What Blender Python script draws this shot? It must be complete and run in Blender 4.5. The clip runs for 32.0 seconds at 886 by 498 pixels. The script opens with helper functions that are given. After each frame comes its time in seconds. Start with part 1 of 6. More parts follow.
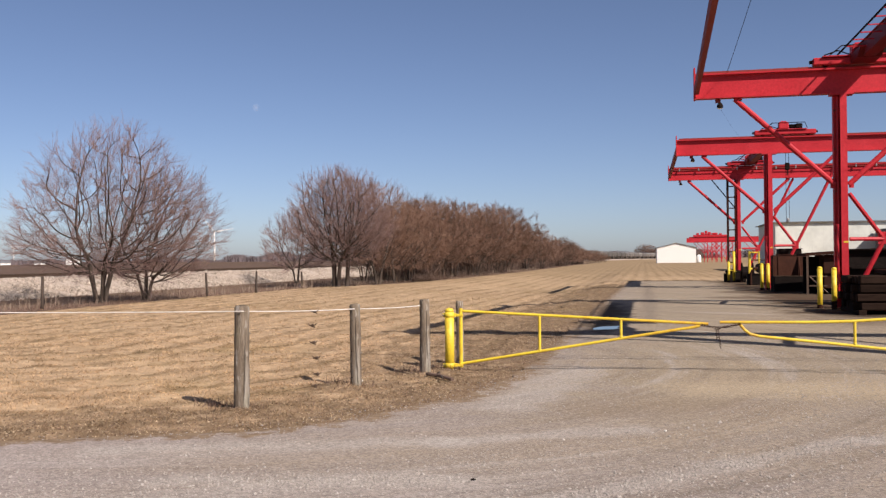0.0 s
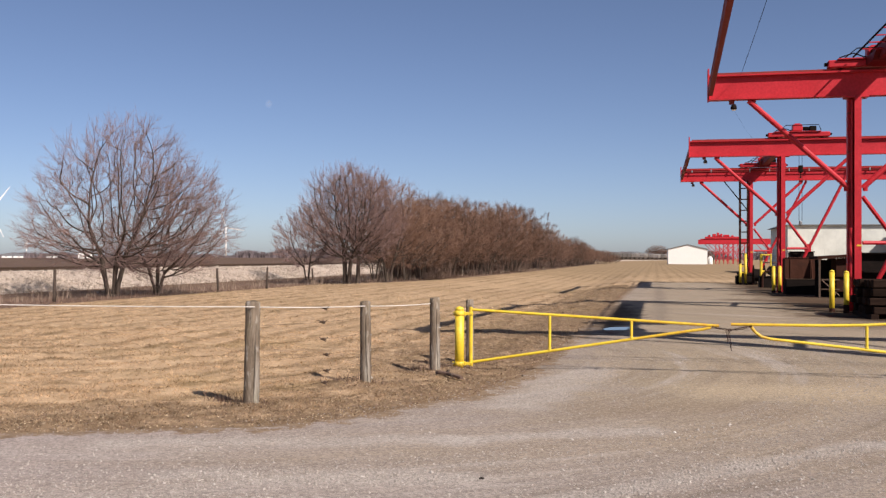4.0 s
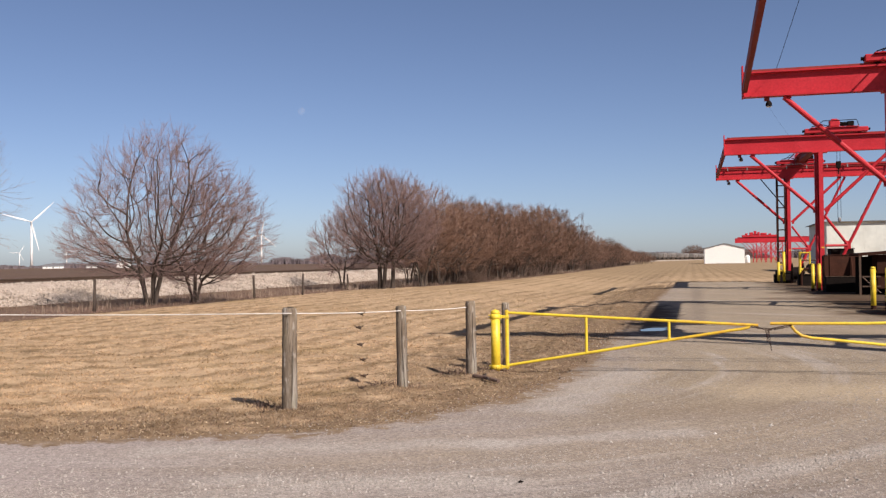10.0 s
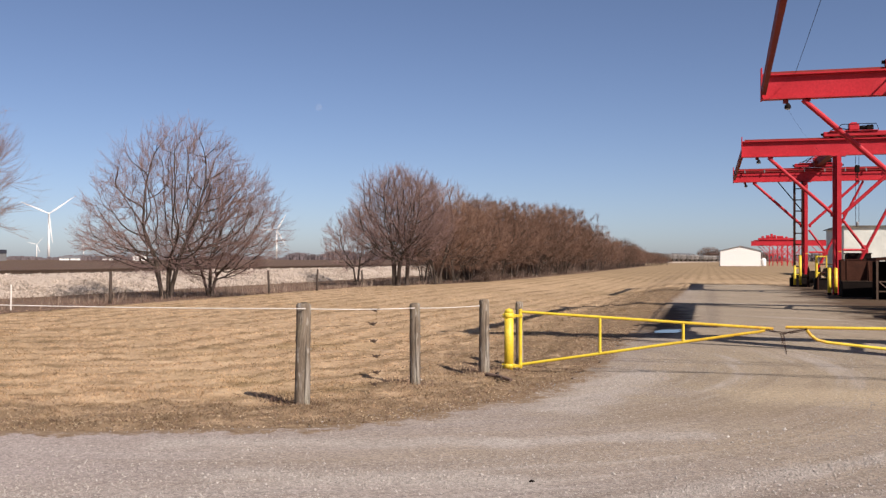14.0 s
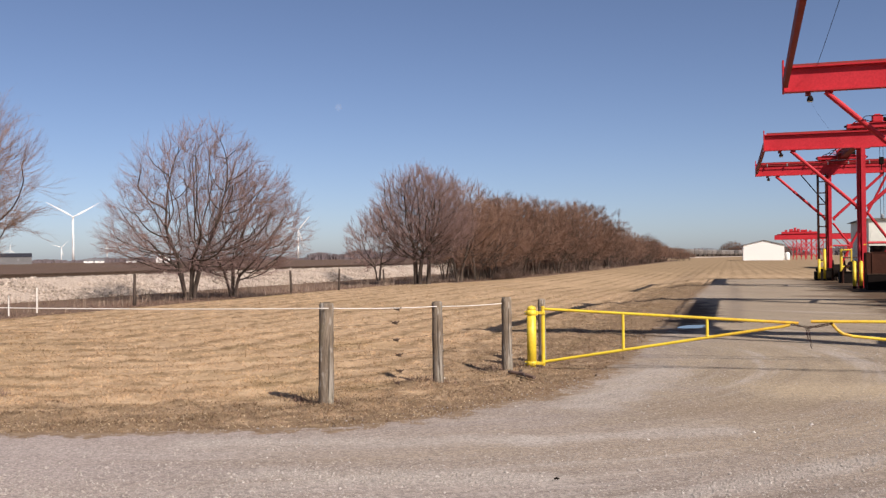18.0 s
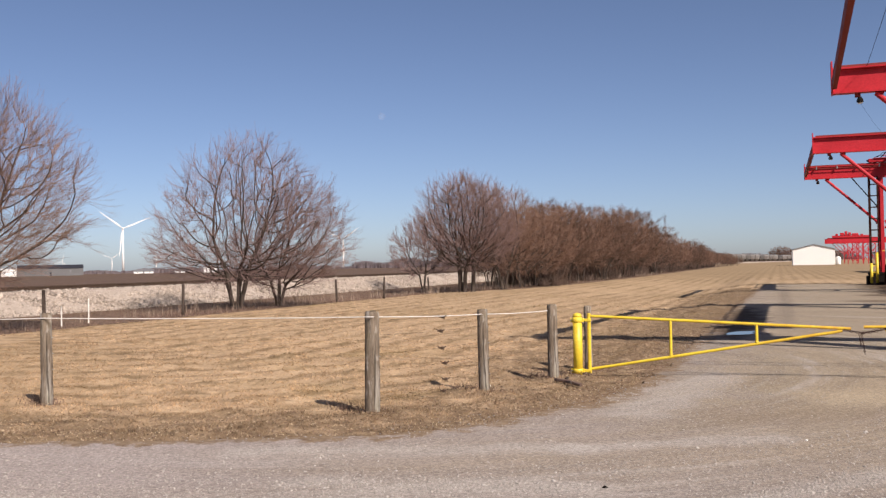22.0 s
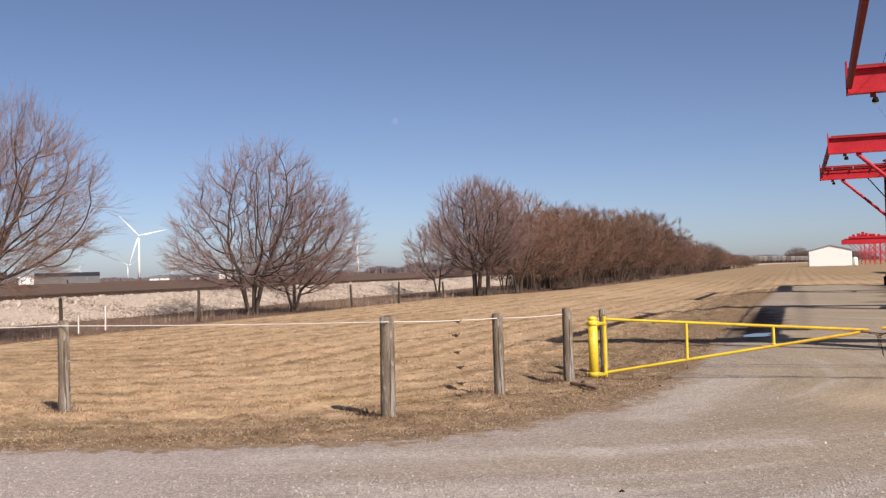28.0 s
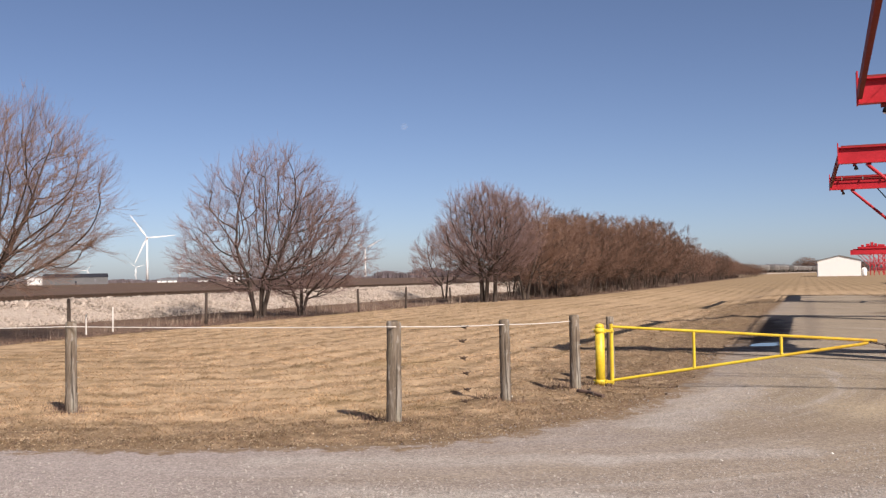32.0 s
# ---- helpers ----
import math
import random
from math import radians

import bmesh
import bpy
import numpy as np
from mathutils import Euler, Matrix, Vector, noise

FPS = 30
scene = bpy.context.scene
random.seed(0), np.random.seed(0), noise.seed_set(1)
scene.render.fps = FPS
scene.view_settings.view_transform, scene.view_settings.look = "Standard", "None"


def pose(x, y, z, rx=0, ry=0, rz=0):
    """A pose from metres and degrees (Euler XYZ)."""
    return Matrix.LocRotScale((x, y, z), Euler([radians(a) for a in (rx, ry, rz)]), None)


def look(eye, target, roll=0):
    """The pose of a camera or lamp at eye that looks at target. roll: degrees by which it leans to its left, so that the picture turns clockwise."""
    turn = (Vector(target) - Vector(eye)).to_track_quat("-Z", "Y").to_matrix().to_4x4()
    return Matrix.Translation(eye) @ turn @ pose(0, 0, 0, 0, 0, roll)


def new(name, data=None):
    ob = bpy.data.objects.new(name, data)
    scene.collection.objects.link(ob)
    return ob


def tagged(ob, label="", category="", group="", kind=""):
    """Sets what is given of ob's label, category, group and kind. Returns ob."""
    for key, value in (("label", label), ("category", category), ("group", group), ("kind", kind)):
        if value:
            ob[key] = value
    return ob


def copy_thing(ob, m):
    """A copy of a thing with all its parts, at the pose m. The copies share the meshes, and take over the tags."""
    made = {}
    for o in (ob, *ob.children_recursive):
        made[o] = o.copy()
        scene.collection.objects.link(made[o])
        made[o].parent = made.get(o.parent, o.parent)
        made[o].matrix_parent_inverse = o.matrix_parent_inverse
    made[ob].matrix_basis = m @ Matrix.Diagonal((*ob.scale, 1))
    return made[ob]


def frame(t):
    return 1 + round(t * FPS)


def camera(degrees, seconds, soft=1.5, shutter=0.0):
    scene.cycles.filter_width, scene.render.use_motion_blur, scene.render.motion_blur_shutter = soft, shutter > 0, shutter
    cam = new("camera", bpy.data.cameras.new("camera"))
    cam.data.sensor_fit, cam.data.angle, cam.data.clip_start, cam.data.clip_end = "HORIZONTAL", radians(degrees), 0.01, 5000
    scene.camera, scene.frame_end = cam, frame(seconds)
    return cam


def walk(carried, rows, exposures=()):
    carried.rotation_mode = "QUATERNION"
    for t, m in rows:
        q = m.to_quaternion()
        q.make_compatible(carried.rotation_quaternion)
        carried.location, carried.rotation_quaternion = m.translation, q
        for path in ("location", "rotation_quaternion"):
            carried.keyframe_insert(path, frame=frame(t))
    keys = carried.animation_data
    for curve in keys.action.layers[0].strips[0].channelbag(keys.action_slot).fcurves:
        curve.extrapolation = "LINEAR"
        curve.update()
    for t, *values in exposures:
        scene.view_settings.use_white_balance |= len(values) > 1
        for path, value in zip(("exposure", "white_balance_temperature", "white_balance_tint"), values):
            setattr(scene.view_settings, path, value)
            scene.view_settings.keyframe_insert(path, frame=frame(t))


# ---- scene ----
cam = camera(49.516, 32.0, soft=1.35)
PATH = [
    (0, pose(0.0000, 0.0000, 1.6500, 90.586, 0.536, 11.828)),
    (0.5, pose(-0.0004, -0.0001, 1.6497, 90.538, 0.519, 11.872)),
    (1, pose(-0.0002, -0.0001, 1.6496, 90.489, 0.591, 11.935)),
    (1.5, pose(-0.0004, -0.0002, 1.6493, 90.493, 0.572, 11.884)),
    (2, pose(-0.0014, -0.0004, 1.6487, 90.435, 0.638, 11.827)),
    (2.5, pose(-0.0029, -0.0007, 1.6485, 90.371, 0.586, 11.887)),
    (3, pose(-0.0040, -0.0010, 1.6483, 90.455, 0.224, 12.012)),
    (3.5, pose(-0.0050, -0.0012, 1.6482, 90.497, -0.226, 12.271)),
    (5.5, pose(-0.0055, -0.0013, 1.6484, 90.385, 0.410, 13.291)),
    (6, pose(-0.0055, -0.0013, 1.6486, 90.262, 0.405, 13.506)),
    (6.5, pose(-0.0051, -0.0012, 1.6481, 90.307, 0.587, 13.617)),
    (7, pose(-0.0053, -0.0013, 1.6477, 90.297, 0.707, 13.673)),
    (7.5, pose(-0.0058, -0.0014, 1.6480, 90.211, 0.790, 13.727)),
    (8, pose(-0.0068, -0.0016, 1.6479, 90.208, 0.614, 13.845)),
    (8.5, pose(-0.0073, -0.0017, 1.6479, 90.210, 0.678, 13.981)),
    (9, pose(-0.0078, -0.0018, 1.6483, 90.264, 0.685, 14.039)),
    (9.5, pose(-0.0085, -0.0019, 1.6490, 90.403, 0.810, 14.219)),
    (10, pose(-0.0090, -0.0019, 1.6498, 90.721, 0.782, 14.511)),
    (10.5, pose(-0.0093, -0.0018, 1.6511, 91.078, 0.495, 14.778)),
    (11, pose(-0.0094, -0.0018, 1.6516, 91.551, 0.691, 15.070)),
    (11.5, pose(-0.0090, -0.0017, 1.6518, 91.691, 0.702, 15.151)),
    (12, pose(-0.0088, -0.0016, 1.6519, 91.643, 0.683, 15.177)),
    (12.5, pose(-0.0090, -0.0017, 1.6514, 91.489, 0.684, 15.151)),
    (13, pose(-0.0094, -0.0019, 1.6506, 91.169, 1.062, 15.190)),
    (13.5, pose(-0.0101, -0.0021, 1.6500, 90.772, 0.473, 15.446)),
    (14, pose(-0.0103, -0.0022, 1.6497, 90.601, -0.149, 15.373)),
    (14.5, pose(-0.0109, -0.0023, 1.6494, 90.353, 0.169, 15.311)),
    (16.5, pose(-0.0121, -0.0026, 1.6492, 90.026, 0.974, 15.937)),
    (17, pose(-0.0137, -0.0029, 1.6494, 90.148, 0.517, 16.080)),
    (17.5, pose(-0.0148, -0.0031, 1.6497, 90.345, 0.613, 16.346)),
    (18, pose(-0.0157, -0.0032, 1.6503, 90.497, 0.571, 16.636)),
    (18.5, pose(-0.0165, -0.0033, 1.6506, 90.635, 0.692, 16.904)),
    (19, pose(-0.0174, -0.0035, 1.6505, 90.698, 0.756, 17.248)),
    (19.5, pose(-0.0184, -0.0038, 1.6504, 90.638, 0.597, 17.532)),
    (20, pose(-0.0191, -0.0039, 1.6506, 90.458, 0.823, 17.880)),
    (20.5, pose(-0.0194, -0.0039, 1.6513, 90.491, 0.877, 18.176)),
    (21, pose(-0.0197, -0.0039, 1.6516, 90.759, 0.790, 18.560)),
    (21.5, pose(-0.0198, -0.0039, 1.6518, 90.942, 0.980, 18.928)),
    (22, pose(-0.0193, -0.0038, 1.6519, 90.993, 1.091, 19.285)),
    (22.5, pose(-0.0186, -0.0036, 1.6523, 90.987, 1.114, 19.500)),
    (23, pose(-0.0185, -0.0036, 1.6523, 90.999, 1.052, 19.652)),
    (23.5, pose(-0.0185, -0.0036, 1.6523, 91.040, 1.249, 19.837)),
    (24, pose(-0.0185, -0.0035, 1.6527, 90.990, 1.369, 19.900)),
    (24.5, pose(-0.0186, -0.0035, 1.6533, 90.946, 1.360, 19.892)),
    (25, pose(-0.0186, -0.0035, 1.6537, 90.949, 1.334, 19.861)),
    (25.5, pose(-0.0187, -0.0035, 1.6540, 90.999, 1.321, 19.836)),
    (27.5, pose(-0.0187, -0.0035, 1.6540, 91.249, 1.529, 20.089)),
    (28, pose(-0.0188, -0.0034, 1.6543, 91.270, 1.591, 20.150)),
    (28.5, pose(-0.0191, -0.0035, 1.6542, 91.274, 1.342, 20.283)),
    (29, pose(-0.0195, -0.0036, 1.6540, 91.339, 0.949, 20.398)),
    (29.5, pose(-0.0200, -0.0038, 1.6536, 91.276, 1.251, 20.744)),
    (30, pose(-0.0202, -0.0039, 1.6532, 91.314, 0.913, 21.036)),
    (30.5, pose(-0.0201, -0.0038, 1.6531, 91.336, 1.029, 21.134)),
    (31, pose(-0.0203, -0.0039, 1.6530, 91.367, 0.879, 20.875)),
    (31.5, pose(-0.0203, -0.0039, 1.6530, 91.489, 0.789, 20.679)),
    (32, pose(-0.0202, -0.0039, 1.6529, 91.610, 0.914, 20.586)),
]
walk(cam, PATH, [(0, 0.47, 7000, 17), (32, 0.47, 7000, 17)])

# ---- world and sun ----
SUN_TO = Vector((0.95, -0.75, 1.0)).normalized()
SUN_EL = math.asin(SUN_TO.z)
SUN_AZ = math.atan2(SUN_TO.x, SUN_TO.y)
world = bpy.data.worlds.new("sky")
scene.world = world
world.use_nodes = True
wn = world.node_tree.nodes
sky = wn.new("ShaderNodeTexSky")
sky.sky_type = "NISHITA"
sky.sun_disc = False
sky.sun_elevation = SUN_EL
sky.sun_rotation = SUN_AZ
sky.altitude = 0
sky.air_density = 0.6
sky.dust_density = 0.72
sky.ozone_density = 6.0
wn["Background"].inputs["Strength"].default_value = 0.0935
sky_tint = wn.new("ShaderNodeMix")
sky_tint.data_type, sky_tint.blend_type = "RGBA", "MULTIPLY"
sky_tint.inputs[0].default_value = 1.0
sky_tint.inputs[7].default_value = (1.04, 0.93, 0.85, 1)
world.node_tree.links.new(sky.outputs[0], sky_tint.inputs[6])
world.node_tree.links.new(sky_tint.outputs[2], wn["Background"].inputs["Color"])
sun_data = bpy.data.lights.new("sun", "SUN")
sun_data.energy = 4.5
sun_data.angle = radians(0.53)
sun_data.color = (1.0, 0.98, 0.955)
sun = new("sun", sun_data)
sun.matrix_world = look(SUN_TO * 50, (0, 0, 0))


# ---- materials ----
def material(name, a, b, scale=6.0, rough=0.8, metal=0.0, bump=0.3, fine=60.0, c=None, cscale=0.7, camount=0.5,
             stretch=(1, 1, 1), island=0.0, obrandom=0.0, dist=0.01, spec=0.3):
    """Two noise scales between colours a and b, a third colour in patches, and fine relief."""
    m = bpy.data.materials.new(name)
    m.use_nodes = True
    n, l = m.node_tree.nodes, m.node_tree.links
    bsdf = n["Principled BSDF"]
    bsdf.inputs["Roughness"].default_value = rough
    bsdf.inputs["Metallic"].default_value = metal
    bsdf.inputs["Specular IOR Level"].default_value = spec
    tc = n.new("ShaderNodeTexCoord")
    mp = n.new("ShaderNodeMapping")
    mp.inputs["Scale"].default_value = stretch
    l.new(tc.outputs["Object"], mp.inputs["Vector"])

    def noise_tex(s, detail):
        t = n.new("ShaderNodeTexNoise")
        t.inputs["Scale"].default_value = s
        t.inputs["Detail"].default_value = detail
        t.inputs["Roughness"].default_value = 0.65
        l.new(mp.outputs[0], t.inputs["Vector"])
        return t

    def ramp(src, lo, hi):
        r = n.new("ShaderNodeMapRange")
        r.inputs["From Min"].default_value = lo
        r.inputs["From Max"].default_value = hi
        l.new(src, r.inputs["Value"])
        return r.outputs[0]

    def mix(f, x, y, kind="MIX"):
        k = n.new("ShaderNodeMix")
        k.data_type, k.blend_type = "RGBA", kind
        for i, v in ((0, f), (6, x), (7, y)):
            if hasattr(v, "links"):
                l.new(v, k.inputs[i])
            else:
                k.inputs[i].default_value = v if i == 0 else (*v, 1)
        return k.outputs[2]

    t1, t2 = noise_tex(scale, 5), noise_tex(fine, 3)
    col = mix(ramp(t1.outputs["Fac"], 0.32, 0.68), a, b)
    col = mix(0.35, col, mix(ramp(t2.outputs["Fac"], 0.3, 0.7), [x * 0.55 for x in a], [min(1, x * 1.25) for x in b]))
    if c:
        t3 = noise_tex(cscale, 4)
        f = n.new("ShaderNodeMath")
        f.operation = "MULTIPLY"
        f.inputs[1].default_value = camount
        r = ramp(t3.outputs["Fac"], 0.48, 0.66)
        l.new(r, f.inputs[0])
        col = mix(f.outputs[0], col, c)
    for amount, node, out in ((island, "ShaderNodeNewGeometry", "Random Per Island"), (obrandom, "ShaderNodeObjectInfo", "Random")):
        if amount:
            g = n.new(node)
            hs = n.new("ShaderNodeHueSaturation")
            r = n.new("ShaderNodeMapRange")
            r.inputs["To Min"].default_value = 1 - amount
            r.inputs["To Max"].default_value = 1 + amount
            l.new(g.outputs[out], r.inputs["Value"])
            l.new(r.outputs[0], hs.inputs["Value"])
            l.new(col, hs.inputs["Color"])
            col = hs.outputs[0]
    l.new(col, bsdf.inputs["Base Color"])
    rr = n.new("ShaderNodeMapRange")
    rr.inputs["To Min"].default_value = max(0.05, rough - 0.12)
    rr.inputs["To Max"].default_value = min(1, rough + 0.12)
    l.new(t1.outputs["Fac"], rr.inputs["Value"])
    l.new(rr.outputs[0], bsdf.inputs["Roughness"])
    if bump:
        bp = n.new("ShaderNodeBump")
        bp.inputs["Strength"].default_value = bump
        bp.inputs["Distance"].default_value = dist
        l.new(t2.outputs["Fac"], bp.inputs["Height"])
        l.new(bp.outputs[0], bsdf.inputs["Normal"])
    return m


def late_mix(m, factor, color):
    """Mixes a further colour over a material's base colour."""
    n, l = m.node_tree.nodes, m.node_tree.links
    bsdf = n["Principled BSDF"]
    src = bsdf.inputs["Base Color"].links[0].from_socket
    k = n.new("ShaderNodeMix")
    k.data_type = "RGBA"
    l.new(factor, k.inputs[0])
    l.new(src, k.inputs[6])
    if hasattr(color, "links"):
        l.new(color, k.inputs[7])
    else:
        k.inputs[7].default_value = (*color, 1)
    l.new(k.outputs[2], bsdf.inputs["Base Color"])


def node_noise(m, vector, scale, detail=4, lo=0.0, hi=1.0, to=(0.0, 1.0), rough=0.6):
    n, l = m.node_tree.nodes, m.node_tree.links
    t = n.new("ShaderNodeTexNoise")
    t.inputs["Scale"].default_value = scale
    t.inputs["Detail"].default_value = detail
    t.inputs["Roughness"].default_value = rough
    l.new(vector, t.inputs["Vector"])
    r = n.new("ShaderNodeMapRange")
    r.inputs["From Min"].default_value, r.inputs["From Max"].default_value = lo, hi
    r.inputs["To Min"].default_value, r.inputs["To Max"].default_value = to
    l.new(t.outputs["Fac"], r.inputs["Value"])
    return r.outputs[0]


def mapped(m, turn=0.0, scale=(1, 1, 1), move=(0, 0, 0)):
    n, l = m.node_tree.nodes, m.node_tree.links
    tc = n.new("ShaderNodeTexCoord")
    a, c = n.new("ShaderNodeMapping"), n.new("ShaderNodeMapping")
    a.inputs["Rotation"].default_value = (0, 0, radians(turn))
    a.inputs["Location"].default_value = move
    c.inputs["Scale"].default_value = scale
    l.new(tc.outputs["Object"], a.inputs["Vector"])
    l.new(a.outputs[0], c.inputs["Vector"])
    return c.outputs[0]


ROW_C, ROW_DIR, ROW_STEP = (-10.6, 16.0), 17.0, 1.0


def row_nodes(m):
    """The mower rows' coordinate: distance from two rays that meet at ROW_C, and a vector drawn out along the rows."""
    n, l = m.node_tree.nodes, m.node_tree.links

    def op(kind, x, y=None):
        k = n.new("ShaderNodeMath")
        k.operation = kind
        for i, v in ((0, x), (1, y)):
            if v is None:
                continue
            if hasattr(v, "links"):
                l.new(v, k.inputs[i])
            else:
                k.inputs[i].default_value = v
        return k.outputs[0]

    tc, sp = n.new("ShaderNodeTexCoord"), n.new("ShaderNodeSeparateXYZ")
    l.new(tc.outputs["Object"], sp.inputs[0])
    x, y = op("SUBTRACT", sp.outputs[0], ROW_C[0]), op("SUBTRACT", sp.outputs[1], ROW_C[1])

    def ray_distance(dx, dy):
        along = op("MINIMUM", op("ADD", op("MULTIPLY", x, dx), op("MULTIPLY", y, dy)), 0.0)
        side = op("ADD", op("MULTIPLY", x, dy), op("MULTIPLY", y, -dx))
        return op("SQRT", op("ADD", op("MULTIPLY", along, along), op("MULTIPLY", side, side)))
    a = radians(ROW_DIR)
    u = op("MINIMUM", ray_distance(0.0, 1.0), ray_distance(-math.cos(a), -math.sin(a)))
    cb = n.new("ShaderNodeCombineXYZ")
    l.new(u, cb.inputs[0])
    l.new(op("MULTIPLY", sp.outputs[0], 0.62), cb.inputs[1])
    l.new(op("MULTIPLY", sp.outputs[1], 0.62), cb.inputs[2])
    return u, cb.outputs[0], op


def n_range(m, src, lo, hi, a=0.0, c=1.0):
    r = m.node_tree.nodes.new("ShaderNodeMapRange")
    r.inputs["From Min"].default_value, r.inputs["From Max"].default_value = lo, hi
    r.inputs["To Min"].default_value, r.inputs["To Max"].default_value = a, c
    m.node_tree.links.new(src, r.inputs["Value"])
    return r.outputs[0]


def grass_material(name):
    """Dormant mown grass: straw in broken mower rows, with greener and browner patches."""
    m = material(name, (0.35, 0.236, 0.135), (0.47, 0.324, 0.189), scale=2.6, rough=0.95, bump=0.55, fine=38, dist=0.02, island=0.2, spec=0.02)
    u, v, op = row_nodes(m)
    # brown trodden thatch towards the gravel
    at = m.node_tree.nodes.new("ShaderNodeAttribute")
    at.attribute_name = "worn"
    worn = op("ADD", at.outputs["Fac"], node_noise(m, mapped(m), 1.3, 6, 0.25, 0.75, (-0.6, 0.6), 0.75))
    late_mix(m, n_range(m, worn, 0.25, 0.85, 0.0, 0.85), (0.182, 0.121, 0.0698))
    sway = node_noise(m, v, 0.5, 5, 0.0, 1.0, (0.0, 6.0))
    wave = op("SINE", op("ADD", op("MULTIPLY", u, 2 * math.pi / ROW_STEP), sway))
    broken = node_noise(m, v, 2.1, 6, 0.37, 0.55, (0.0, 1.0), 0.75)
    dark = op("MULTIPLY", op("MAXIMUM", op("ADD", wave, 0.35), 0.0), broken)
    y_at = m.node_tree.nodes.new("ShaderNodeSeparateXYZ")
    m.node_tree.links.new(mapped(m), y_at.inputs[0])
    even = n_range(m, y_at.outputs[1], 16.0, 90.0, 1.0, 0.9)
    patchy = op("MAXIMUM", n_range(m, y_at.outputs[1], 28.0, 75.0, 1.0, 0.1), node_noise(m, mapped(m), 0.07, 4, 0.42, 0.58, (0.35, 1.0)))
    late_mix(m, op("MULTIPLY", op("MULTIPLY", op("MULTIPLY", dark, even), patchy), n_range(m, y_at.outputs[1], 24.0, 55.0, 0.62, 0.85)), (0.178, 0.118, 0.06))
    late_mix(m, node_noise(m, v, 3.4, 5, 0.50, 0.66, (0.0, 0.75)), (0.528, 0.375, 0.227))
    flat = mapped(m)
    late_mix(m, node_noise(m, flat, 6.5, 5, 0.48, 0.30, (0.0, 0.95)), (0.256, 0.175, 0.0933))
    late_mix(m, node_noise(m, flat, 0.22, 4, 0.54, 0.70, (0.0, 0.4)), (0.298, 0.208, 0.0898))
    late_mix(m, node_noise(m, v, 0.16, 5, 0.50, 0.68, (0.0, 0.45)), (0.273, 0.187, 0.0977))
    dull = op("ADD", y_at.outputs[1], node_noise(m, v, 0.3, 5, 0.25, 0.75, (-35.0, 35.0)))
    late_mix(m, n_range(m, dull, 40.0, 125.0, 0.0, 0.68), (0.235, 0.165, 0.09))
    late_mix(m, n_range(m, worn, 0.35, 1.0, 0.0, 0.6), (0.192, 0.128, 0.075))
    bare = n_range(m, worn, 0.35, 0.85)
    late_mix(m, op("MULTIPLY", node_noise(m, flat, 7.0, 6, 0.50, 0.64, (0.0, 0.8), 0.75), bare), (0.105, 0.07, 0.045))
    late_mix(m, op("MULTIPLY", node_noise(m, flat, 15.0, 5, 0.56, 0.68, (0.0, 0.75), 0.7), bare), (0.40, 0.305, 0.20))
    bsdf = m.node_tree.nodes["Principled BSDF"]
    dry = m.node_tree.nodes.new("ShaderNodeHueSaturation")
    dry.inputs["Saturation"].default_value = 0.95
    m.node_tree.links.new(bsdf.inputs["Base Color"].links[0].from_socket, dry.inputs["Color"])
    m.node_tree.links.new(dry.outputs[0], bsdf.inputs["Base Color"])
    return m


def edge_blend(m, a, c, gain=1.0):
    """Breaks a surface up into bare dirt where its edge value falls to nought."""
    n, l = m.node_tree.nodes, m.node_tree.links
    at = n.new("ShaderNodeAttribute")
    at.attribute_name = "edge"
    flat = mapped(m)
    s = node_noise(m, flat, 3.2, 6, 0.25, 0.75, (0.9, -0.25), 0.7)
    d = n.new("ShaderNodeMath")
    d.operation = "SUBTRACT"
    l.new(s, d.inputs[0])
    l.new(at.outputs["Fac"], d.inputs[1])
    r = n.new("ShaderNodeMapRange")
    r.inputs["From Min"].default_value, r.inputs["From Max"].default_value = -0.12, 0.15
    l.new(d.outputs[0], r.inputs["Value"])
    k = n.new("ShaderNodeMix")
    k.data_type = "RGBA"
    l.new(node_noise(m, flat, 9, 5, 0.35, 0.65), k.inputs[0])
    k.inputs[6].default_value, k.inputs[7].default_value = (*a, 1), (*c, 1)
    late_mix(m, r.outputs[0], k.outputs[2])


WINDROWS = ((-0.6, 6.5, 0.69, 7.96, 0.24), (0.69, 7.96, 1.9, 9.11, 0.22), (1.9, 9.11, 3.6, 10.6, 0.2), (-1.5, 10.6, -0.85, 14.2, 0.55), (-4.6, 7.6, -1.78, 8.45, 0.35), (-1.78, 8.45, -0.08, 9.37, 0.28), (-3.5, 6.6, -1.4, 7.0, 0.3))


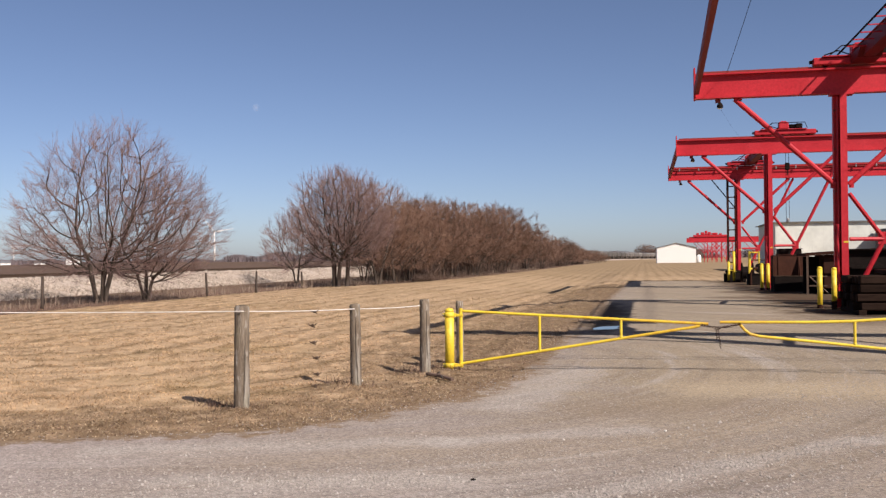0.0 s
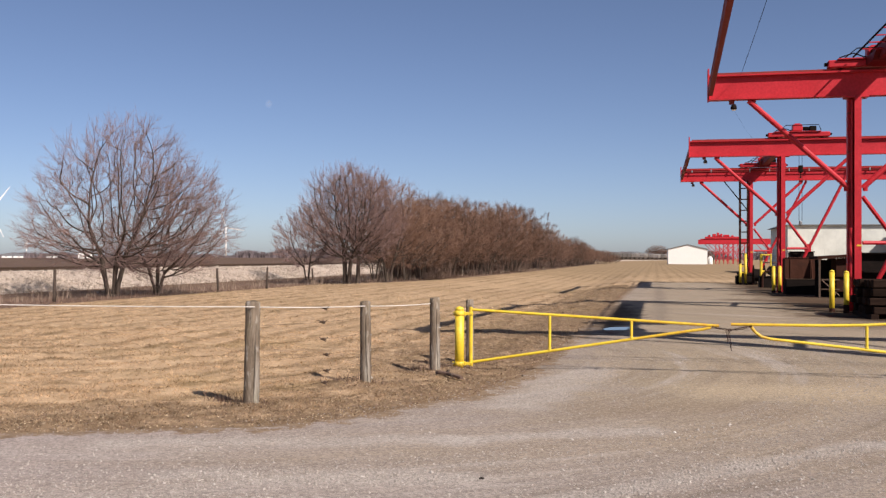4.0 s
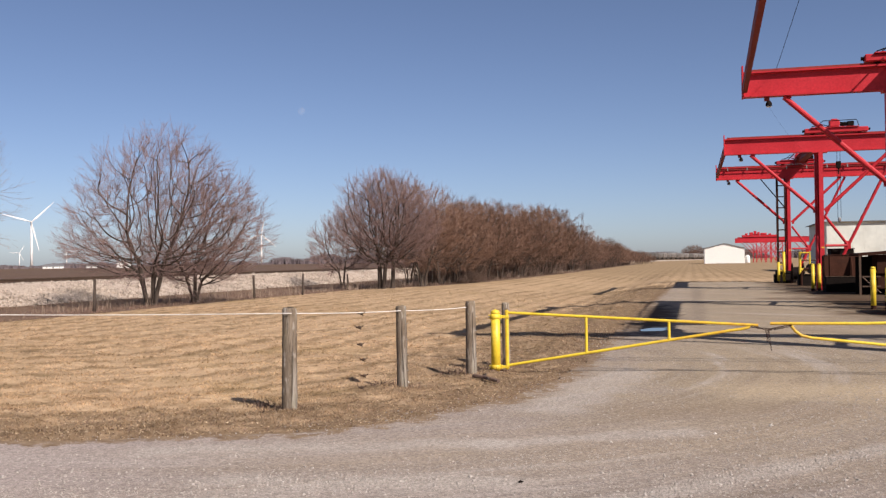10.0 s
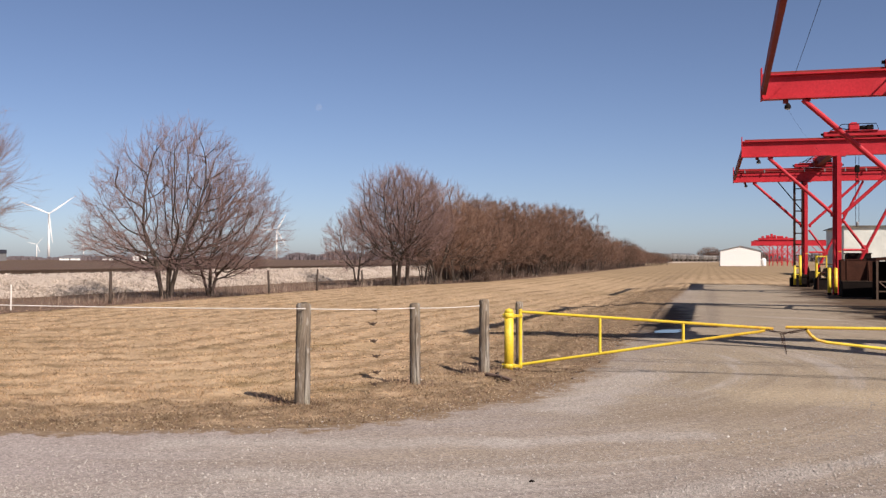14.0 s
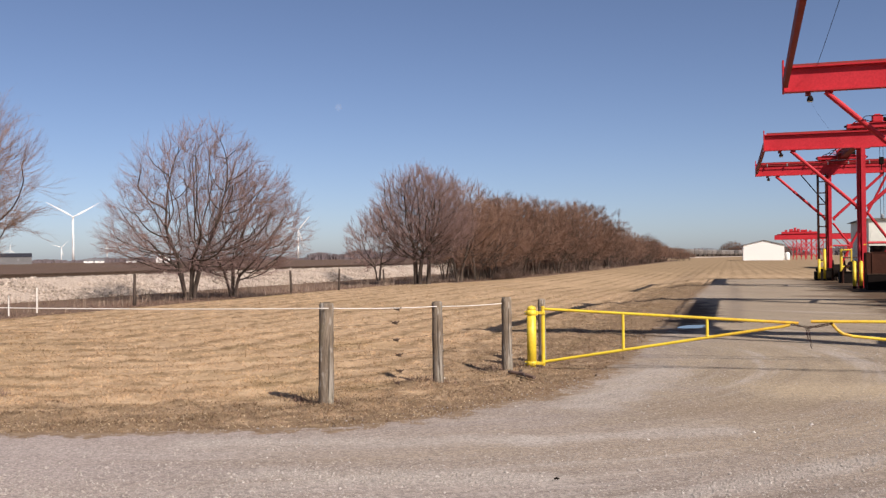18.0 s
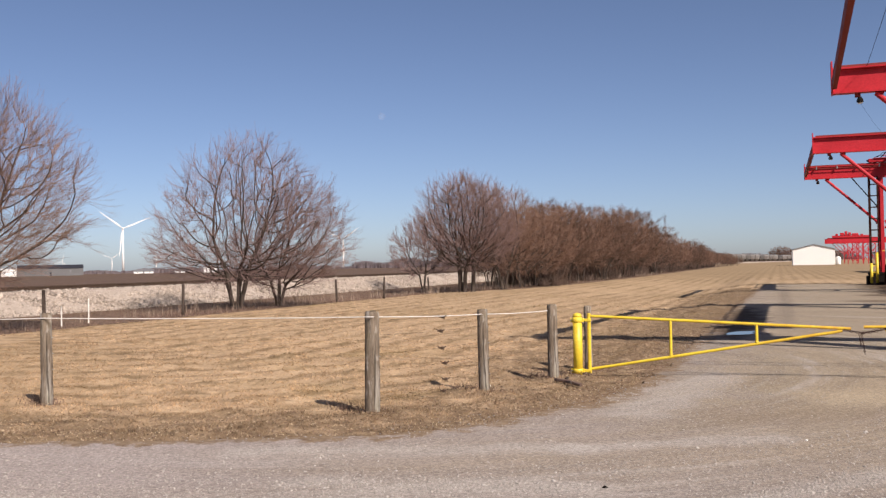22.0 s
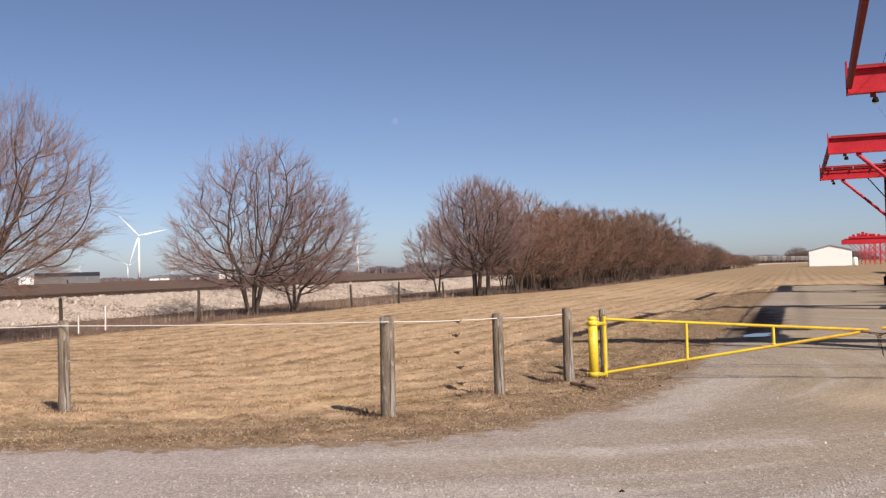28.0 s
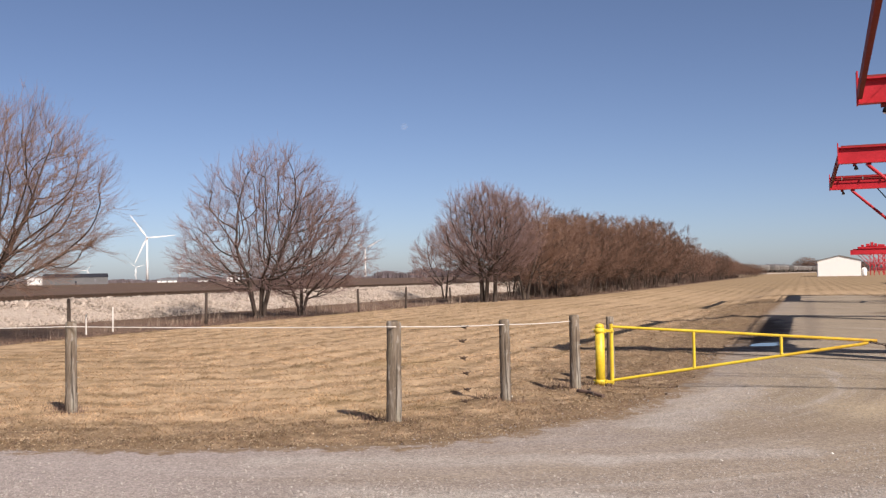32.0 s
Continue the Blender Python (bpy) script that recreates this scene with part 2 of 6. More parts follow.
def gravel_material(name):
    """Crushed limestone with dusty tan wheel tracks that swing round to the gate, brown with dirt and painted shade
    under the cranes.
    """
    m = material(name, (0.243, 0.203, 0.171), (0.308, 0.262, 0.225), scale=3.2, rough=0.95, bump=0.7, fine=55, dist=0.012, spec=0.02)
    n, l = m.node_tree.nodes, m.node_tree.links
    v = mapped(m, 0, (1, 1, 0), (6.5, -15.0, 0))
    ln = n.new("ShaderNodeVectorMath")
    ln.operation = "LENGTH"
    l.new(v, ln.inputs[0])
    sp = n.new("ShaderNodeSeparateXYZ")
    l.new(v, sp.inputs[0])
    cb = n.new("ShaderNodeCombineXYZ")
    l.new(ln.outputs["Value"], cb.inputs[0])
    for i in (0, 1):
        q = n.new("ShaderNodeMath")
        q.operation = "MULTIPLY"
        q.inputs[1].default_value = 0.10
        l.new(sp.outputs[i], q.inputs[0])
        l.new(q.outputs[0], cb.inputs[i + 1])
    arcs = cb.outputs[0]

    def rng(src, lo, hi, a=0.0, c=1.0):
        r = n.new("ShaderNodeMapRange")
        r.inputs["From Min"].default_value, r.inputs["From Max"].default_value = lo, hi
        r.inputs["To Min"].default_value, r.inputs["To Max"].default_value = a, c
        l.new(src, r.inputs["Value"])
        return r.outputs[0]

    def op(kind, x, y):
        k = n.new("ShaderNodeMath")
        k.operation = kind
        l.new(x, k.inputs[0])
        l.new(y, k.inputs[1])
        return k.outputs[0]
    at = n.new("ShaderNodeSeparateXYZ")
    l.new(mapped(m), at.inputs[0])
    wob = node_noise(m, mapped(m), 0.35, 5, 0.25, 0.75, (-2.2, 2.2))
    fine = node_noise(m, mapped(m), 1.6, 5, 0.25, 0.75, (-1.0, 1.0))
    # tan dust where the traffic goes through the gate
    tan = op("MULTIPLY", rng(op("ADD", at.outputs[1], wob), 7.2, 12.0, 0.0, 0.85), rng(op("ADD", at.outputs[0], fine), -2.2, 0.2))
    tan = op("MULTIPLY", tan, rng(op("ADD", at.outputs[1], wob), 15.0, 22.0, 1.0, 0.9))
    late_mix(m, tan, (0.30, 0.24, 0.163))
    late_mix(m, node_noise(m, arcs, 0.9, 6, 0.46, 0.66, (0.0, 0.5), 0.65), (0.33, 0.26, 0.18))
    late_mix(m, node_noise(m, arcs, 2.6, 6, 0.50, 0.70, (0.0, 0.6), 0.65), (0.198, 0.156, 0.116))
    late_mix(m, node_noise(m, arcs, 1.5, 6, 0.54, 0.68, (0.0, 0.7), 0.7), (0.388, 0.343, 0.296))
    late_mix(m, rng(op("ADD", at.outputs[0], wob), -1.5, -6.0, 0.0, 0.75), (0.345, 0.292, 0.262))
    # pale stony windrows thrown up beside the wheel tracks
    def math1(kind, x, value):
        k = n.new("ShaderNodeMath")
        k.operation = kind
        l.new(x, k.inputs[0])
        k.inputs[1].default_value = value
        return k.outputs[0]

    def windrow(x0, y0, x1, y1, width):
        length = math.hypot(x1 - x0, y1 - y0)
        dx, dy = (x1 - x0) / length, (y1 - y0) / length
        px, py = math1("SUBTRACT", at.outputs[0], x0), math1("SUBTRACT", at.outputs[1], y0)
        s = math1("SUBTRACT", op("ADD", math1("MULTIPLY", px, dx), math1("MULTIPLY", py, dy)), length / 2)
        beyond = math1("MAXIMUM", math1("SUBTRACT", math1("ABSOLUTE", s, 0.0), length / 2), 0.0)
        side = op("ADD", math1("MULTIPLY", px, dy), math1("MULTIPLY", py, -dx))
        side = op("ADD", side, math1("MULTIPLY", fine, 0.16))
        d = math1("SQRT", op("ADD", op("MULTIPLY", side, side), op("MULTIPLY", beyond, beyond)), 0.0)
        return rng(d, width, width * 0.25)
    for row in WINDROWS:
        late_mix(m, math1("MULTIPLY", windrow(*row), 0.5), (0.41, 0.368, 0.322))
    late_mix(m, math1("MULTIPLY", windrow(-0.3, 10.6, 1.0, 11.0, 0.9), 0.5), (0.235, 0.18, 0.13))
    late_mix(m, math1("MULTIPLY", windrow(0.9, 12.4, 3.2, 12.6, 1.0), 0.7), (0.40, 0.318, 0.215))
    late_mix(m, math1("MULTIPLY", windrow(0.15, 26.0, 0.2, 58.0, 0.35), 0.4), (0.16, 0.128, 0.105))
    # single stones, light and dark
    for scale, lo, hi in ((42, 0.78, 1.20), (95, 0.84, 1.16)):
        vo = n.new("ShaderNodeTexVoronoi")
        vo.inputs["Scale"].default_value = scale
        l.new(mapped(m), vo.inputs["Vector"])
        cs = n.new("ShaderNodeSeparateColor")
        l.new(vo.outputs["Color"], cs.inputs[0])
        hs = n.new("ShaderNodeHueSaturation")
        src = n["Principled BSDF"].inputs["Base Color"].links[0].from_socket
        l.new(rng(cs.outputs[0], 0.0, 1.0, lo, hi), hs.inputs["Value"])
        l.new(src, hs.inputs["Color"])
        l.new(hs.outputs[0], n["Principled BSDF"].inputs["Base Color"])
    late_mix(m, node_noise(m, mapped(m), 34, 2, 0.66, 0.74, (0.0, 0.7)), (0.545, 0.502, 0.45))
    # wet dark mud round the puddle
    hollow = n.new("ShaderNodeVectorMath")
    hollow.operation = "LENGTH"
    l.new(mapped(m, 0, (0.9, 0.13, 0), (1.45, -28.0, 0)), hollow.inputs[0])
    late_mix(m, rng(op("ADD", hollow.outputs["Value"], rng(fine, -1.0, 1.0, -0.45, 0.45)), 1.15, 0.6, 0.0, 0.9), (0.075, 0.052, 0.036))
    # brown dirt under the cranes, with the yard objects' shade put into the colour
    dirt_and_shade = op("MULTIPLY", rng(op("ADD", op("ADD", at.outputs[0], fine), rng(wob, -2.2, 2.2, -0.5, 0.5)), 3.4, 5.2, 0.0, 0.92), rng(op("ADD", at.outputs[1], wob), 22.0, 29.0))
    late_mix(m, dirt_and_shade, (0.0816, 0.0528, 0.0331))
    # rust-brown bands across the gravel near the crane legs
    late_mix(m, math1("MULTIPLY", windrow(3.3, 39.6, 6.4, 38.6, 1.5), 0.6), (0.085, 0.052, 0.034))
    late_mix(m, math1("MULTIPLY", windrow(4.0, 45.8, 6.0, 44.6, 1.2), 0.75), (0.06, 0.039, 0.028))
    # cast shadow of the timber stack, deepened here in the gravel colour
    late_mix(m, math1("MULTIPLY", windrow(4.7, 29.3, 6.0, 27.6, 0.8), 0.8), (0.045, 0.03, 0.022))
    edge_blend(m, (0.165, 0.111, 0.0712), (0.28, 0.203, 0.131))
    return m


def thin_blade(m):
    """Lets half of the light through, as thin dry blades do."""
    n, l = m.node_tree.nodes, m.node_tree.links
    bsdf = n["Principled BSDF"]
    hs, tr, mx = n.new("ShaderNodeHueSaturation"), n.new("ShaderNodeBsdfTranslucent"), n.new("ShaderNodeMixShader")
    hs.inputs["Value"].default_value = 1.65
    l.new(bsdf.inputs["Base Color"].links[0].from_socket, hs.inputs["Color"])
    l.new(hs.outputs[0], bsdf.inputs["Base Color"])
    l.new(hs.outputs[0], tr.inputs["Color"])
    l.new(bsdf.outputs[0], mx.inputs[1])
    l.new(tr.outputs[0], mx.inputs[2])
    l.new(mx.outputs[0], n["Material Output"].inputs["Surface"])
    return m


def verge_material(name):
    m = grass_material(name)
    edge_blend(m, (0.14, 0.0917, 0.0562), (0.256, 0.175, 0.109))
    return m


def glass_like(name, color, rough):
    m = bpy.data.materials.new(name)
    m.use_nodes = True
    b = m.node_tree.nodes["Principled BSDF"]
    b.inputs["Base Color"].default_value = (*color, 1)
    b.inputs["Roughness"].default_value = rough
    return m


def glow(name, color, strength):
    m = bpy.data.materials.new(name)
    m.use_nodes = True
    b = m.node_tree.nodes["Principled BSDF"]
    b.inputs["Base Color"].default_value = (*color, 1)
    b.inputs["Emission Color"].default_value = (*color, 1)
    b.inputs["Emission Strength"].default_value = strength
    return m


def gate_material(name):
    """Yellow paint gone orange and rusty towards the chained ends."""
    m = material(name, (0.68, 0.48, 0.03), (0.76, 0.565, 0.05), scale=4, rough=0.45, bump=0.15, fine=50, c=(0.429, 0.199, 0.015), cscale=5, camount=0.35, dist=0.004, spec=0.45)
    sp = m.node_tree.nodes.new("ShaderNodeSeparateXYZ")
    m.node_tree.links.new(mapped(m), sp.inputs[0])
    for lo, hi in ((-0.9, 0.75), (2.0, 1.3)):
        k = m.node_tree.nodes.new("ShaderNodeMath")
        k.operation = "MULTIPLY"
        m.node_tree.links.new(n_range(m, sp.outputs[0], lo, hi), k.inputs[0])
        m.node_tree.links.new(node_noise(m, mapped(m), 6, 5, 0.38, 0.62, (0.15, 0.85), 0.7), k.inputs[1])
        q = m.node_tree.nodes.new("ShaderNodeMath")
        q.operation = "MULTIPLY"
        m.node_tree.links.new(k.outputs[0], q.inputs[0])
        m.node_tree.links.new(n_range(m, sp.outputs[0], 1.0, 1.001, 1.0, 0.0) if lo < 0 else n_range(m, sp.outputs[0], 1.0, 1.001), q.inputs[1])
        late_mix(m, q.outputs[0], (0.50, 0.21, 0.025))
    return m


M_GRASS = grass_material("dormant_grass")
M_BLADE = thin_blade(grass_material("dry_blades"))
M_GRAVEL = gravel_material("crushed_limestone")
M_STONE = material("gravel_stone", (0.285, 0.247, 0.212), (0.437, 0.394, 0.345), scale=9, rough=0.9, bump=0.4, island=0.22, spec=0.15)
M_BALLAST = material("pale_ballast", (0.365, 0.298, 0.238), (0.475, 0.396, 0.322), scale=1.2, rough=0.95, bump=0.9, fine=9, dist=0.08,
                     c=(0.22, 0.175, 0.13), cscale=2.4, camount=0.35, island=0.3, spec=0.15)
M_SOIL = material("plowed_soil", (0.100, 0.064, 0.045), (0.155, 0.102, 0.073), scale=0.15, rough=1.0, bump=0.8, fine=2.5, dist=0.15,
                  c=(0.14, 0.0992, 0.0637), cscale=0.02, camount=0.5, spec=0.1)
M_VERGE = material("leaf_litter", (0.115, 0.073, 0.05), (0.215, 0.142, 0.10), scale=1.2, rough=1.0, bump=0.8, fine=18, dist=0.05,
                   c=(0.198, 0.144, 0.0898), cscale=0.4, camount=0.5, spec=0.1)
M_DIRT = verge_material("bare_dirt")
M_BRUSH = material("grey_brush", (0.124, 0.0797, 0.06), (0.206, 0.144, 0.112), scale=2, rough=0.95, bump=0, island=0.35, spec=0.1)
M_WEED = material("dry_weed", (0.125, 0.078, 0.058), (0.225, 0.148, 0.108), scale=2, rough=0.95, bump=0, island=0.4, spec=0.1)
M_STALK = material("dead_stalk", (0.20, 0.145, 0.105), (0.36, 0.275, 0.205), scale=3, rough=0.95, bump=0, island=0.4, spec=0.1)
M_STRAW = material("pale_straw", (0.36, 0.27, 0.165), (0.58, 0.45, 0.30), scale=3, rough=0.9, bump=0, island=0.35, spec=0.1)
M_BARK = material("grey_bark", (0.050, 0.037, 0.029), (0.098, 0.075, 0.060), scale=5, rough=0.95, bump=0.8, fine=40, stretch=(1, 1, 0.25), dist=0.02, spec=0.1)
M_TWIG = material("brown_twig", (0.175, 0.113, 0.098), (0.295, 0.195, 0.172), scale=1.5, rough=0.9, bump=0, island=0.3, spec=0.15)
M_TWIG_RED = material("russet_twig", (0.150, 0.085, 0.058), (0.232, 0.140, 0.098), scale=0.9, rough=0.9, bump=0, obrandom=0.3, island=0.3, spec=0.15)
# Russet twig lightened to a sunlit tone in its base colour, for one tree.
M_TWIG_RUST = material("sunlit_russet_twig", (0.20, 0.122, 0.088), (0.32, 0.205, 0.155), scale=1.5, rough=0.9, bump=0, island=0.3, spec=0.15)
M_POST = material("weathered_post", (0.115, 0.086, 0.06), (0.265, 0.208, 0.15), scale=16, rough=0.95, bump=1.0, fine=75, stretch=(1, 1, 0.13),
                  c=(0.388, 0.355, 0.3), cscale=9, camount=0.8, dist=0.014, spec=0.15, obrandom=0.12)
late_mix(M_POST, node_noise(M_POST, mapped(M_POST, 0, (1, 1, 0.35)), 7, 4, 0.54, 0.70, (0, 0.55)), (0.165, 0.151, 0.075))
late_mix(M_POST, node_noise(M_POST, mapped(M_POST, 0, (1, 1, 0.4)), 13, 4, 0.56, 0.68, (0, 0.6)), (0.43, 0.39, 0.33))
late_mix(M_POST, node_noise(M_POST, mapped(M_POST, 0, (1, 1, 0.03)), 42, 3, 0.57, 0.66, (0, 0.85)), (0.0372, 0.0287, 0.021))
M_YELLOW = material("yellow_paint", (0.68, 0.48, 0.03), (0.76, 0.565, 0.05), scale=4, rough=0.45, bump=0.15, fine=50,
                    c=(0.429, 0.199, 0.015), cscale=5, camount=0.35, dist=0.004, spec=0.45)
M_GATE = gate_material("worn_yellow_paint")
M_RED = material("crane_red", (0.43, 0.017, 0.025), (0.51, 0.030, 0.040), scale=0.8, rough=0.5, bump=0.15, fine=14,
                 c=(0.35, 0.017, 0.021), cscale=0.5, camount=0.5, dist=0.004, spec=0.2)
# Darker, browner red than the girders, for tie beams and small fittings.
M_MAROON = material("dull_maroon", (0.19, 0.030, 0.026), (0.26, 0.046, 0.038), scale=1.0, rough=0.7, bump=0.2, fine=14, dist=0.004, spec=0.15)
# Crane red with the shade of the bridge's unlit faces put into the colour.
M_GIRDER = material("shaded_crane_red", (0.105, 0.010, 0.012), (0.165, 0.016, 0.018), scale=1.2, rough=0.6, bump=0.2, fine=14, c=(0.05, 0.012, 0.011), cscale=0.9, camount=0.7, dist=0.004, spec=0.15)
# Nearly black base colour shared by the dark steel parts.
M_BLACK = material("near_black_steel", (0.008, 0.006, 0.005), (0.018, 0.013, 0.011), spec=0.05, scale=3, rough=0.85, bump=0.3, fine=20)
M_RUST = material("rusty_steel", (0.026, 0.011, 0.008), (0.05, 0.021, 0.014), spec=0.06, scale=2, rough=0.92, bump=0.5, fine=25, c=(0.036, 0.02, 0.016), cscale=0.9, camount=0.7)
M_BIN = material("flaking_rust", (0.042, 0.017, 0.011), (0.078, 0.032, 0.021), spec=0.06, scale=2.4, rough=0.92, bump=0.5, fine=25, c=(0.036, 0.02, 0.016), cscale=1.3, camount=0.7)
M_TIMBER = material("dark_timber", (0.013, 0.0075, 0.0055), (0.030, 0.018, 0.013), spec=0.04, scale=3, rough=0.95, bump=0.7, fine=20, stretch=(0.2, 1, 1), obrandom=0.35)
M_GALV = material("galvanised", (0.347, 0.343, 0.33), (0.479, 0.47, 0.45), scale=8, rough=0.4, metal=0.8, bump=0.1)
M_ROPE = material("white_rope", (0.672, 0.63, 0.558), (0.787, 0.742, 0.671), scale=20, rough=0.8, bump=0.2)
M_WHITE = material("white_metal_siding", (0.787, 0.76, 0.698), (0.835, 0.806, 0.741), scale=0.4, rough=0.55, bump=0.1, fine=4, c=(0.73, 0.695, 0.628), cscale=0.2, camount=0.3)
M_ROOF = material("grey_roof", (0.132, 0.132, 0.131), (0.198, 0.196, 0.191), scale=0.5, rough=0.6, bump=0.1, fine=5)
M_CREAM = material("pale_siding", (0.575, 0.585, 0.515), (0.63, 0.64, 0.565), scale=0.2, rough=0.6, bump=0, fine=0.6, c=(0.53, 0.535, 0.47), cscale=0.08, camount=0.15)
M_GREYWALL = material("grey_siding", (0.108, 0.104, 0.101), (0.156, 0.151, 0.146), scale=0.4, rough=0.7, bump=0.1, fine=4)
M_TURBINE = material("turbine_white", (0.749, 0.723, 0.68), (0.806, 0.779, 0.732), scale=0.05, rough=0.5, bump=0, fine=0.4)
M_HOPPER = material("hopper_grey", (0.121, 0.112, 0.101), (0.176, 0.164, 0.148), scale=0.5, rough=0.7, bump=0.2, fine=6, c=(0.115, 0.0758, 0.0505), cscale=0.4, camount=0.6, obrandom=0.55)
M_LOCO = material("dark_locomotive", (0.0289, 0.0223, 0.0195), (0.0495, 0.0383, 0.0315), scale=0.8, rough=0.55, bump=0.2, fine=8)
M_RAIL = material("rail_steel", (0.0743, 0.0478, 0.0337), (0.132, 0.0877, 0.06), scale=3, rough=0.6, metal=0.4, bump=0.2)
M_TIE = material("creosote_tie", (0.033, 0.0255, 0.0202), (0.0702, 0.0534, 0.0412), scale=3, rough=0.95, bump=0.6, obrandom=0.3)
M_WATER = glass_like("puddle_water", (0.03, 0.03, 0.03), 0.03)
# Bare wood made paler and bluer: the distance haze is in the colour.
M_FARWOOD = material("hazed_far_wood", (0.145, 0.115, 0.115), (0.19, 0.155, 0.155), scale=0.01, rough=1.0, bump=0, fine=0.05, island=0.08, spec=0.05)
M_LENS = glass_like("lamp_glass", (0.75, 0.74, 0.70), 0.12)
M_CABGLASS = glass_like("cab_glass", (0.012, 0.012, 0.012), 0.25)
M_DARKROOF = material("dark_roof", (0.022, 0.022, 0.027), (0.036, 0.035, 0.040), scale=0.5, rough=0.7, bump=0.1, fine=5)
M_HEADLIGHT = glow("headlight", (1.0, 0.85, 0.55), 4.0)
M_DITCH = glow("ditch_light", (1.0, 0.62, 0.25), 3.0)


# ---- mesh building ----
class Build:
    """Collects faces for one mesh."""

    def __init__(self):
        self.v, self.f = [], []

    def add(self, verts, faces):
        o = len(self.v)
        self.v += [tuple(p) for p in verts]
        self.f += [tuple(i + o for i in q) for q in faces]
        return self

    def box(self, x0, x1, y0, y1, z0, z1, b=0.0):
        """An upright box; b cuts its edges."""
        if b <= 0:
            vs = [(x, y, z) for z in (z0, z1) for y in (y0, y1) for x in (x0, x1)]
            return self.add(vs, [(0, 2, 3, 1), (4, 5, 7, 6), (0, 1, 5, 4), (2, 6, 7, 3), (0, 4, 6, 2), (1, 3, 7, 5)])
        bm = bmesh.new()
        bmesh.ops.create_cube(bm, size=1.0)
        for p in bm.verts:
            p.co = Vector(((x0 + x1) / 2 + p.co.x * (x1 - x0), (y0 + y1) / 2 + p.co.y * (y1 - y0), (z0 + z1) / 2 + p.co.z * (z1 - z0)))
        bmesh.ops.bevel(bm, geom=list(bm.edges), offset=b, segments=1, affect="EDGES")
        bm.verts.index_update()
        self.add([p.co.copy() for p in bm.verts], [[p.index for p in f.verts] for f in bm.faces])
        bm.free()
        return self

    def tube(self, p0, p1, r0, r1=None, n=8, caps=True):
        r1 = r0 if r1 is None else r1
        p0, p1 = Vector(p0), Vector(p1)
        d = (p1 - p0).normalized()
        a = d.orthogonal().normalized()
        c = d.cross(a)
        vs = []
        for p, r in ((p0, r0), (p1, r1)):
            vs += [p + (a * math.cos(k * 2 * math.pi / n) + c * math.sin(k * 2 * math.pi / n)) * r for k in range(n)]
        fs = [(k, (k + 1) % n, n + (k + 1) % n, n + k) for k in range(n)]
        self.add(vs, fs)
        if caps:
            self.add(vs, [tuple(range(n - 1, -1, -1)), tuple(range(n, 2 * n))])
        return self

    def pipe(self, pts, r, n=8):
        """A round bar bent through points, in one skin with end caps."""
        pts = [Vector(p) for p in pts]
        rings, a = [], None
        for i, p in enumerate(pts):
            d = (pts[min(i + 1, len(pts) - 1)] - pts[max(i - 1, 0)]).normalized()
            a = d.orthogonal().normalized() if a is None else (a - d * a.dot(d)).normalized()
            c = d.cross(a)
            rings.append([p + (a * math.cos(k * 2 * math.pi / n) + c * math.sin(k * 2 * math.pi / n)) * r for k in range(n)])
        vs = [q for ring in rings for q in ring]
        self.add(vs, [(i * n + k, i * n + (k + 1) % n, (i + 1) * n + (k + 1) % n, (i + 1) * n + k) for i in range(len(pts) - 1) for k in range(n)])
        return self.add(rings[0] + rings[-1], [tuple(range(n - 1, -1, -1)), tuple(range(n, 2 * n))])

    def lathe(self, profile, n=16, cx=0.0, cy=0.0):
        """Rings (radius, z) round a vertical axis, closed at both ends."""
        vs = [(cx + r * math.cos(k * 2 * math.pi / n), cy + r * math.sin(k * 2 * math.pi / n), z) for r, z in profile for k in range(n)]
        fs = []
        for i in range(len(profile) - 1):
            fs += [(i * n + k, i * n + (k + 1) % n, (i + 1) * n + (k + 1) % n, (i + 1) * n + k) for k in range(n)]
        fs += [tuple(range(n - 1, -1, -1)), tuple(range((len(profile) - 1) * n, len(profile) * n))]
        return self.add(vs, fs)

    def beam_x(self, x0, x1, y, z0, z1, flange, ft=0.04, web=0.03):
        """A rolled I-section along x."""
        f, w = flange / 2, web / 2
        return self.prism_x(x0, x1, [(y - f, z0), (y + f, z0), (y + f, z0 + ft), (y + w, z0 + ft), (y + w, z1 - ft), (y + f, z1 - ft),
                                     (y + f, z1), (y - f, z1), (y - f, z1 - ft), (y - w, z1 - ft), (y - w, z0 + ft), (y - f, z0 + ft)])

    def prism_x(self, x0, x1, section):
        """A (y, z) outline drawn out along x."""
        n = len(section)
        vs = [(x, y, z) for x in (x0, x1) for y, z in section]
        fs = [(k, (k + 1) % n, n + (k + 1) % n, n + k) for k in range(n)] + [tuple(range(n - 1, -1, -1)), tuple(range(n, 2 * n))]
        return self.add(vs, fs)

    def prism_z(self, z0, z1, section):
        """An (x, y) outline drawn out upwards."""
        n = len(section)
        vs = [(x, y, z) for z in (z0, z1) for x, y in section]
        fs = [(k, (k + 1) % n, n + (k + 1) % n, n + k) for k in range(n)] + [tuple(range(n - 1, -1, -1)), tuple(range(n, 2 * n))]
        return self.add(vs, fs)

    def prism_y(self, y0, y1, section):
        n = len(section)
        vs = [(x, y, z) for y in (y0, y1) for x, z in section]
        fs = [(k, (k + 1) % n, n + (k + 1) % n, n + k) for k in range(n)] + [tuple(range(n - 1, -1, -1)), tuple(range(n, 2 * n))]
        return self.add(vs, fs)

    def mesh(self, name, mat, smooth=False):
        me = bpy.data.meshes.new(name)
        me.from_pydata(self.v, [], self.f)
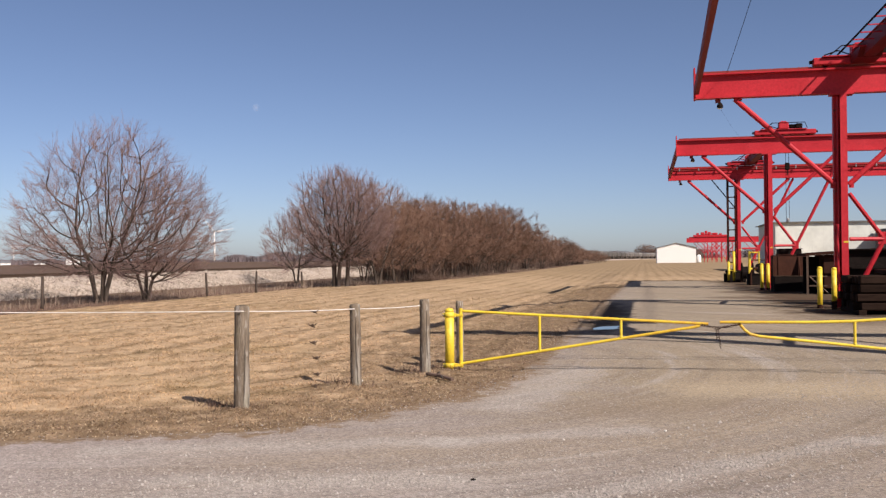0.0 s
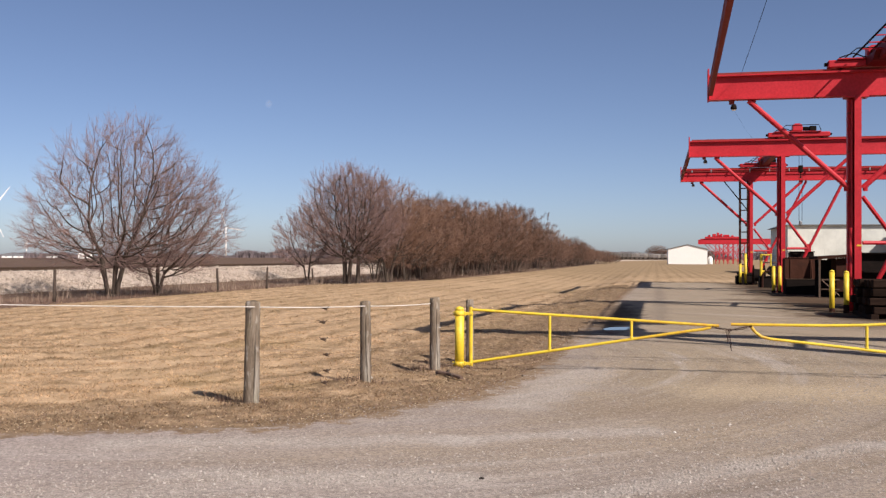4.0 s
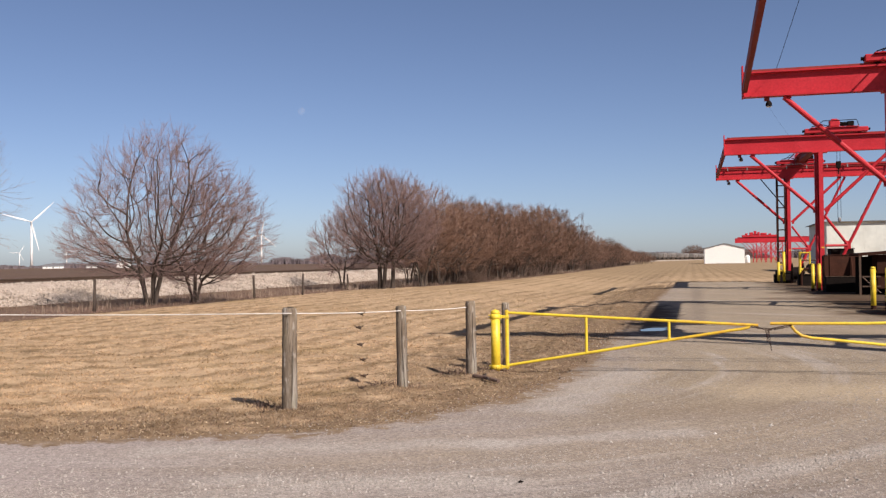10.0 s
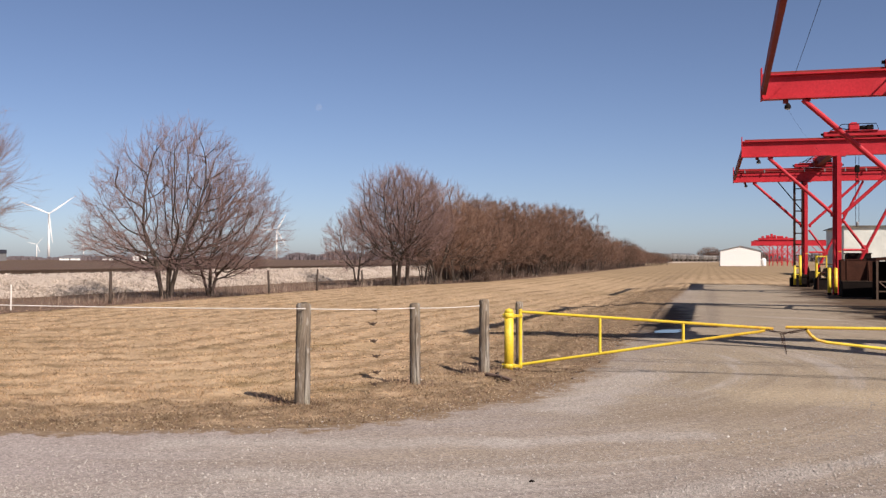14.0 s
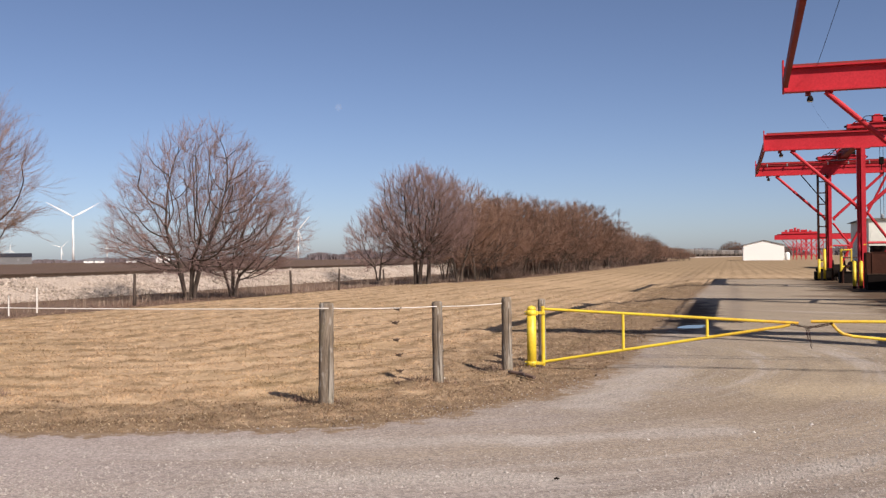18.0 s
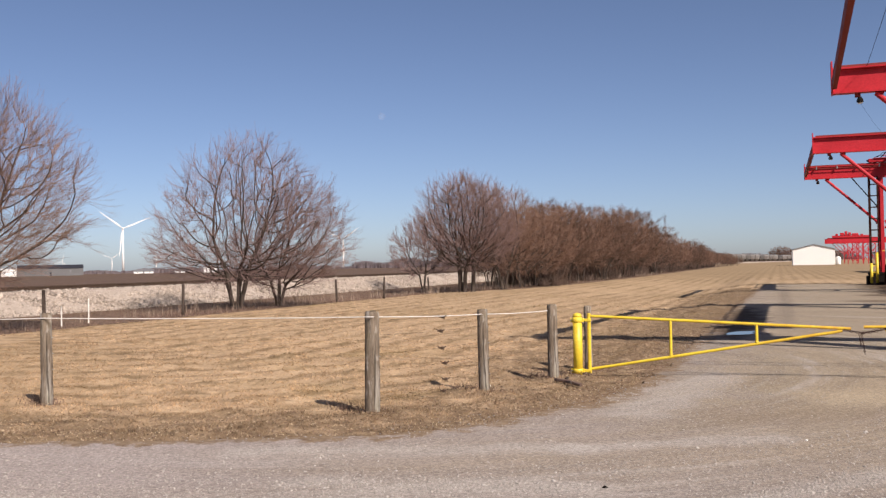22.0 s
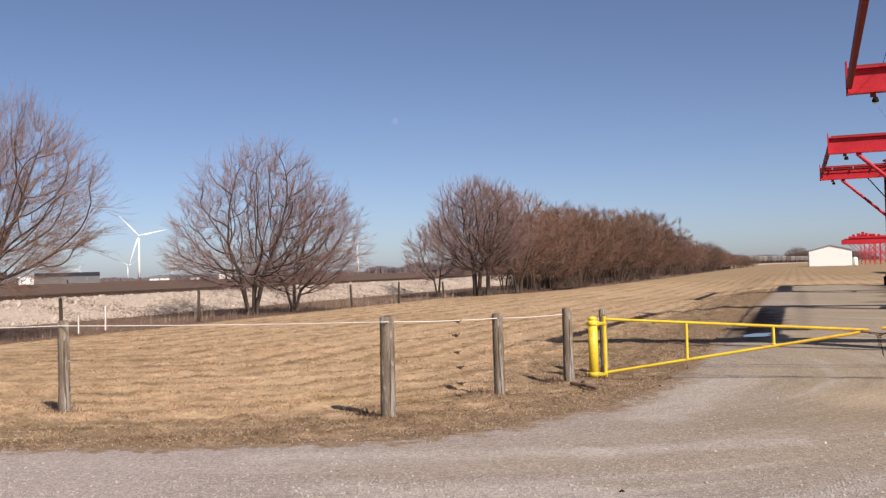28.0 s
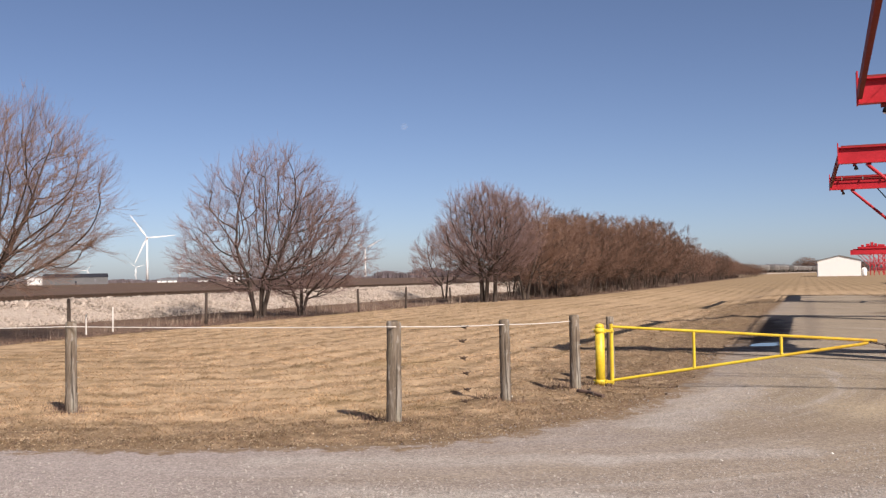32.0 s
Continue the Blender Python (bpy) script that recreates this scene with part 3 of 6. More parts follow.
        if smooth:
            me.polygons.foreach_set("use_smooth", [True] * len(me.polygons))
        me.materials.append(mat)
        me.validate()
        bm = bmesh.new()
        bm.from_mesh(me)
        bmesh.ops.recalc_face_normals(bm, faces=bm.faces)
        bm.to_mesh(me)
        bm.free()
        return me


def part(name, b, mat, parent, label="", smooth=False):
    ob = new(name, b.mesh(name, mat, smooth) if isinstance(b, Build) else b)
    ob.parent = parent
    if label:
        ob["label"] = label
    return ob


def thing(name, label, category, m=None, group="", kind="", mesh=None):
    ob = new(name, mesh)
    if m is not None:
        ob.matrix_world = m
    return tagged(ob, label, category, group, kind)


def raw_mesh(name, verts, faces, mat, smooth=False):
    """A mesh from numpy arrays; faces all of one length."""
    me = bpy.data.meshes.new(name)
    n, k = faces.shape
    me.vertices.add(len(verts))
    me.vertices.foreach_set("co", verts.astype(np.float32).ravel())
    me.loops.add(n * k)
    me.loops.foreach_set("vertex_index", faces.astype(np.int32).ravel())
    me.polygons.add(n)
    me.polygons.foreach_set("loop_start", np.arange(0, n * k, k, dtype=np.int32))
    me.polygons.foreach_set("loop_total", np.full(n, k, dtype=np.int32))
    if smooth:
        me.polygons.foreach_set("use_smooth", np.ones(n, dtype=bool))
    me.update(calc_edges=True)
    me.validate()
    me.materials.append(mat)
    return me


# ---- ground ----
def edge_wobble(pts, step, amount, seed):
    """Resamples a line and makes it uneven sideways."""
    rng = random.Random(seed)
    out = []
    for (x0, y0), (x1, y1) in zip(pts, pts[1:]):
        L = math.hypot(x1 - x0, y1 - y0)
        k = max(1, int(L / step))
        for i in range(k):
            t = i / k
            out.append((x0 + (x1 - x0) * t + rng.uniform(-amount, amount), y0 + (y1 - y0) * t + rng.uniform(-amount, amount)))
    out.append(pts[-1])
    return out


def sheet(name, outline, z, mat, label, category):
    bm = bmesh.new()
    f = bm.faces.new([bm.verts.new((x, y, z)) for x, y in outline])
    if f.normal.z < 0:
        f.normal_flip()
    f.normal_update()
    if f.normal.z < 0:
        f.normal_flip()
    bmesh.ops.triangulate(bm, faces=bm.faces)
    me = bpy.data.meshes.new(name)
    bm.to_mesh(me)
    bm.free()
    me.materials.append(mat)
    return tagged(new(name, me), label, category, kind="structure")


def with_edge(me, values):
    me.attributes.new("edge", "FLOAT", "POINT").data.foreach_set("value", values)
    return me


def resample(pts, step):
    out = []
    for (x0, y0), (x1, y1) in zip(pts, pts[1:]):
        k = max(1, int(math.hypot(x1 - x0, y1 - y0) / step))
        out += [(x0 + (x1 - x0) * i / k, y0 + (y1 - y0) * i / k) for i in range(k)]
    return out + [pts[-1]]


def blended_sheet(name, edge, inset, rest, z, mat, label, category):
    """A flat sheet whose edge value rises from 0 along its ragged edge to 1 further in."""
    line = resample(edge, 0.3)
    bm = bmesh.new()
    rng = random.Random(3)
    outer, inner = [], []
    for i, (x, y) in enumerate(line):
        a, c = line[max(0, i - 4)], line[min(len(line) - 1, i + 4)]
        d = Vector((c[0] - a[0], c[1] - a[1])).normalized()
        outer.append(bm.verts.new((x + rng.uniform(-0.06, 0.06), y + rng.uniform(-0.06, 0.06), z)))
        inner.append(bm.verts.new((x + d.y * inset, y - d.x * inset, z)))
    for i in range(len(line) - 1):
        bm.faces.new((outer[i], inner[i], inner[i + 1], outer[i + 1]))
    core = bm.faces.new(inner + [bm.verts.new((x, y, z)) for x, y in rest])
    bmesh.ops.triangulate(bm, faces=[core])
    bmesh.ops.recalc_face_normals(bm, faces=bm.faces)
    bm.normal_update()
    if sum(f.normal.z * f.calc_area() for f in bm.faces) < 0:
        bmesh.ops.reverse_faces(bm, faces=bm.faces)
    bm.verts.index_update()
    me = bpy.data.meshes.new(name)
    low = {v.index for v in outer}
    vals = [0.0 if v.index in low else 1.0 for v in bm.verts]
    bm.to_mesh(me)
    bm.free()
    with_edge(me, vals)
    me.materials.append(mat)
    return tagged(new(name, me), label, category, kind="structure")


def blended_strip(name, inner, outer, z, mat, label, category):
    """A strip between two lines; bare (edge value 0) at the inner, whole at the outer line."""
    v, f, e = [], [], []
    n = 0
    for (a0, a1), (c0, c1) in zip(zip(inner, inner[1:]), zip(outer, outer[1:])):
        for i in range(12):
            t = i / 12
            p = (a0[0] + (a1[0] - a0[0]) * t, a0[1] + (a1[1] - a0[1]) * t)
            q = (c0[0] + (c1[0] - c0[0]) * t, c0[1] + (c1[1] - c0[1]) * t)
            for s, w in ((0, 0.0), (0.3, 0.12), (0.65, 0.5), (1, 1.1)):
                gx, gy = p[0] + (q[0] - p[0]) * s, p[1] + (q[1] - p[1]) * s
                v.append((gx, gy, z + float(swale(gx, gy))))
                e.append(w)
            n += 1
    for i in range(n - 1):
        for j in range(3):
            f.append((4 * i + j, 4 * i + 4 + j, 4 * i + 5 + j, 4 * i + 1 + j))
    me = raw_mesh(name, np.array(v), np.array(f), mat)
    if me.polygons[0].normal.z < 0:
        me.flip_normals()
    with_edge(me, e)
    set_worn(me, np.ones(len(v)))
    return tagged(new(name, me), label, category, kind="structure")


def value_noise(x, y, scale, seed):
    """Smooth random values 0 to 1 over the plane."""
    g = np.random.default_rng(seed).random((256, 256))
    u, w = x * scale + 1000, y * scale + 1000
    i, j = np.floor(u).astype(int), np.floor(w).astype(int)
    a, c = u - i, w - j
    a, c = a * a * (3 - 2 * a), c * c * (3 - 2 * c)
    i, j, i1, j1 = i % 256, j % 256, (i + 1) % 256, (j + 1) % 256
    return g[i, j] * (1 - a) * (1 - c) + g[i1, j] * a * (1 - c) + g[i, j1] * (1 - a) * c + g[i1, j1] * a * c


def swale(x, y):
    """The shallow dip in the grass beside the road."""
    a, c = np.clip((-1.9 - x) / 3.2, 0, 1), np.clip((x + 14.5) / 7.0, 0, 1)
    return -np.interp(y, [19, 26, 36, 52, 66, 95, 150], [0, 0.06, 0.21, 0.34, 0.40, 0.36, 0]) * a * a * (3 - 2 * a) * c * c * (3 - 2 * c)


def build_ground():
    xs = np.concatenate([[-4800, -600, -60, -22], np.linspace(-15, -1.5, 36), [2, 60, 600, 4800]])
    ys = np.concatenate([[-4800, -600, -60, 0], np.linspace(18, 152, 68), [300, 1200, 4800]])
    gx, gy = np.meshgrid(xs, ys)
    v = np.stack([gx, gy, swale(gx, gy) - 0.05], 2).reshape(-1, 3)
    k = np.arange(len(v)).reshape(gx.shape)
    f = np.stack([k[:-1, :-1], k[:-1, 1:], k[1:, 1:], k[1:, :-1]], 2).reshape(-1, 4)
    tagged(new("ground", raw_mesh("ground", v, f, M_GRASS, True)), "straw-coloured dormant mown grass field", "ground", kind="structure")
    edge = [(-60, -8), (-20, 3.7), (-11, 6.3), (-7.35, 7.37), (-5.9, 7.86), (-4.9, 8.22), (-3.8, 8.6), (-3.1, 9.3), (-2.65, 10.25), (-2.1, 11.3),
            (-1.8, 13.2), (-1.65, 16.3), (-1.7, 21), (-1.6, 31), (-1.2, 57), (-1.0, 66)]
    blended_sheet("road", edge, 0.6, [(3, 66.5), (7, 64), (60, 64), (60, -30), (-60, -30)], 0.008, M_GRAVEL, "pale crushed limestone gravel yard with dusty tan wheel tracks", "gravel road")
    inner = [(-20, 3.5), (-11, 6.1), (-7.3, 7.2), (-5.4, 7.9), (-3.9, 8.4), (-3.0, 9.1), (-2.5, 10.1), (-1.95, 11.2), (-1.6, 13.2), (-1.5, 16.3), (-1.55, 21), (-1.5, 40), (-1.1, 60)]
    outer = [(-20.3, 4.0), (-11.3, 6.9), (-7.6, 8.3), (-5.7, 9.2), (-4.9, 10.2), (-4.4, 11.4), (-4.1, 12.6), (-3.9, 13.9), (-3.7, 15.2), (-2.9, 17.5), (-2.2, 21.5), (-2.0, 40), (-1.4, 60)]
    blended_strip("verge", inner, outer, -0.022, M_DIRT, "bare brown dirt strip along the gravel edge", "verge")
    sheet("brush_floor", edge_wobble([(-19.8, -20), (-20.4, 20), (-20.3, 40), (-19.0, 50), (-17.6, 60), (-15.6, 75), (-14.9, 110), (-15.0, 260)], 1.0, 0.3, 8)
          + [(-16, 330), (-28.5, 330), (-28.5, -20)], -0.042, M_VERGE, "brown leaf litter under the hedgerow", "ground")
    sheet("field", [(-36.5, -300), (-36.5, 420), (-60, 700), (-150, 1500), (-1900, 1500), (-1900, -300)], 0.02, M_SOIL, "dark bare plowed farm field", "field")


def blades(name, xs, ys, hs, ws, mat, lean=0.5, z0=0.0, seed=1):
    """Single-triangle blades at the given places."""
    rng = np.random.default_rng(seed)
    n = len(xs)
    a = rng.uniform(0, 2 * np.pi, n)
    dx, dy = np.cos(a) * ws / 2, np.sin(a) * ws / 2
    la = rng.uniform(0, 2 * np.pi, n)
    ll = rng.uniform(0, lean, n) * hs
    v = np.zeros((n, 3, 3))
    v[:, 0] = np.stack([xs - dx, ys - dy, z0 + np.zeros(n)], 1)
    v[:, 1] = np.stack([xs + dx, ys + dy, z0 + np.zeros(n)], 1)
    v[:, 2] = np.stack([xs + np.cos(la) * ll, ys + np.sin(la) * ll, z0 + hs], 1)
    return raw_mesh(name, v.reshape(-1, 3), np.arange(3 * n).reshape(n, 3), mat)


def gravel_edge_x(y):
    """The gravel's left edge at depth y."""
    return np.interp(y, [6.3, 7.37, 7.86, 8.22, 8.6, 9.3, 10.25, 11.3, 13.2, 16.3, 21, 31, 57, 66], [-11, -7.35, -5.9, -4.9, -3.8, -3.1, -2.65, -2.1, -1.8, -1.65, -1.7, -1.6, -1.2, -1.0])


def row_coord(x, y):
    """The same mower-row coordinate as in the grass material."""
    x, y = x - ROW_C[0], y - ROW_C[1]
    a = radians(ROW_DIR)
    out = []
    for dx, dy in ((0.0, 1.0), (-math.cos(a), -math.sin(a))):
        out.append(np.hypot(np.minimum(x * dx + y * dy, 0.0), x * dy - y * dx))
    return np.minimum(out[0], out[1])


def turf_height(x, y):
    """Low relief of the mown rows and tussocks, sinking away towards the gravel and the hedge."""
    u = row_coord(x, y)
    ridge = 0.5 + 0.5 * np.sin(u * 2 * math.pi / ROW_STEP + 3.0 * value_noise(x, y, 0.2, 61))
    h = 0.024 * ridge * (0.2 + 1.0 * value_noise(x, y, 0.9, 62)) + 0.055 * (value_noise(x, y, 2.8, 63) ** 2) + 0.03 * value_noise(x, y, 6.5, 64)
    fade = np.clip((gravel_edge_x(y) + 0.1 - x) / 0.9, 0, 1) * np.clip((x + 20.3) / 1.0, 0, 1) * np.clip((62 - y) / 12, 0, 1) * np.clip((y - 6.6) / 1.5, 0, 1)
    return h * fade - 0.028 - 0.012 * (1 - fade) + swale(x, y)


def worn_value(x, y):
    """1 at the gravel's edge, falling to 0 some two metres into the grass."""
    px = np.concatenate([np.linspace(-20, -11, 20), np.linspace(-10.9, -1.0, 60)])
    py = np.interp(px, [-20, -11, -7.35, -5.9, -4.9, -3.8, -3.1, -2.65, -2.1, -1.8], [3.7, 6.3, 7.37, 7.86, 8.22, 8.6, 9.3, 10.25, 11.3, 13.2])
    keep = px < -1.8
    qx = np.concatenate([px[keep], np.full(40, -1.7)])
    qy = np.concatenate([py[keep], np.linspace(13.2, 60, 40)])
    out = np.zeros(len(x))
    for i in range(0, len(x), 20000):
        d = np.hypot(x[i:i + 20000, None] - qx[None], y[i:i + 20000, None] - qy[None]).min(1)
        reach = np.where(y[i:i + 20000] < 30, 2.7, 2.7 - 0.03 * (y[i:i + 20000] - 30)) + 1.7 * np.clip((y[i:i + 20000] - 11) / 4, 0, 1)
        out[i:i + 20000] = np.clip(1.1 - d / reach, 0, 1)
    return out


def set_worn(me, values):
    me.attributes.new("worn", "FLOAT", "POINT").data.foreach_set("value", values.astype(np.float32))
    return me


def build_turf():
    for x0, x1, y0, y1, st in ((-14.5, -1.6, 6.7, 20.0, 0.075), (-20.4, -1.6, 20.0, 61.0, 0.16), (-20.4, -14.5, 6.7, 20.0, 0.2)):
        nx, ny = int((x1 - x0) / st), int((y1 - y0) / st)
        gx, gy = np.meshgrid(np.linspace(x0, x1, nx), np.linspace(y0, y1, ny))
        v = np.stack([gx, gy, turf_height(gx, gy)], 2).reshape(-1, 3)
        k = np.arange(nx * ny).reshape(ny, nx)
        f = np.stack([k[:-1, :-1], k[:-1, 1:], k[1:, 1:], k[1:, :-1]], 2).reshape(-1, 4)
        tagged(new("turf", set_worn(raw_mesh("turf", v, f, M_GRASS, True), worn_value(v[:, 0], v[:, 1]))), "uneven dormant turf mown in low rows", "grass ground", kind="structure")


def build_grass():
    rng = np.random.default_rng(11)
    X, Y, H, W = [], [], [], []
    for y0, y1, dens, h, w in ((6.8, 12, 1100, 0.065, 0.009), (12, 20, 480, 0.065, 0.013), (20, 34, 140, 0.065, 0.02), (34, 70, 24, 0.07, 0.035)):
        x0 = -11.5 if y1 <= 12 else (-17 if y1 <= 20 else -21)
        n = int((-1.2 - x0) * (y1 - y0) * dens)
        x, y = rng.uniform(x0, -1.2, n), rng.uniform(y0, y1, n)
        # clumps on the mower rows
        row = np.clip((turf_height(x, y) - swale(x, y) + 0.028) / 0.06, 0, 1)
        clump = value_noise(x, y, 4.0, 6)
        inside = x < gravel_edge_x(y) + rng.normal(0, 0.12, n) - 0.02
        bare = (x > gravel_edge_x(y) - 0.1 - 0.9 * value_noise(x, y, 1.5, 7)) & (y < 17) & (rng.random(n) < 0.3)
        worn = worn_value(x, y)
        keep = inside & ~bare & (rng.random(n) < 0.15 + 0.9 * row + 0.4 * (clump - 0.4) + 0.6 * worn)
        X.append(x[keep]); Y.append(y[keep])
        H.append(0.6 * h * (0.35 + 0.4 * row[keep] + 0.5 * clump[keep] ** 2) * rng.uniform(0.5, 1.3, keep.sum()))
        W.append(np.full(keep.sum(), w * 1.3))
    X, Y = np.concatenate(X), np.concatenate(Y)
    me = blades("grass", X, Y, np.concatenate(H), np.concatenate(W), M_BLADE, 2.6, np.maximum(-0.03 + swale(X, Y), turf_height(X, Y)) - 0.004, 12)
    set_worn(me, np.repeat(worn_value(X, Y), 3))
    tagged(new("grass", me), "short dry straw grass mown in rows", "grass", kind="stuff")


def build_litter():
    """Straw bits, dead leaves and low tufts on the trodden strip beside the gravel."""
    rng = np.random.default_rng(41)
    n = 110000
    y = 6.0 + 18 * rng.random(n) ** 1.4
    x = rng.uniform(-11, -1.3, n)
    w = worn_value(x, y)
    ok = (x < gravel_edge_x(y) + 0.15) & (rng.random(n) < 1.3 * w - 0.25 + 0.5 * (value_noise(x, y, 2.2, 42) - 0.5))
    x, y = x[ok], y[ok]
    k = len(x)
    z = np.maximum(-0.028 + swale(x, y), turf_height(x, y)) + 0.004
    pale = rng.random(k) < 0.5
    for name, sel, mat, label in (("straw_litter", pale, M_STRAW, "pale straw bits on the trodden verge"), ("dead_leaves", ~pale, M_WEED, "brown dead stalks on the trodden verge")):
        s = int(sel.sum())
        me = blades(name, x[sel], y[sel], rng.uniform(0.004, 0.016, s), np.full(s, 0.014), mat, 2.6, z[sel], 43)
        tagged(new(name, me), label, "plant litter", kind="stuff")


def stones(name, xs, ys, zs, rs, mat, seed, squash=0.7):
    """Eight-sided uneven stones."""
    rng = np.random.default_rng(seed)
    n = len(xs)
    base = np.array([(1, 0, 0), (0, 1, 0), (-1, 0, 0), (0, -1, 0), (0, 0, 1), (0, 0, -1)], float)
    fc = np.array([(0, 1, 4), (1, 2, 4), (2, 3, 4), (3, 0, 4), (1, 0, 5), (2, 1, 5), (3, 2, 5), (0, 3, 5)])
    a = rng.uniform(0, 2 * np.pi, n)
    v = base[None] * rng.uniform(0.65, 1.3, (n, 6, 1)) + rng.normal(0, 0.16, (n, 6, 3))
    v[:, :, 2] *= squash
    ca, sa = np.cos(a)[:, None], np.sin(a)[:, None]
    x = v[:, :, 0] * ca - v[:, :, 1] * sa
    y = v[:, :, 0] * sa + v[:, :, 1] * ca
    v = np.stack([x * rs[:, None] + xs[:, None], y * rs[:, None] + ys[:, None], v[:, :, 2] * rs[:, None] + zs[:, None]], 2)
    f = (fc[None] + 6 * np.arange(n)[:, None, None]).reshape(-1, 3)
    return raw_mesh(name, v.reshape(-1, 3), f, mat)


def build_gravel_stones():
    rng = np.random.default_rng(21)
    n = 110000
    y = 5.6 + 15 * rng.random(n) ** 1.7
    x = rng.uniform(-9.5, 6.5, n)
    # loose stone gathers in windrows beside the wheel tracks
    for x0, y0, x1, y1, w in WINDROWS:
        m = int(1700 * math.hypot(x1 - x0, y1 - y0) / 2.0)
        s = rng.random(m)
        x = np.concatenate([x, x0 + (x1 - x0) * s + rng.normal(0, w * 0.45, m)])
        y = np.concatenate([y, y0 + (y1 - y0) * s + rng.normal(0, w * 0.45, m)])
    n = len(x)
    d = np.hypot(x + 6.5, y - 15.0)
    band = np.clip(2.2 * value_noise(d, x * 0.12, 1.1, 23) - 0.6, 0, 1)
    keep = (x > gravel_edge_x(y) - 0.7 * rng.random(n) ** 2) & (rng.random(n) < 0.12 + 0.88 * band)
    r = rng.gamma(2.2, 0.0017, n) + 0.0024
    me = stones("gravel", x[keep], y[keep], np.full(keep.sum(), 0.010), r[keep], M_STONE, 22)
    tagged(new("gravel", me), "loose pale gravel stones on the yard", "gravel", kind="stuff")


def track_x(y):
    """The railway's centre line: straight, then a gentle bend to the east."""
    return TRACK_X + max(0.0, y - 300.0) ** 2 / 5000.0


def track_z(y):
    return 0.95 - 0.6 * min(1.0, max(0.0, (y - 250) / 450.0))


TRACK_X = -32.5


def build_railway():
    # ballast bank
    prof = [(4.6, -0.12), (3.9, 0.16), (3.1, 0.5), (2.4, 0.78), (1.7, 0.86), (0, 0.88), (-1.7, 0.86), (-2.6, 0.7), (-4.4, -0.05)]
    ys = [-60 + 1.2 * i for i in range(260)] + [252 + 12 * i for i in range(60)]
    v, f = [], []
    rng = random.Random(4)
    for i, y in enumerate(ys):
        zs = track_z(y) / 0.95
        for dx, z in prof:
            w = 0.0 if abs(dx) < 1.8 else 0.10
            v.append((track_x(y) + dx + rng.uniform(-w, w), y, z * zs + rng.uniform(-w, w) * 0.6))
    k = len(prof)
    for i in range(len(ys) - 1):
        for j in range(k - 1):
            f.append((i * k + j, (i + 1) * k + j, (i + 1) * k + j + 1, i * k + j + 1))
    bank = tagged(new("ballast_bank", raw_mesh("ballast_bank", np.array(v), np.array(f)[:, ::-1], M_BALLAST)), "pale stone ballast bank under the railway", "railway bank", kind="structure")
    rngn = np.random.default_rng(5)
    n = 30000
    y = 15 + 140 * rngn.random(n) ** 1.3
    d = rngn.uniform(1.6, 4.7, n)
    z = np.interp(d, [1.6, 1.7, 2.4, 3.1, 3.9, 4.6], [0.86, 0.86, 0.78, 0.5, 0.16, -0.1])
    r = rngn.uniform(0.03, 0.085, n) * (1 + (rngn.random(n) < 0.04) * 1.2)
    me = stones("ballast_stones", TRACK_X + d, y, z + 0.01, r, M_BALLAST, 6, 0.85)
    tagged(new("ballast_stones", me), "rough pale ballast stones on the bank slope", "ballast", kind="stuff")
    for s in (-0.75, 0.75):
        b = Build()
        pts = [(track_x(y) + s, y, track_z(y) - 0.02) for y in [-60, 0, 60, 120, 180, 240, 300] + [330 + 30 * i for i in range(18)]]
        for (x0, y0, z0), (x1, y1, z1) in zip(pts, pts[1:]):
            for w, za, zb in ((0.07, -0.06, -0.04), (0.012, -0.04, 0.08), (0.036, 0.08, 0.12)):
                b.add([(x0 - w, y0, z0 + za), (x0 + w, y0, z0 + za), (x0 + w, y0, z0 + zb), (x0 - w, y0, z0 + zb),
                       (x1 - w, y1, z1 + za), (x1 + w, y1, z1 + za), (x1 + w, y1, z1 + zb), (x1 - w, y1, z1 + zb)],
                      [(0, 1, 5, 4), (1, 2, 6, 5), (2, 3, 7, 6), (3, 0, 4, 7)])
        thing("rail", "dark rusty steel rail on the ballast bank", "rail", group="rails of the track", kind="structure", mesh=b.mesh("rail", M_RAIL))
    tie = Build().box(-1.3, 1.3, -0.11, 0.11, 0.80, 0.905, 0.01).mesh("tie", M_TIE)
    for i in range(220):
        o = new("tie", tie)
        o.parent = bank
        o.location = (TRACK_X, 20 + i * 0.55, 0)


build_ground()
build_turf()
build_grass()
build_litter()
build_gravel_stones()
build_railway()


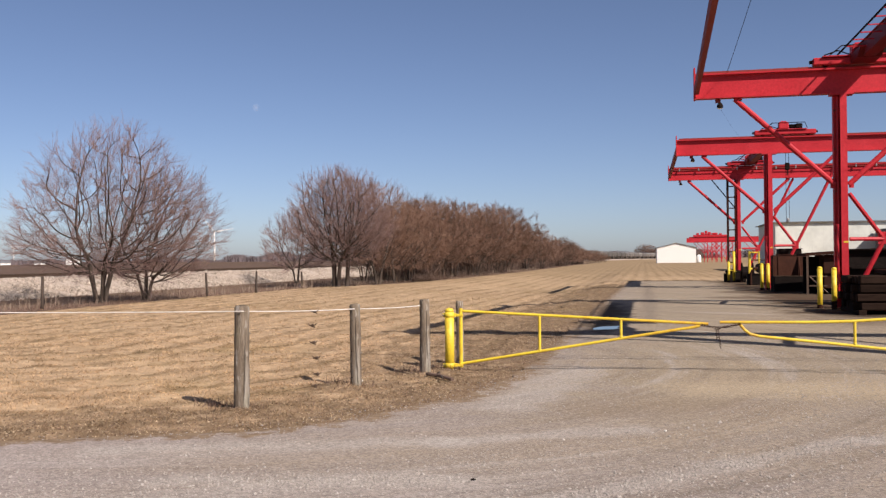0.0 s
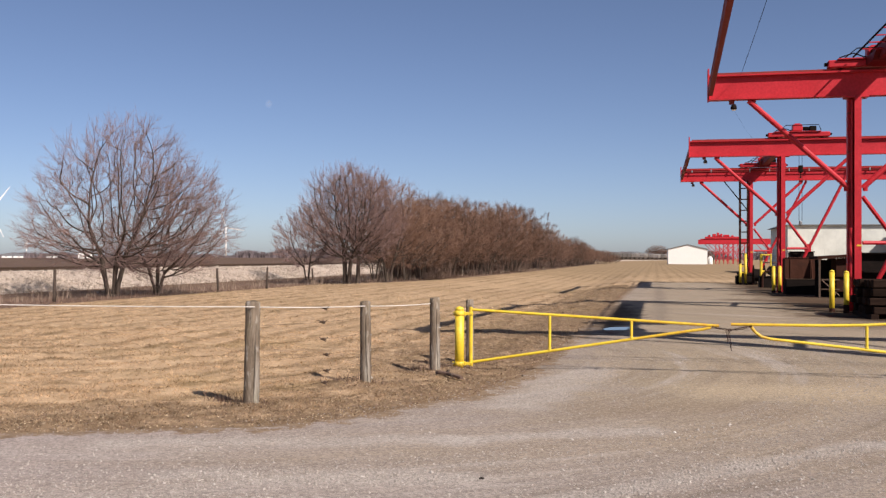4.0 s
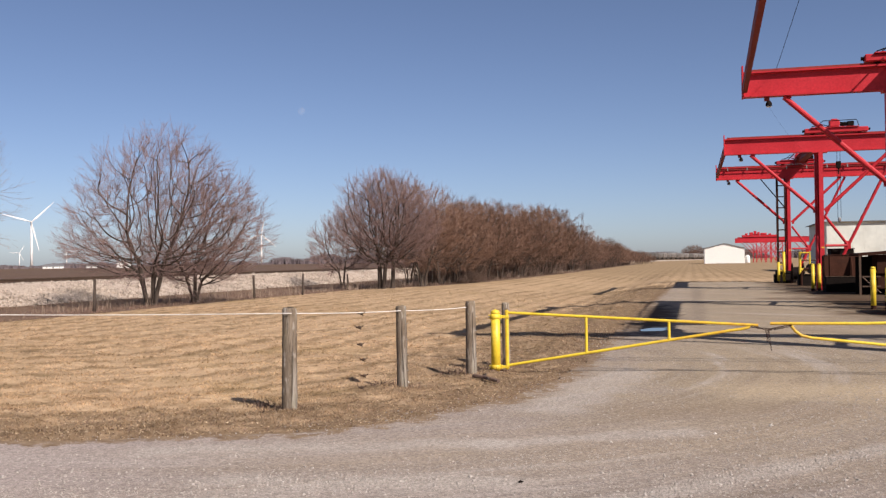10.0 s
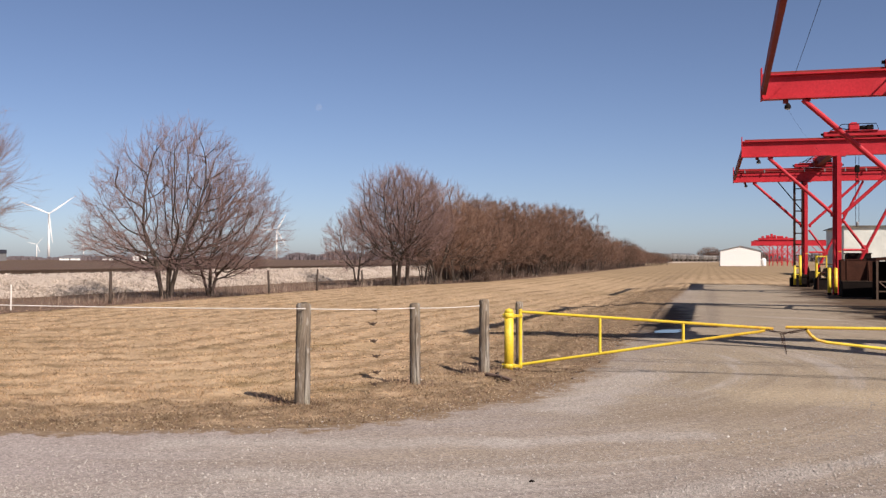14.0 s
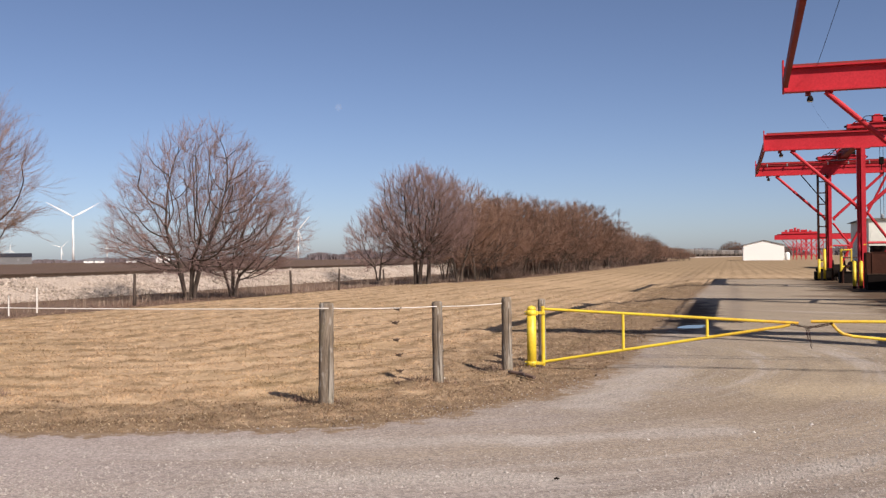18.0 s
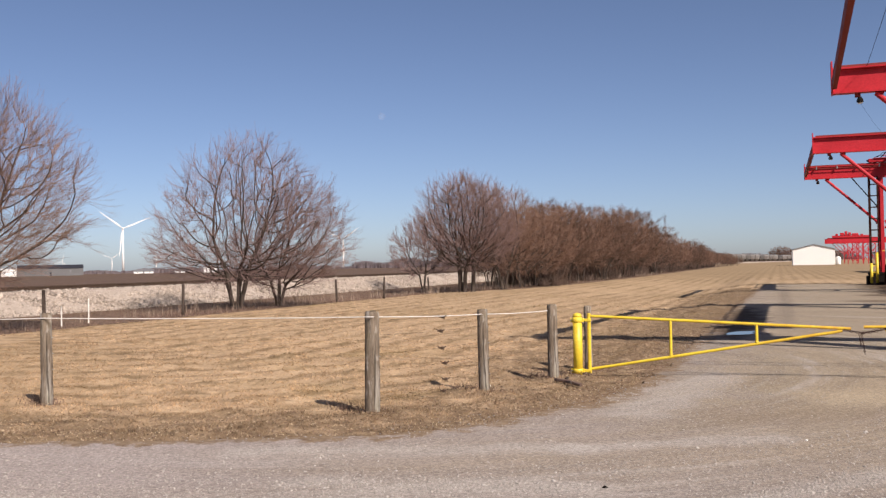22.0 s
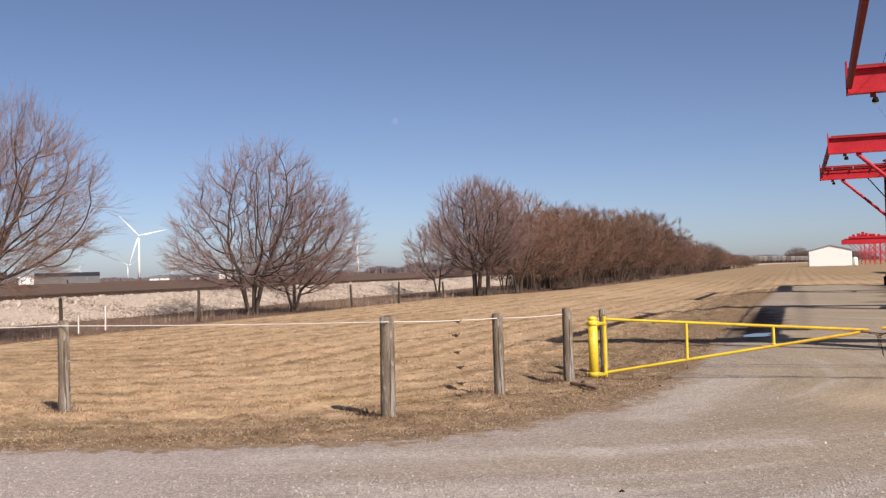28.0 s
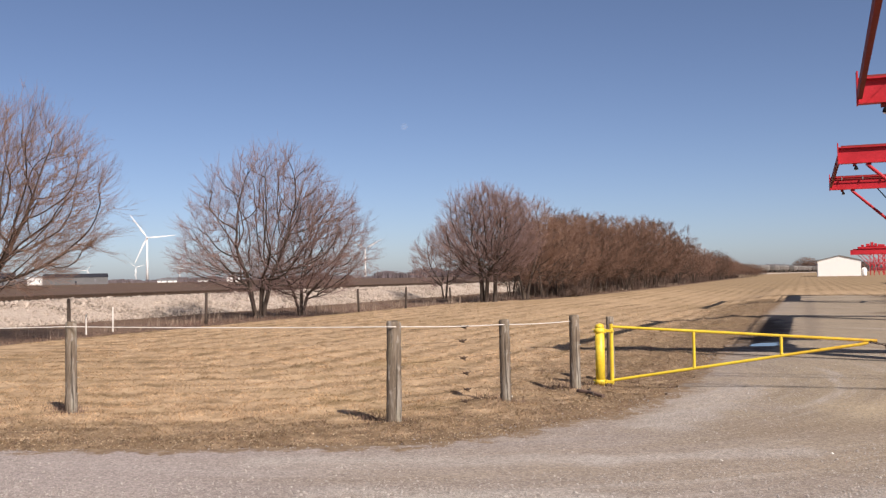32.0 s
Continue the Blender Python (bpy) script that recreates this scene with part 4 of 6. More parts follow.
# ---- trees ----
def tubes_arrays(name, sets, mat):
    """Tapered tubes in one mesh from sets of (starts, ends, start radii, end radii, sides)."""
    vs, fs, o = [], [], 0
    for P0, P1, R0, R1, sides in sets:
        n = len(P0)
        if not n:
            continue
        D = P1 - P0
        D = D / (np.linalg.norm(D, axis=1)[:, None] + 1e-9)
        ref = np.where(np.abs(D[:, 2:3]) > 0.9, np.array([[1.0, 0, 0]]), np.array([[0, 0, 1.0]]))
        A = np.cross(D, ref)
        A /= np.linalg.norm(A, axis=1)[:, None]
        C = np.cross(D, A)
        k = np.arange(sides) * 2 * np.pi / sides
        off = A[:, None, :] * np.cos(k)[None, :, None] + C[:, None, :] * np.sin(k)[None, :, None]
        V = np.concatenate([P0[:, None] + off * R0[:, None, None], P1[:, None] + off * R1[:, None, None]], 1)
        q = np.array([(i, (i + 1) % sides, sides + (i + 1) % sides, sides + i) for i in range(sides)])
        vs.append(V.reshape(-1, 3))
        fs.append((q[None] + (2 * sides * np.arange(n))[:, None, None]).reshape(-1, 4) + o)
        o += n * 2 * sides
    return raw_mesh(name, np.concatenate(vs), np.concatenate(fs), mat, True)


def unit(a):
    return a / (np.linalg.norm(a, axis=-1, keepdims=True) + 1e-9)


def skeleton(rng, stems, height, rad, mid, low, points, step, rise, wind, point, tall):
    """Limbs that grow towards scattered buds until the egg-shaped crown is filled: node places, parents and stem numbers."""
    u = unit(rng.normal(size=(points, 3))) * (rng.random(points) ** 0.27)[:, None]
    u = u * (1 + 0.10 * np.sin(5 * np.arctan2(u[:, 1], u[:, 0]) + rng.uniform(0, 6)) * np.sin(3 * u[:, 2] + rng.uniform(0, 6)))[:, None]
    centre = height * mid
    buds = np.stack([u[:, 0] * rad, u[:, 1] * rad, centre + np.where(u[:, 2] > 0, u[:, 2] * (height - centre), u[:, 2] * (centre - low))], 1)
    buds[:, :2] *= np.where(u[:, 2] < 0, 1.0 + 0.25 * u[:, 2], 1.0 - point * u[:, 2])[:, None]
    buds += wind * np.clip(buds[:, 2:3] / height, 0, 1)
    P, parent, stem = [(0.0, 0.0, -0.08)], [-1], [0]
    for s, (ox, oy, az, lean, reach) in enumerate(stems):
        p = np.array([ox, oy, -0.08])
        last = 0
        a = radians(az)
        n = max(2, int(height * reach / step))
        for i in range(n):
            th = radians(lean) * (0.55 + 0.75 * i / n)
            p = p + step * unit(np.array([math.sin(th) * math.cos(a), math.sin(th) * math.sin(a), math.cos(th)]) + rng.normal(0, 0.05, 3))
            P.append(tuple(p))
            parent.append(last)
            stem.append(s)
            last = len(P) - 1
    P = np.array(P)
    near, dist = np.zeros(points, int), np.full(points, 1e9)
    kids = np.zeros(60000, int)
    alive = np.ones(points, bool)
    fresh = np.arange(1, len(P))
    for _ in range(90):
        d = np.linalg.norm(buds[:, None] - P[fresh][None], axis=2) if len(fresh) < 1500 else np.full((points, len(fresh)), 1e9)
        j = d.argmin(1)
        m = d[np.arange(points), j]
        better = m < dist
        near[better], dist[better] = fresh[j[better]], m[better]
        alive &= dist > step * 1.5
        if not alive.any():
            break
        pull = np.zeros((len(P), 3))
        np.add.at(pull, near[alive], unit(buds[alive] - P[near[alive]]))
        grow_at = np.unique(near[alive])
        grow_at = grow_at[kids[grow_at] < 4]
        if not len(grow_at):
            break
        kids[grow_at] += 1
        back = np.array(parent)[grow_at]
        ahead = unit(P[grow_at] - P[np.maximum(back, 0)])
        way = unit(pull[grow_at]) + 0.8 * ahead + np.array([0, 0, rise]) + rng.normal(0, 0.08, (len(grow_at), 3))
        newp = P[grow_at] + step * unit(way)
        fresh = np.arange(len(P), len(P) + len(newp))
        P = np.concatenate([P, newp])
        parent += list(grow_at)
        stem += [stem[i] for i in grow_at]
        if len(P) > tall:
            break
    return P, np.array(parent), np.array(stem)


def shoots(rng, base, way, length, radius, pieces, lift, wig=0.10):
    """Curved fine shoots; returns their pieces, and a place and heading along each for further shoots."""
    p, d = base, unit(way)
    out = []
    for i in range(pieces):
        d = unit(d + np.array([0, 0, lift]) + rng.normal(0, wig, d.shape))
        q = p + d * (length / pieces)[:, None]
        out.append((p, q, radius * (1 - i / pieces * 0.6), radius * (1 - (i + 1) / pieces * 0.6), d))
        p = q
    return out


def crown_tree(name, label, m, seed, height, rad, stems, mat=None, mid=0.5, low=1.0, points=1900, step=0.19, rise=0.12, wind=(0, 0, 0), tip=0.0058, thin=0.0042, twig=0.62, many=3, sub=3, lift=0.12, point=0.06, group=""):
    """A leafless tree: stems that part low down, limbs that fill a domed crown, dense fine twigs that turn upwards at the tips."""
    rng = np.random.default_rng(seed)
    wind = np.array(wind, float)
    P, parent, stem = skeleton(rng, stems, height, rad, mid, low, points, step, rise, wind, point, 9000)
    n = len(P)
    load = np.zeros(n)
    leaf = np.ones(n, bool)
    leaf[parent[1:]] = False
    load[leaf] = tip ** 2.25
    for i in range(n - 1, 0, -1):
        load[parent[i]] += load[i]
    R = load ** (1 / 2.25)
    kid = np.arange(1, n)
    kid = kid[parent[kid] > 0]
    P0, P1 = P[parent[kid]], P[kid]
    R1 = R[kid]
    R0 = np.minimum(R[parent[kid]], R1 * 1.25 + 0.002)
    first = np.array([i for i in range(1, n) if parent[i] == 0])
    ob = thing(name, label, "tree", m, group)
    thick = R1 > 0.0135
    S = stem[kid]
    # each stem is a trunk with its small offshoots; a limb of some size is a part of its own
    bole = np.zeros(n, bool)
    bole[kid] = thick & (R1 > 0.62 * R[first][S])
    bole[first] = True
    wood, size = np.zeros(n, int), np.zeros(n, int)
    for i in kid[thick]:
        q = parent[i]
        wood[i] = 0 if bole[i] else (i if bole[q] else wood[q])
        size[wood[i]] += 1
    wood[size[wood] < 14] = 0
    for s in range(len(stems)):
        sel = thick & (S == s) & (wood[kid] == 0)
        f = first[s:s + 1]
        part("trunk", tubes_arrays("trunk", [(P[f] - np.array([0, 0, 0.1]), P[f], R[f] * 1.35, R[f], 9), (P0[sel], P1[sel], R0[sel], R1[sel], 6)], M_BARK), M_BARK, ob)
    for w in np.unique(wood[wood > 0]):
        sel = thick & (wood[kid] == w)
        part("limb", tubes_arrays("limb", [(P0[sel], P1[sel], R0[sel], R1[sel], 6)], M_BARK), M_BARK, ob)
    thinw = ~thick
    sets = [(P0[thinw], P1[thinw], np.maximum(R0[thinw], thin), np.maximum(R1[thinw], thin), 3)]
    # twigs
    b0 = np.where(R1 < 0.016)[0]
    ends = leaf[kid[b0]]
    b = np.concatenate([b0] + [b0[ends]] * many)
    heading = unit(P1[b] - P0[b])
    centre = np.array([0, 0, height * mid * 0.7])
    out = unit(P1[b] - centre)
    L = twig * rng.uniform(0.55, 1.25, len(b)) * np.where(leaf[kid[b]], 1.1, 0.85)
    way = heading * 0.6 + out * 0.6 + rng.normal(0, 0.22, (len(b), 3)) + wind * 0.12
    at = P0[b] + (P1[b] - P0[b]) * rng.random((len(b), 1))
    tw = shoots(rng, at, way, L, np.full(len(b), thin), 3, lift)
    for p, q, r0, r1, d in tw:
        sets.append((p, q, r0, r1, 3))
        for _ in range(sub if p is not at else max(1, sub - 1)):
            o = p + (q - p) * rng.random((len(p), 1))
            w = d + rng.normal(0, 0.28, d.shape) + out * 0.2
            for p2, q2, a0, a1, _d in shoots(rng, o, w, L * rng.uniform(0.22, 0.5, len(L)), np.full(len(b), thin * 0.72), 1, lift):
                sets.append((p2, q2, a0, a1, 3))
    part("crown", tubes_arrays("crown", sets, mat or M_TWIG), mat or M_TWIG, ob, "fine bare twigs")
    return ob


def fan(count, spread, lean, reach, turn=0.0):
    """Stems set evenly round a foot: offset, heading, lean and reach of each."""
    rows = []
    for i in range(count):
        az = turn + 360.0 * i / count
        rows.append((spread * math.cos(radians(az)), spread * math.sin(radians(az)), az, lean * (0.55 + 0.45 * ((i * 7) % 4) / 3), reach * (1.0 - 0.12 * (i % 3))))
    return rows


ROW_Y = (58, 62, 69, 80, 92, 108, 121, 130, 134, 146, 154, 160, 166, 178, 192, 206, 220, 240, 262, 300)
ROW_H = (6.9, 6.6, 6.0, 6.6, 7.0, 7.4, 7.4, 6.6, 6.4, 6.6, 6.0, 5.0, 4.8, 5.5, 5.7, 5.0, 4.8, 4.7, 3.7, 2.6)


def build_trees():
    crown_tree("tree", "leafless broad winter tree with forked trunks by the fence", pose(-22.05, 36.0, 0, 0, 0, 20), 6, 7.15, 3.75, fan(5, 0.17, 24, 0.30, 10), point=0.2, wind=(0.5, 0.0, 0.0), mid=0.36, low=0.9, points=2700, step=0.165, rise=0.0, tip=0.0088, thin=0.0036, twig=0.62, lift=0.07)
    WIND = tuple(Matrix.Rotation(radians(-80), 3, "Z") @ Vector((1.05, 0.4, 0.0)))
    crown_tree("tree", "smaller leafless winter tree with a reddish-grey crown", pose(-21.2, 38.2, 0, 0, 0, 80), 8, 5.5, 2.75, fan(3, 0.10, 17, 0.26, 40), point=0.12, wind=WIND, mid=0.40, low=0.6, points=2000, step=0.165, rise=0.0, tip=0.0082, thin=0.0036, twig=0.58, lift=0.07)
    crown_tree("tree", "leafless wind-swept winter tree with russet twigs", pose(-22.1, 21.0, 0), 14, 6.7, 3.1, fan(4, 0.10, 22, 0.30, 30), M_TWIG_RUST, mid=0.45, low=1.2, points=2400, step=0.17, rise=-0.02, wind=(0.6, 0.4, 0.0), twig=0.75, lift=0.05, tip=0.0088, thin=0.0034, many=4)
    crown_tree("tree", "slim leafless young tree at the field edge", pose(-24.3, 65.0, 0), 21, 5.0, 2.3, fan(2, 0.08, 10, 0.3), mid=0.42, low=0.7, points=1200, step=0.2, tip=0.0085, thin=0.0052, many=4)
    crown_tree("tree", "tall leafless tree with a rounded dense crown", pose(-18.5, 56.4, 0), 33, 6.95, 3.15, fan(2, 0.16, 9, 0.27, 150), wind=(0.1, 0.0, 0.0), mid=0.46, low=1.35, points=2800, step=0.18, rise=0.02, lift=0.08, tip=0.0112, thin=0.0046, many=4)
    crown_tree("tree", "pale-barked leafless tree beside a taller one", pose(-18.15, 57.4, 0), 35, 6.8, 3.0, fan(1, 0.0, 4, 0.30, 60), mid=0.5, low=1.6, points=1700, step=0.18, rise=0.02, lift=0.08, tip=0.0096, thin=0.0046, many=4)
    crown_tree("tree", "leafless tree forking low into three stems", pose(-17.5, 62.0, 0), 37, 6.6, 2.9, fan(3, 0.12, 24, 0.30, 15), M_TWIG_RED, mid=0.5, low=1.2, points=1200, rise=0.08, tip=0.009, thin=0.0054, many=4)
    # the hedgerow: four patterns of one metre-for-metre height, then copies along the line
    row, tall = [], []
    for i, (h, rad, seed) in enumerate(((7.2, 3.7, 41), (6.6, 3.6, 42), (7.5, 3.9, 43), (6.3, 3.4, 44))):
        y = (70.5, 79.0, 92.0, 75.5)[i]
        row.append(crown_tree("hedgerow_tree", "leafless russet tree in a dense hedgerow", pose(-17.3 + 0.5 * math.sin(i), y, 0, 0, 0, 70 * i), seed, h, rad, fan(3 + i % 2, 0.22, 19, 0.30, 30 * i), M_TWIG_RED,
                              mid=0.42, low=1.0, points=1150, step=0.25, rise=0.04, tip=0.0095, thin=0.0054, twig=0.50, many=5, sub=4, lift=0.03, point=-0.05, group="hedgerow trees"))
        tall.append(h)
        k = float(np.interp(y, ROW_Y, ROW_H)) / h
        row[-1].scale = (k, k, k)
    rng = random.Random(9)
    y = 66.0
    for i in range(50):
        x = -17.0 + rng.uniform(-1.5, 1.2) + 0.006 * (y - 70) + 3.2 * min(1.0, max(0.0, (y - 232) / 68))
        j = rng.randrange(4)
        k = float(np.interp(y, ROW_Y, ROW_H)) / tall[j] * rng.uniform(0.84, 1.04)
        o = copy_thing(row[j], pose(x, y, 0, 0, 0, rng.uniform(0, 360)))
        w = k * rng.uniform(0.95, 1.15) if y < 230 else k * 1.25
        o.scale = (w, w, k)
        y += rng.uniform(3.2, 5.0) if y < 130 else rng.uniform(4.2, 6.4)
    # a second rank towards the railway
    for i, (x, y) in enumerate(((-20.4, 68.5), (-21.2, 74.0), (-20.6, 80.0), (-21.2, 87.0), (-20.7, 95.0), (-21.1, 104.0), (-20.8, 114.0), (-20.6, 125.0))):
        j = i % 4
        k = 0.82 * float(np.interp(y, ROW_Y, ROW_H)) / tall[j]
        o = copy_thing(row[j], pose(x, y, 0, 0, 0, 47 * i))
        o.scale = (k, k, k)
    # a grove beyond the bend of the railway, and a low one behind the far cranes
    for i, (x, y, h) in enumerate(((-4.6, 796, 8.6), (-2.4, 790, 10.8), (0.8, 794, 12.0), (3.8, 788, 11.4), (6.8, 795, 10.4), (9.2, 789, 8.8), (-11.5, 800, 6.4), (-17.5, 806, 5.8), (-25.0, 812, 6.6), (17.0, 448, 5.2), (19.5, 452, 5.9), (22.5, 447, 5.4), (25.5, 451, 4.8))):
        o = copy_thing(row[i % 4], pose(x, y, 0, 0, 0, 61 * i))
        k = h / tall[i % 4]
        o.scale = (k, k, k)
    # low shrubs that close the row near the ground
    g = np.random.default_rng(10)
    n = 46
    a, th = g.uniform(0, 2 * np.pi, n), np.radians(g.uniform(2, 42, n))
    way = np.stack([np.sin(th) * np.cos(a), np.sin(th) * np.sin(a), np.cos(th)], 1)
    foot = np.stack([g.normal(0, 0.45, n), g.normal(0, 0.45, n), np.full(n, -0.05)], 1)
    L = g.uniform(1.0, 2.1, n)
    sets = []
    for p, q, r0, r1, d in shoots(g, foot, way, L, np.full(n, 0.016), 4, 0.02):
        sets.append((p, q, r0, r1, 3))
        for k in range(4):
            o = p + (q - p) * g.random((n, 1))
            for p2, q2, a0, a1, d2 in shoots(g, o, d + g.normal(0, 0.5, d.shape), L * g.uniform(0.2, 0.4, n), np.full(n, 0.008), 2, 0.06):
                sets.append((p2, q2, a0, a1, 3))
                for w in range(2):
                    sets.append((p2, p2 + unit(d2 + g.normal(0, 0.5, d2.shape)) * (L * 0.14)[:, None], a0 * 0.8, a1 * 0.6, 3))
    shrub = thing("shrub", "tangled leafless shrub of tan stems", "shrub", pose(-16.8, 74, 0), "hedgerow shrubs", mesh=tubes_arrays("shrub", sets, M_BRUSH))
    for i in range(110):
        y = 69.5 + 201 * (i / 109) ** 1.5 + rng.uniform(-1.2, 1.2)
        back = i % 3 if y > 76 else 0
        x = -16.7 - 1.9 * back + rng.uniform(-0.9, 0.7)
        o = copy_thing(shrub, pose(x, y, 0, 0, 0, rng.uniform(0, 360)))
        k = (rng.uniform(0.3, 0.62) if y > 88 else rng.uniform(0.18, 0.36)) + 0.35 * back
        o.scale = (k * 1.3, k * 1.3, k)


def build_weeds():
    rng = np.random.default_rng(31)
    n = 26000
    y = 14 + 190 * rng.random(n) ** 1.8
    left = -28.4
    right = np.interp(y, [0, 40, 50, 60, 75, 110, 200], [-20.6, -20.6, -19.4, -18.0, -16.0, -15.2, -15.0])
    x = right + (left - right) * rng.random(n) ** 1.5
    patch = value_noise(x, y, 0.5, 33)
    h = (rng.gamma(2.0, 0.07, n) * (0.15 + 1.6 * patch ** 2) + 0.04) * np.interp(y, [20, 45, 70], [0.45, 0.65, 1.0])
    me = blades("weeds", x, y, h, np.full(n, 0.022) + 0.0001 * y, M_WEED, 0.9, -0.03, 32)
    tagged(new("weeds", me), "dry tan weed stalks under the fence line", "weeds", kind="stuff")


def build_stalks():
    """Taller pale stalks in loose clumps along the fence line and the hedge's foot."""
    rng = np.random.default_rng(36)
    n = 220
    cy = 18 + 120 * rng.random(n) ** 1.3
    cx = np.interp(cy, [0, 40, 50, 60, 75, 110, 200], [-21.2, -21.2, -20.0, -18.6, -16.2, -15.4, -15.2]) - 2.2 * rng.random(n)
    k = (rng.integers(4, 22, n) * np.interp(cy, [25, 45, 65], [0.3, 0.6, 1.0])).astype(int)
    x, y = np.repeat(cx, k) + rng.normal(0, 0.22, k.sum()), np.repeat(cy, k) + rng.normal(0, 0.25, k.sum())
    h = np.repeat(rng.uniform(0.25, 0.85, n), k) * rng.uniform(0.5, 1.15, k.sum())
    me = blades("dry_stalks", x, y, h, np.full(k.sum(), 0.016) + 0.00012 * y, M_STALK, 0.35, -0.04, 37)
    tagged(new("dry_stalks", me), "tall pale dead stalks along the fence line", "weeds", kind="stuff")


# ---- fence ----
def rough_post(prof, rng, n=18):
    """A round post with flats, checks and a slightly ragged top."""
    lobes = [rng.uniform(-0.05, 0.05) for _ in range(n)]
    cracks = [rng.randrange(n) for _ in range(3)]
    b = Build()
    vs = []
    for i, (r, z) in enumerate(prof):
        for k in range(n):
            q = r * (1 + lobes[k] + rng.uniform(-0.025, 0.025)) * (0.9 if k in cracks else 1.0)
            vs.append((q * math.cos(k * 2 * math.pi / n), q * math.sin(k * 2 * math.pi / n), z + (rng.uniform(-0.014, 0.008) if i >= len(prof) - 2 else 0)))
    fs = [(i * n + k, i * n + (k + 1) % n, (i + 1) * n + (k + 1) % n, (i + 1) * n + k) for i in range(len(prof) - 1) for k in range(n)]
    fs += [tuple(range(n - 1, -1, -1)), tuple(range((len(prof) - 1) * n, len(prof) * n))]
    return b.add(vs, fs)


def fence_post(x, y, h, r, label, seed, name="fence_post"):
    rng = random.Random(seed)
    prof = [(r * 1.03, -0.12), (r * 1.03, 0.03)] + [(r * (1.03 - 0.008 * k + rng.uniform(-0.03, 0.03)), h * k / 12) for k in range(1, 12)] + [(r * 0.95, h - 0.02), (r * 0.82, h)]
    ob = thing(name, label, "fence post", pose(x, y, 0, rng.uniform(-1, 1), rng.uniform(-1, 1), rng.uniform(0, 90)), "wooden fence posts")
    part("post_body", rough_post(prof, rng), M_POST, ob, smooth=True)
    for z in (0.25, 0.45, 0.65, 0.85):
        s = Build()
        s.pipe([(r * 0.9, -0.02, z), (r + 0.012, -0.02, z), (r + 0.012, 0.02, z), (r * 0.9, 0.02, z)], 0.002, 5)
        part("staple", s, M_GALV, ob)
    return ob


def sag_line(a, b, sag, n=12):
    a, b = Vector(a), Vector(b)
    return [a.lerp(b, i / n) - Vector((0, 0, sag * 4 * (i / n) * (1 - i / n))) for i in range(n + 1)]


def build_fence():
    posts = [(-17.6, 9.05, 1.12, 0.075), (-13.1, 9.35, 1.1, 0.07), (-8.65, 9.66, 1.155, 0.072), (-4.34, 9.87, 1.16, 0.082), (-3.64, 11.87, 1.08, 0.07), (-3.08, 13.4, 1.07, 0.073)]
    words = ["grey weathered round wooden fence post in dry grass", "grey weathered round wooden fence post in dry grass", "pale greenish weathered round wooden fence post",
             "stout grey cracked wooden corner post", "grey weathered round wooden fence post beside the gravel", "mossy-topped round wooden fence post near the gate"]
    for i, (x, y, h, r) in enumerate(posts):
        fence_post(x, y, h, r, words[i], i)
    fence_post(-2.80, 14.62, 1.0, 0.06, "grey wooden post standing behind the gate hinge", 30)
    # white rope along the tops
    rope = thing("fence_rope", "white electric fence rope strung along post tops", "rope")
    tops = [(x, y - r * 0.9, h - 0.06) for x, y, h, r in posts]
    tops[3] = (-4.30, 9.78, 1.10)
    tops[5] = (-3.14, 13.36, 0.985)
    for a, b in zip(tops, tops[1:]):
        part("rope_span", Build().pipe(sag_line(a, b, 0.012), 0.0055, 6), M_ROPE, rope)
    # strained wires with ratchets between the corner post and the next
    for i, z in enumerate((1.06, 0.89, 0.68, 0.49, 0.29, 0.15)):
        a, b = Vector((-4.34, 9.87, z)), Vector((-3.64, 11.87, z * 0.98))
        w = thing("fence_wire", "thin dark fence wire with a ratchet strainer", "wire", group="fence wires")
        part("wire", Build().pipe(sag_line(a, b, 0.02, 6), 0.0014, 4), M_BLACK, w)
        c = a.lerp(b, 0.60 + 0.02 * math.sin(5 * i)) - Vector((0, 0, 0.02))
        s = Build()
        s.box(c.x - 0.035, c.x + 0.035, c.y - 0.010, c.y + 0.010, c.z - 0.010, c.z + 0.008, 0.003)
        s.tube((c.x + 0.01, c.y - 0.02, c.z), (c.x + 0.01, c.y + 0.02, c.z), 0.02, n=8)
        s.tube((c.x - 0.05, c.y, c.z + 0.022), (c.x + 0.035, c.y, c.z - 0.026), 0.005, n=5)
        s.tube((c.x + 0.02, c.y, c.z - 0.008), (c.x + 0.06, c.y, c.z + 0.024), 0.005, n=5)
        part("strainer", s, M_RAIL, w, "dark metal ratchet strainer")
    # distant fence along the hedge
    rng = random.Random(77)
    for x, y in [(-20.9, 23.3), (-21.3, 31.0), (-20.4, 42.5), (-19.6, 46.5), (-20.2, 55.0), (-20.6, 63.5)] + [(-19.5, 72.0 + 9 * i) for i in range(8)]:
        h = rng.uniform(0.95, 1.2)
        ob = thing("fence_post", "thin dark wooden post along the hedgerow", "fence post", pose(x, y, 0, rng.uniform(-3, 3), rng.uniform(-3, 3), 0), "hedgerow fence posts")
        part("post_body", Build().lathe([(0.06, -0.05), (0.055, 0.3), (0.053, h - 0.03), (0.04, h)], 9), M_BARK, ob, smooth=True)
    for x, y, h in ((-21.3, 24.5, 0.62), (-21.5, 26.0, 0.8)):
        ob = thing("marker_stake", "slim white plastic marker stake", "stake", pose(x, y, 0))
        part("stake", Build().lathe([(0.022, -0.02), (0.022, h - 0.02), (0.012, h)], 8), M_ROPE, ob)


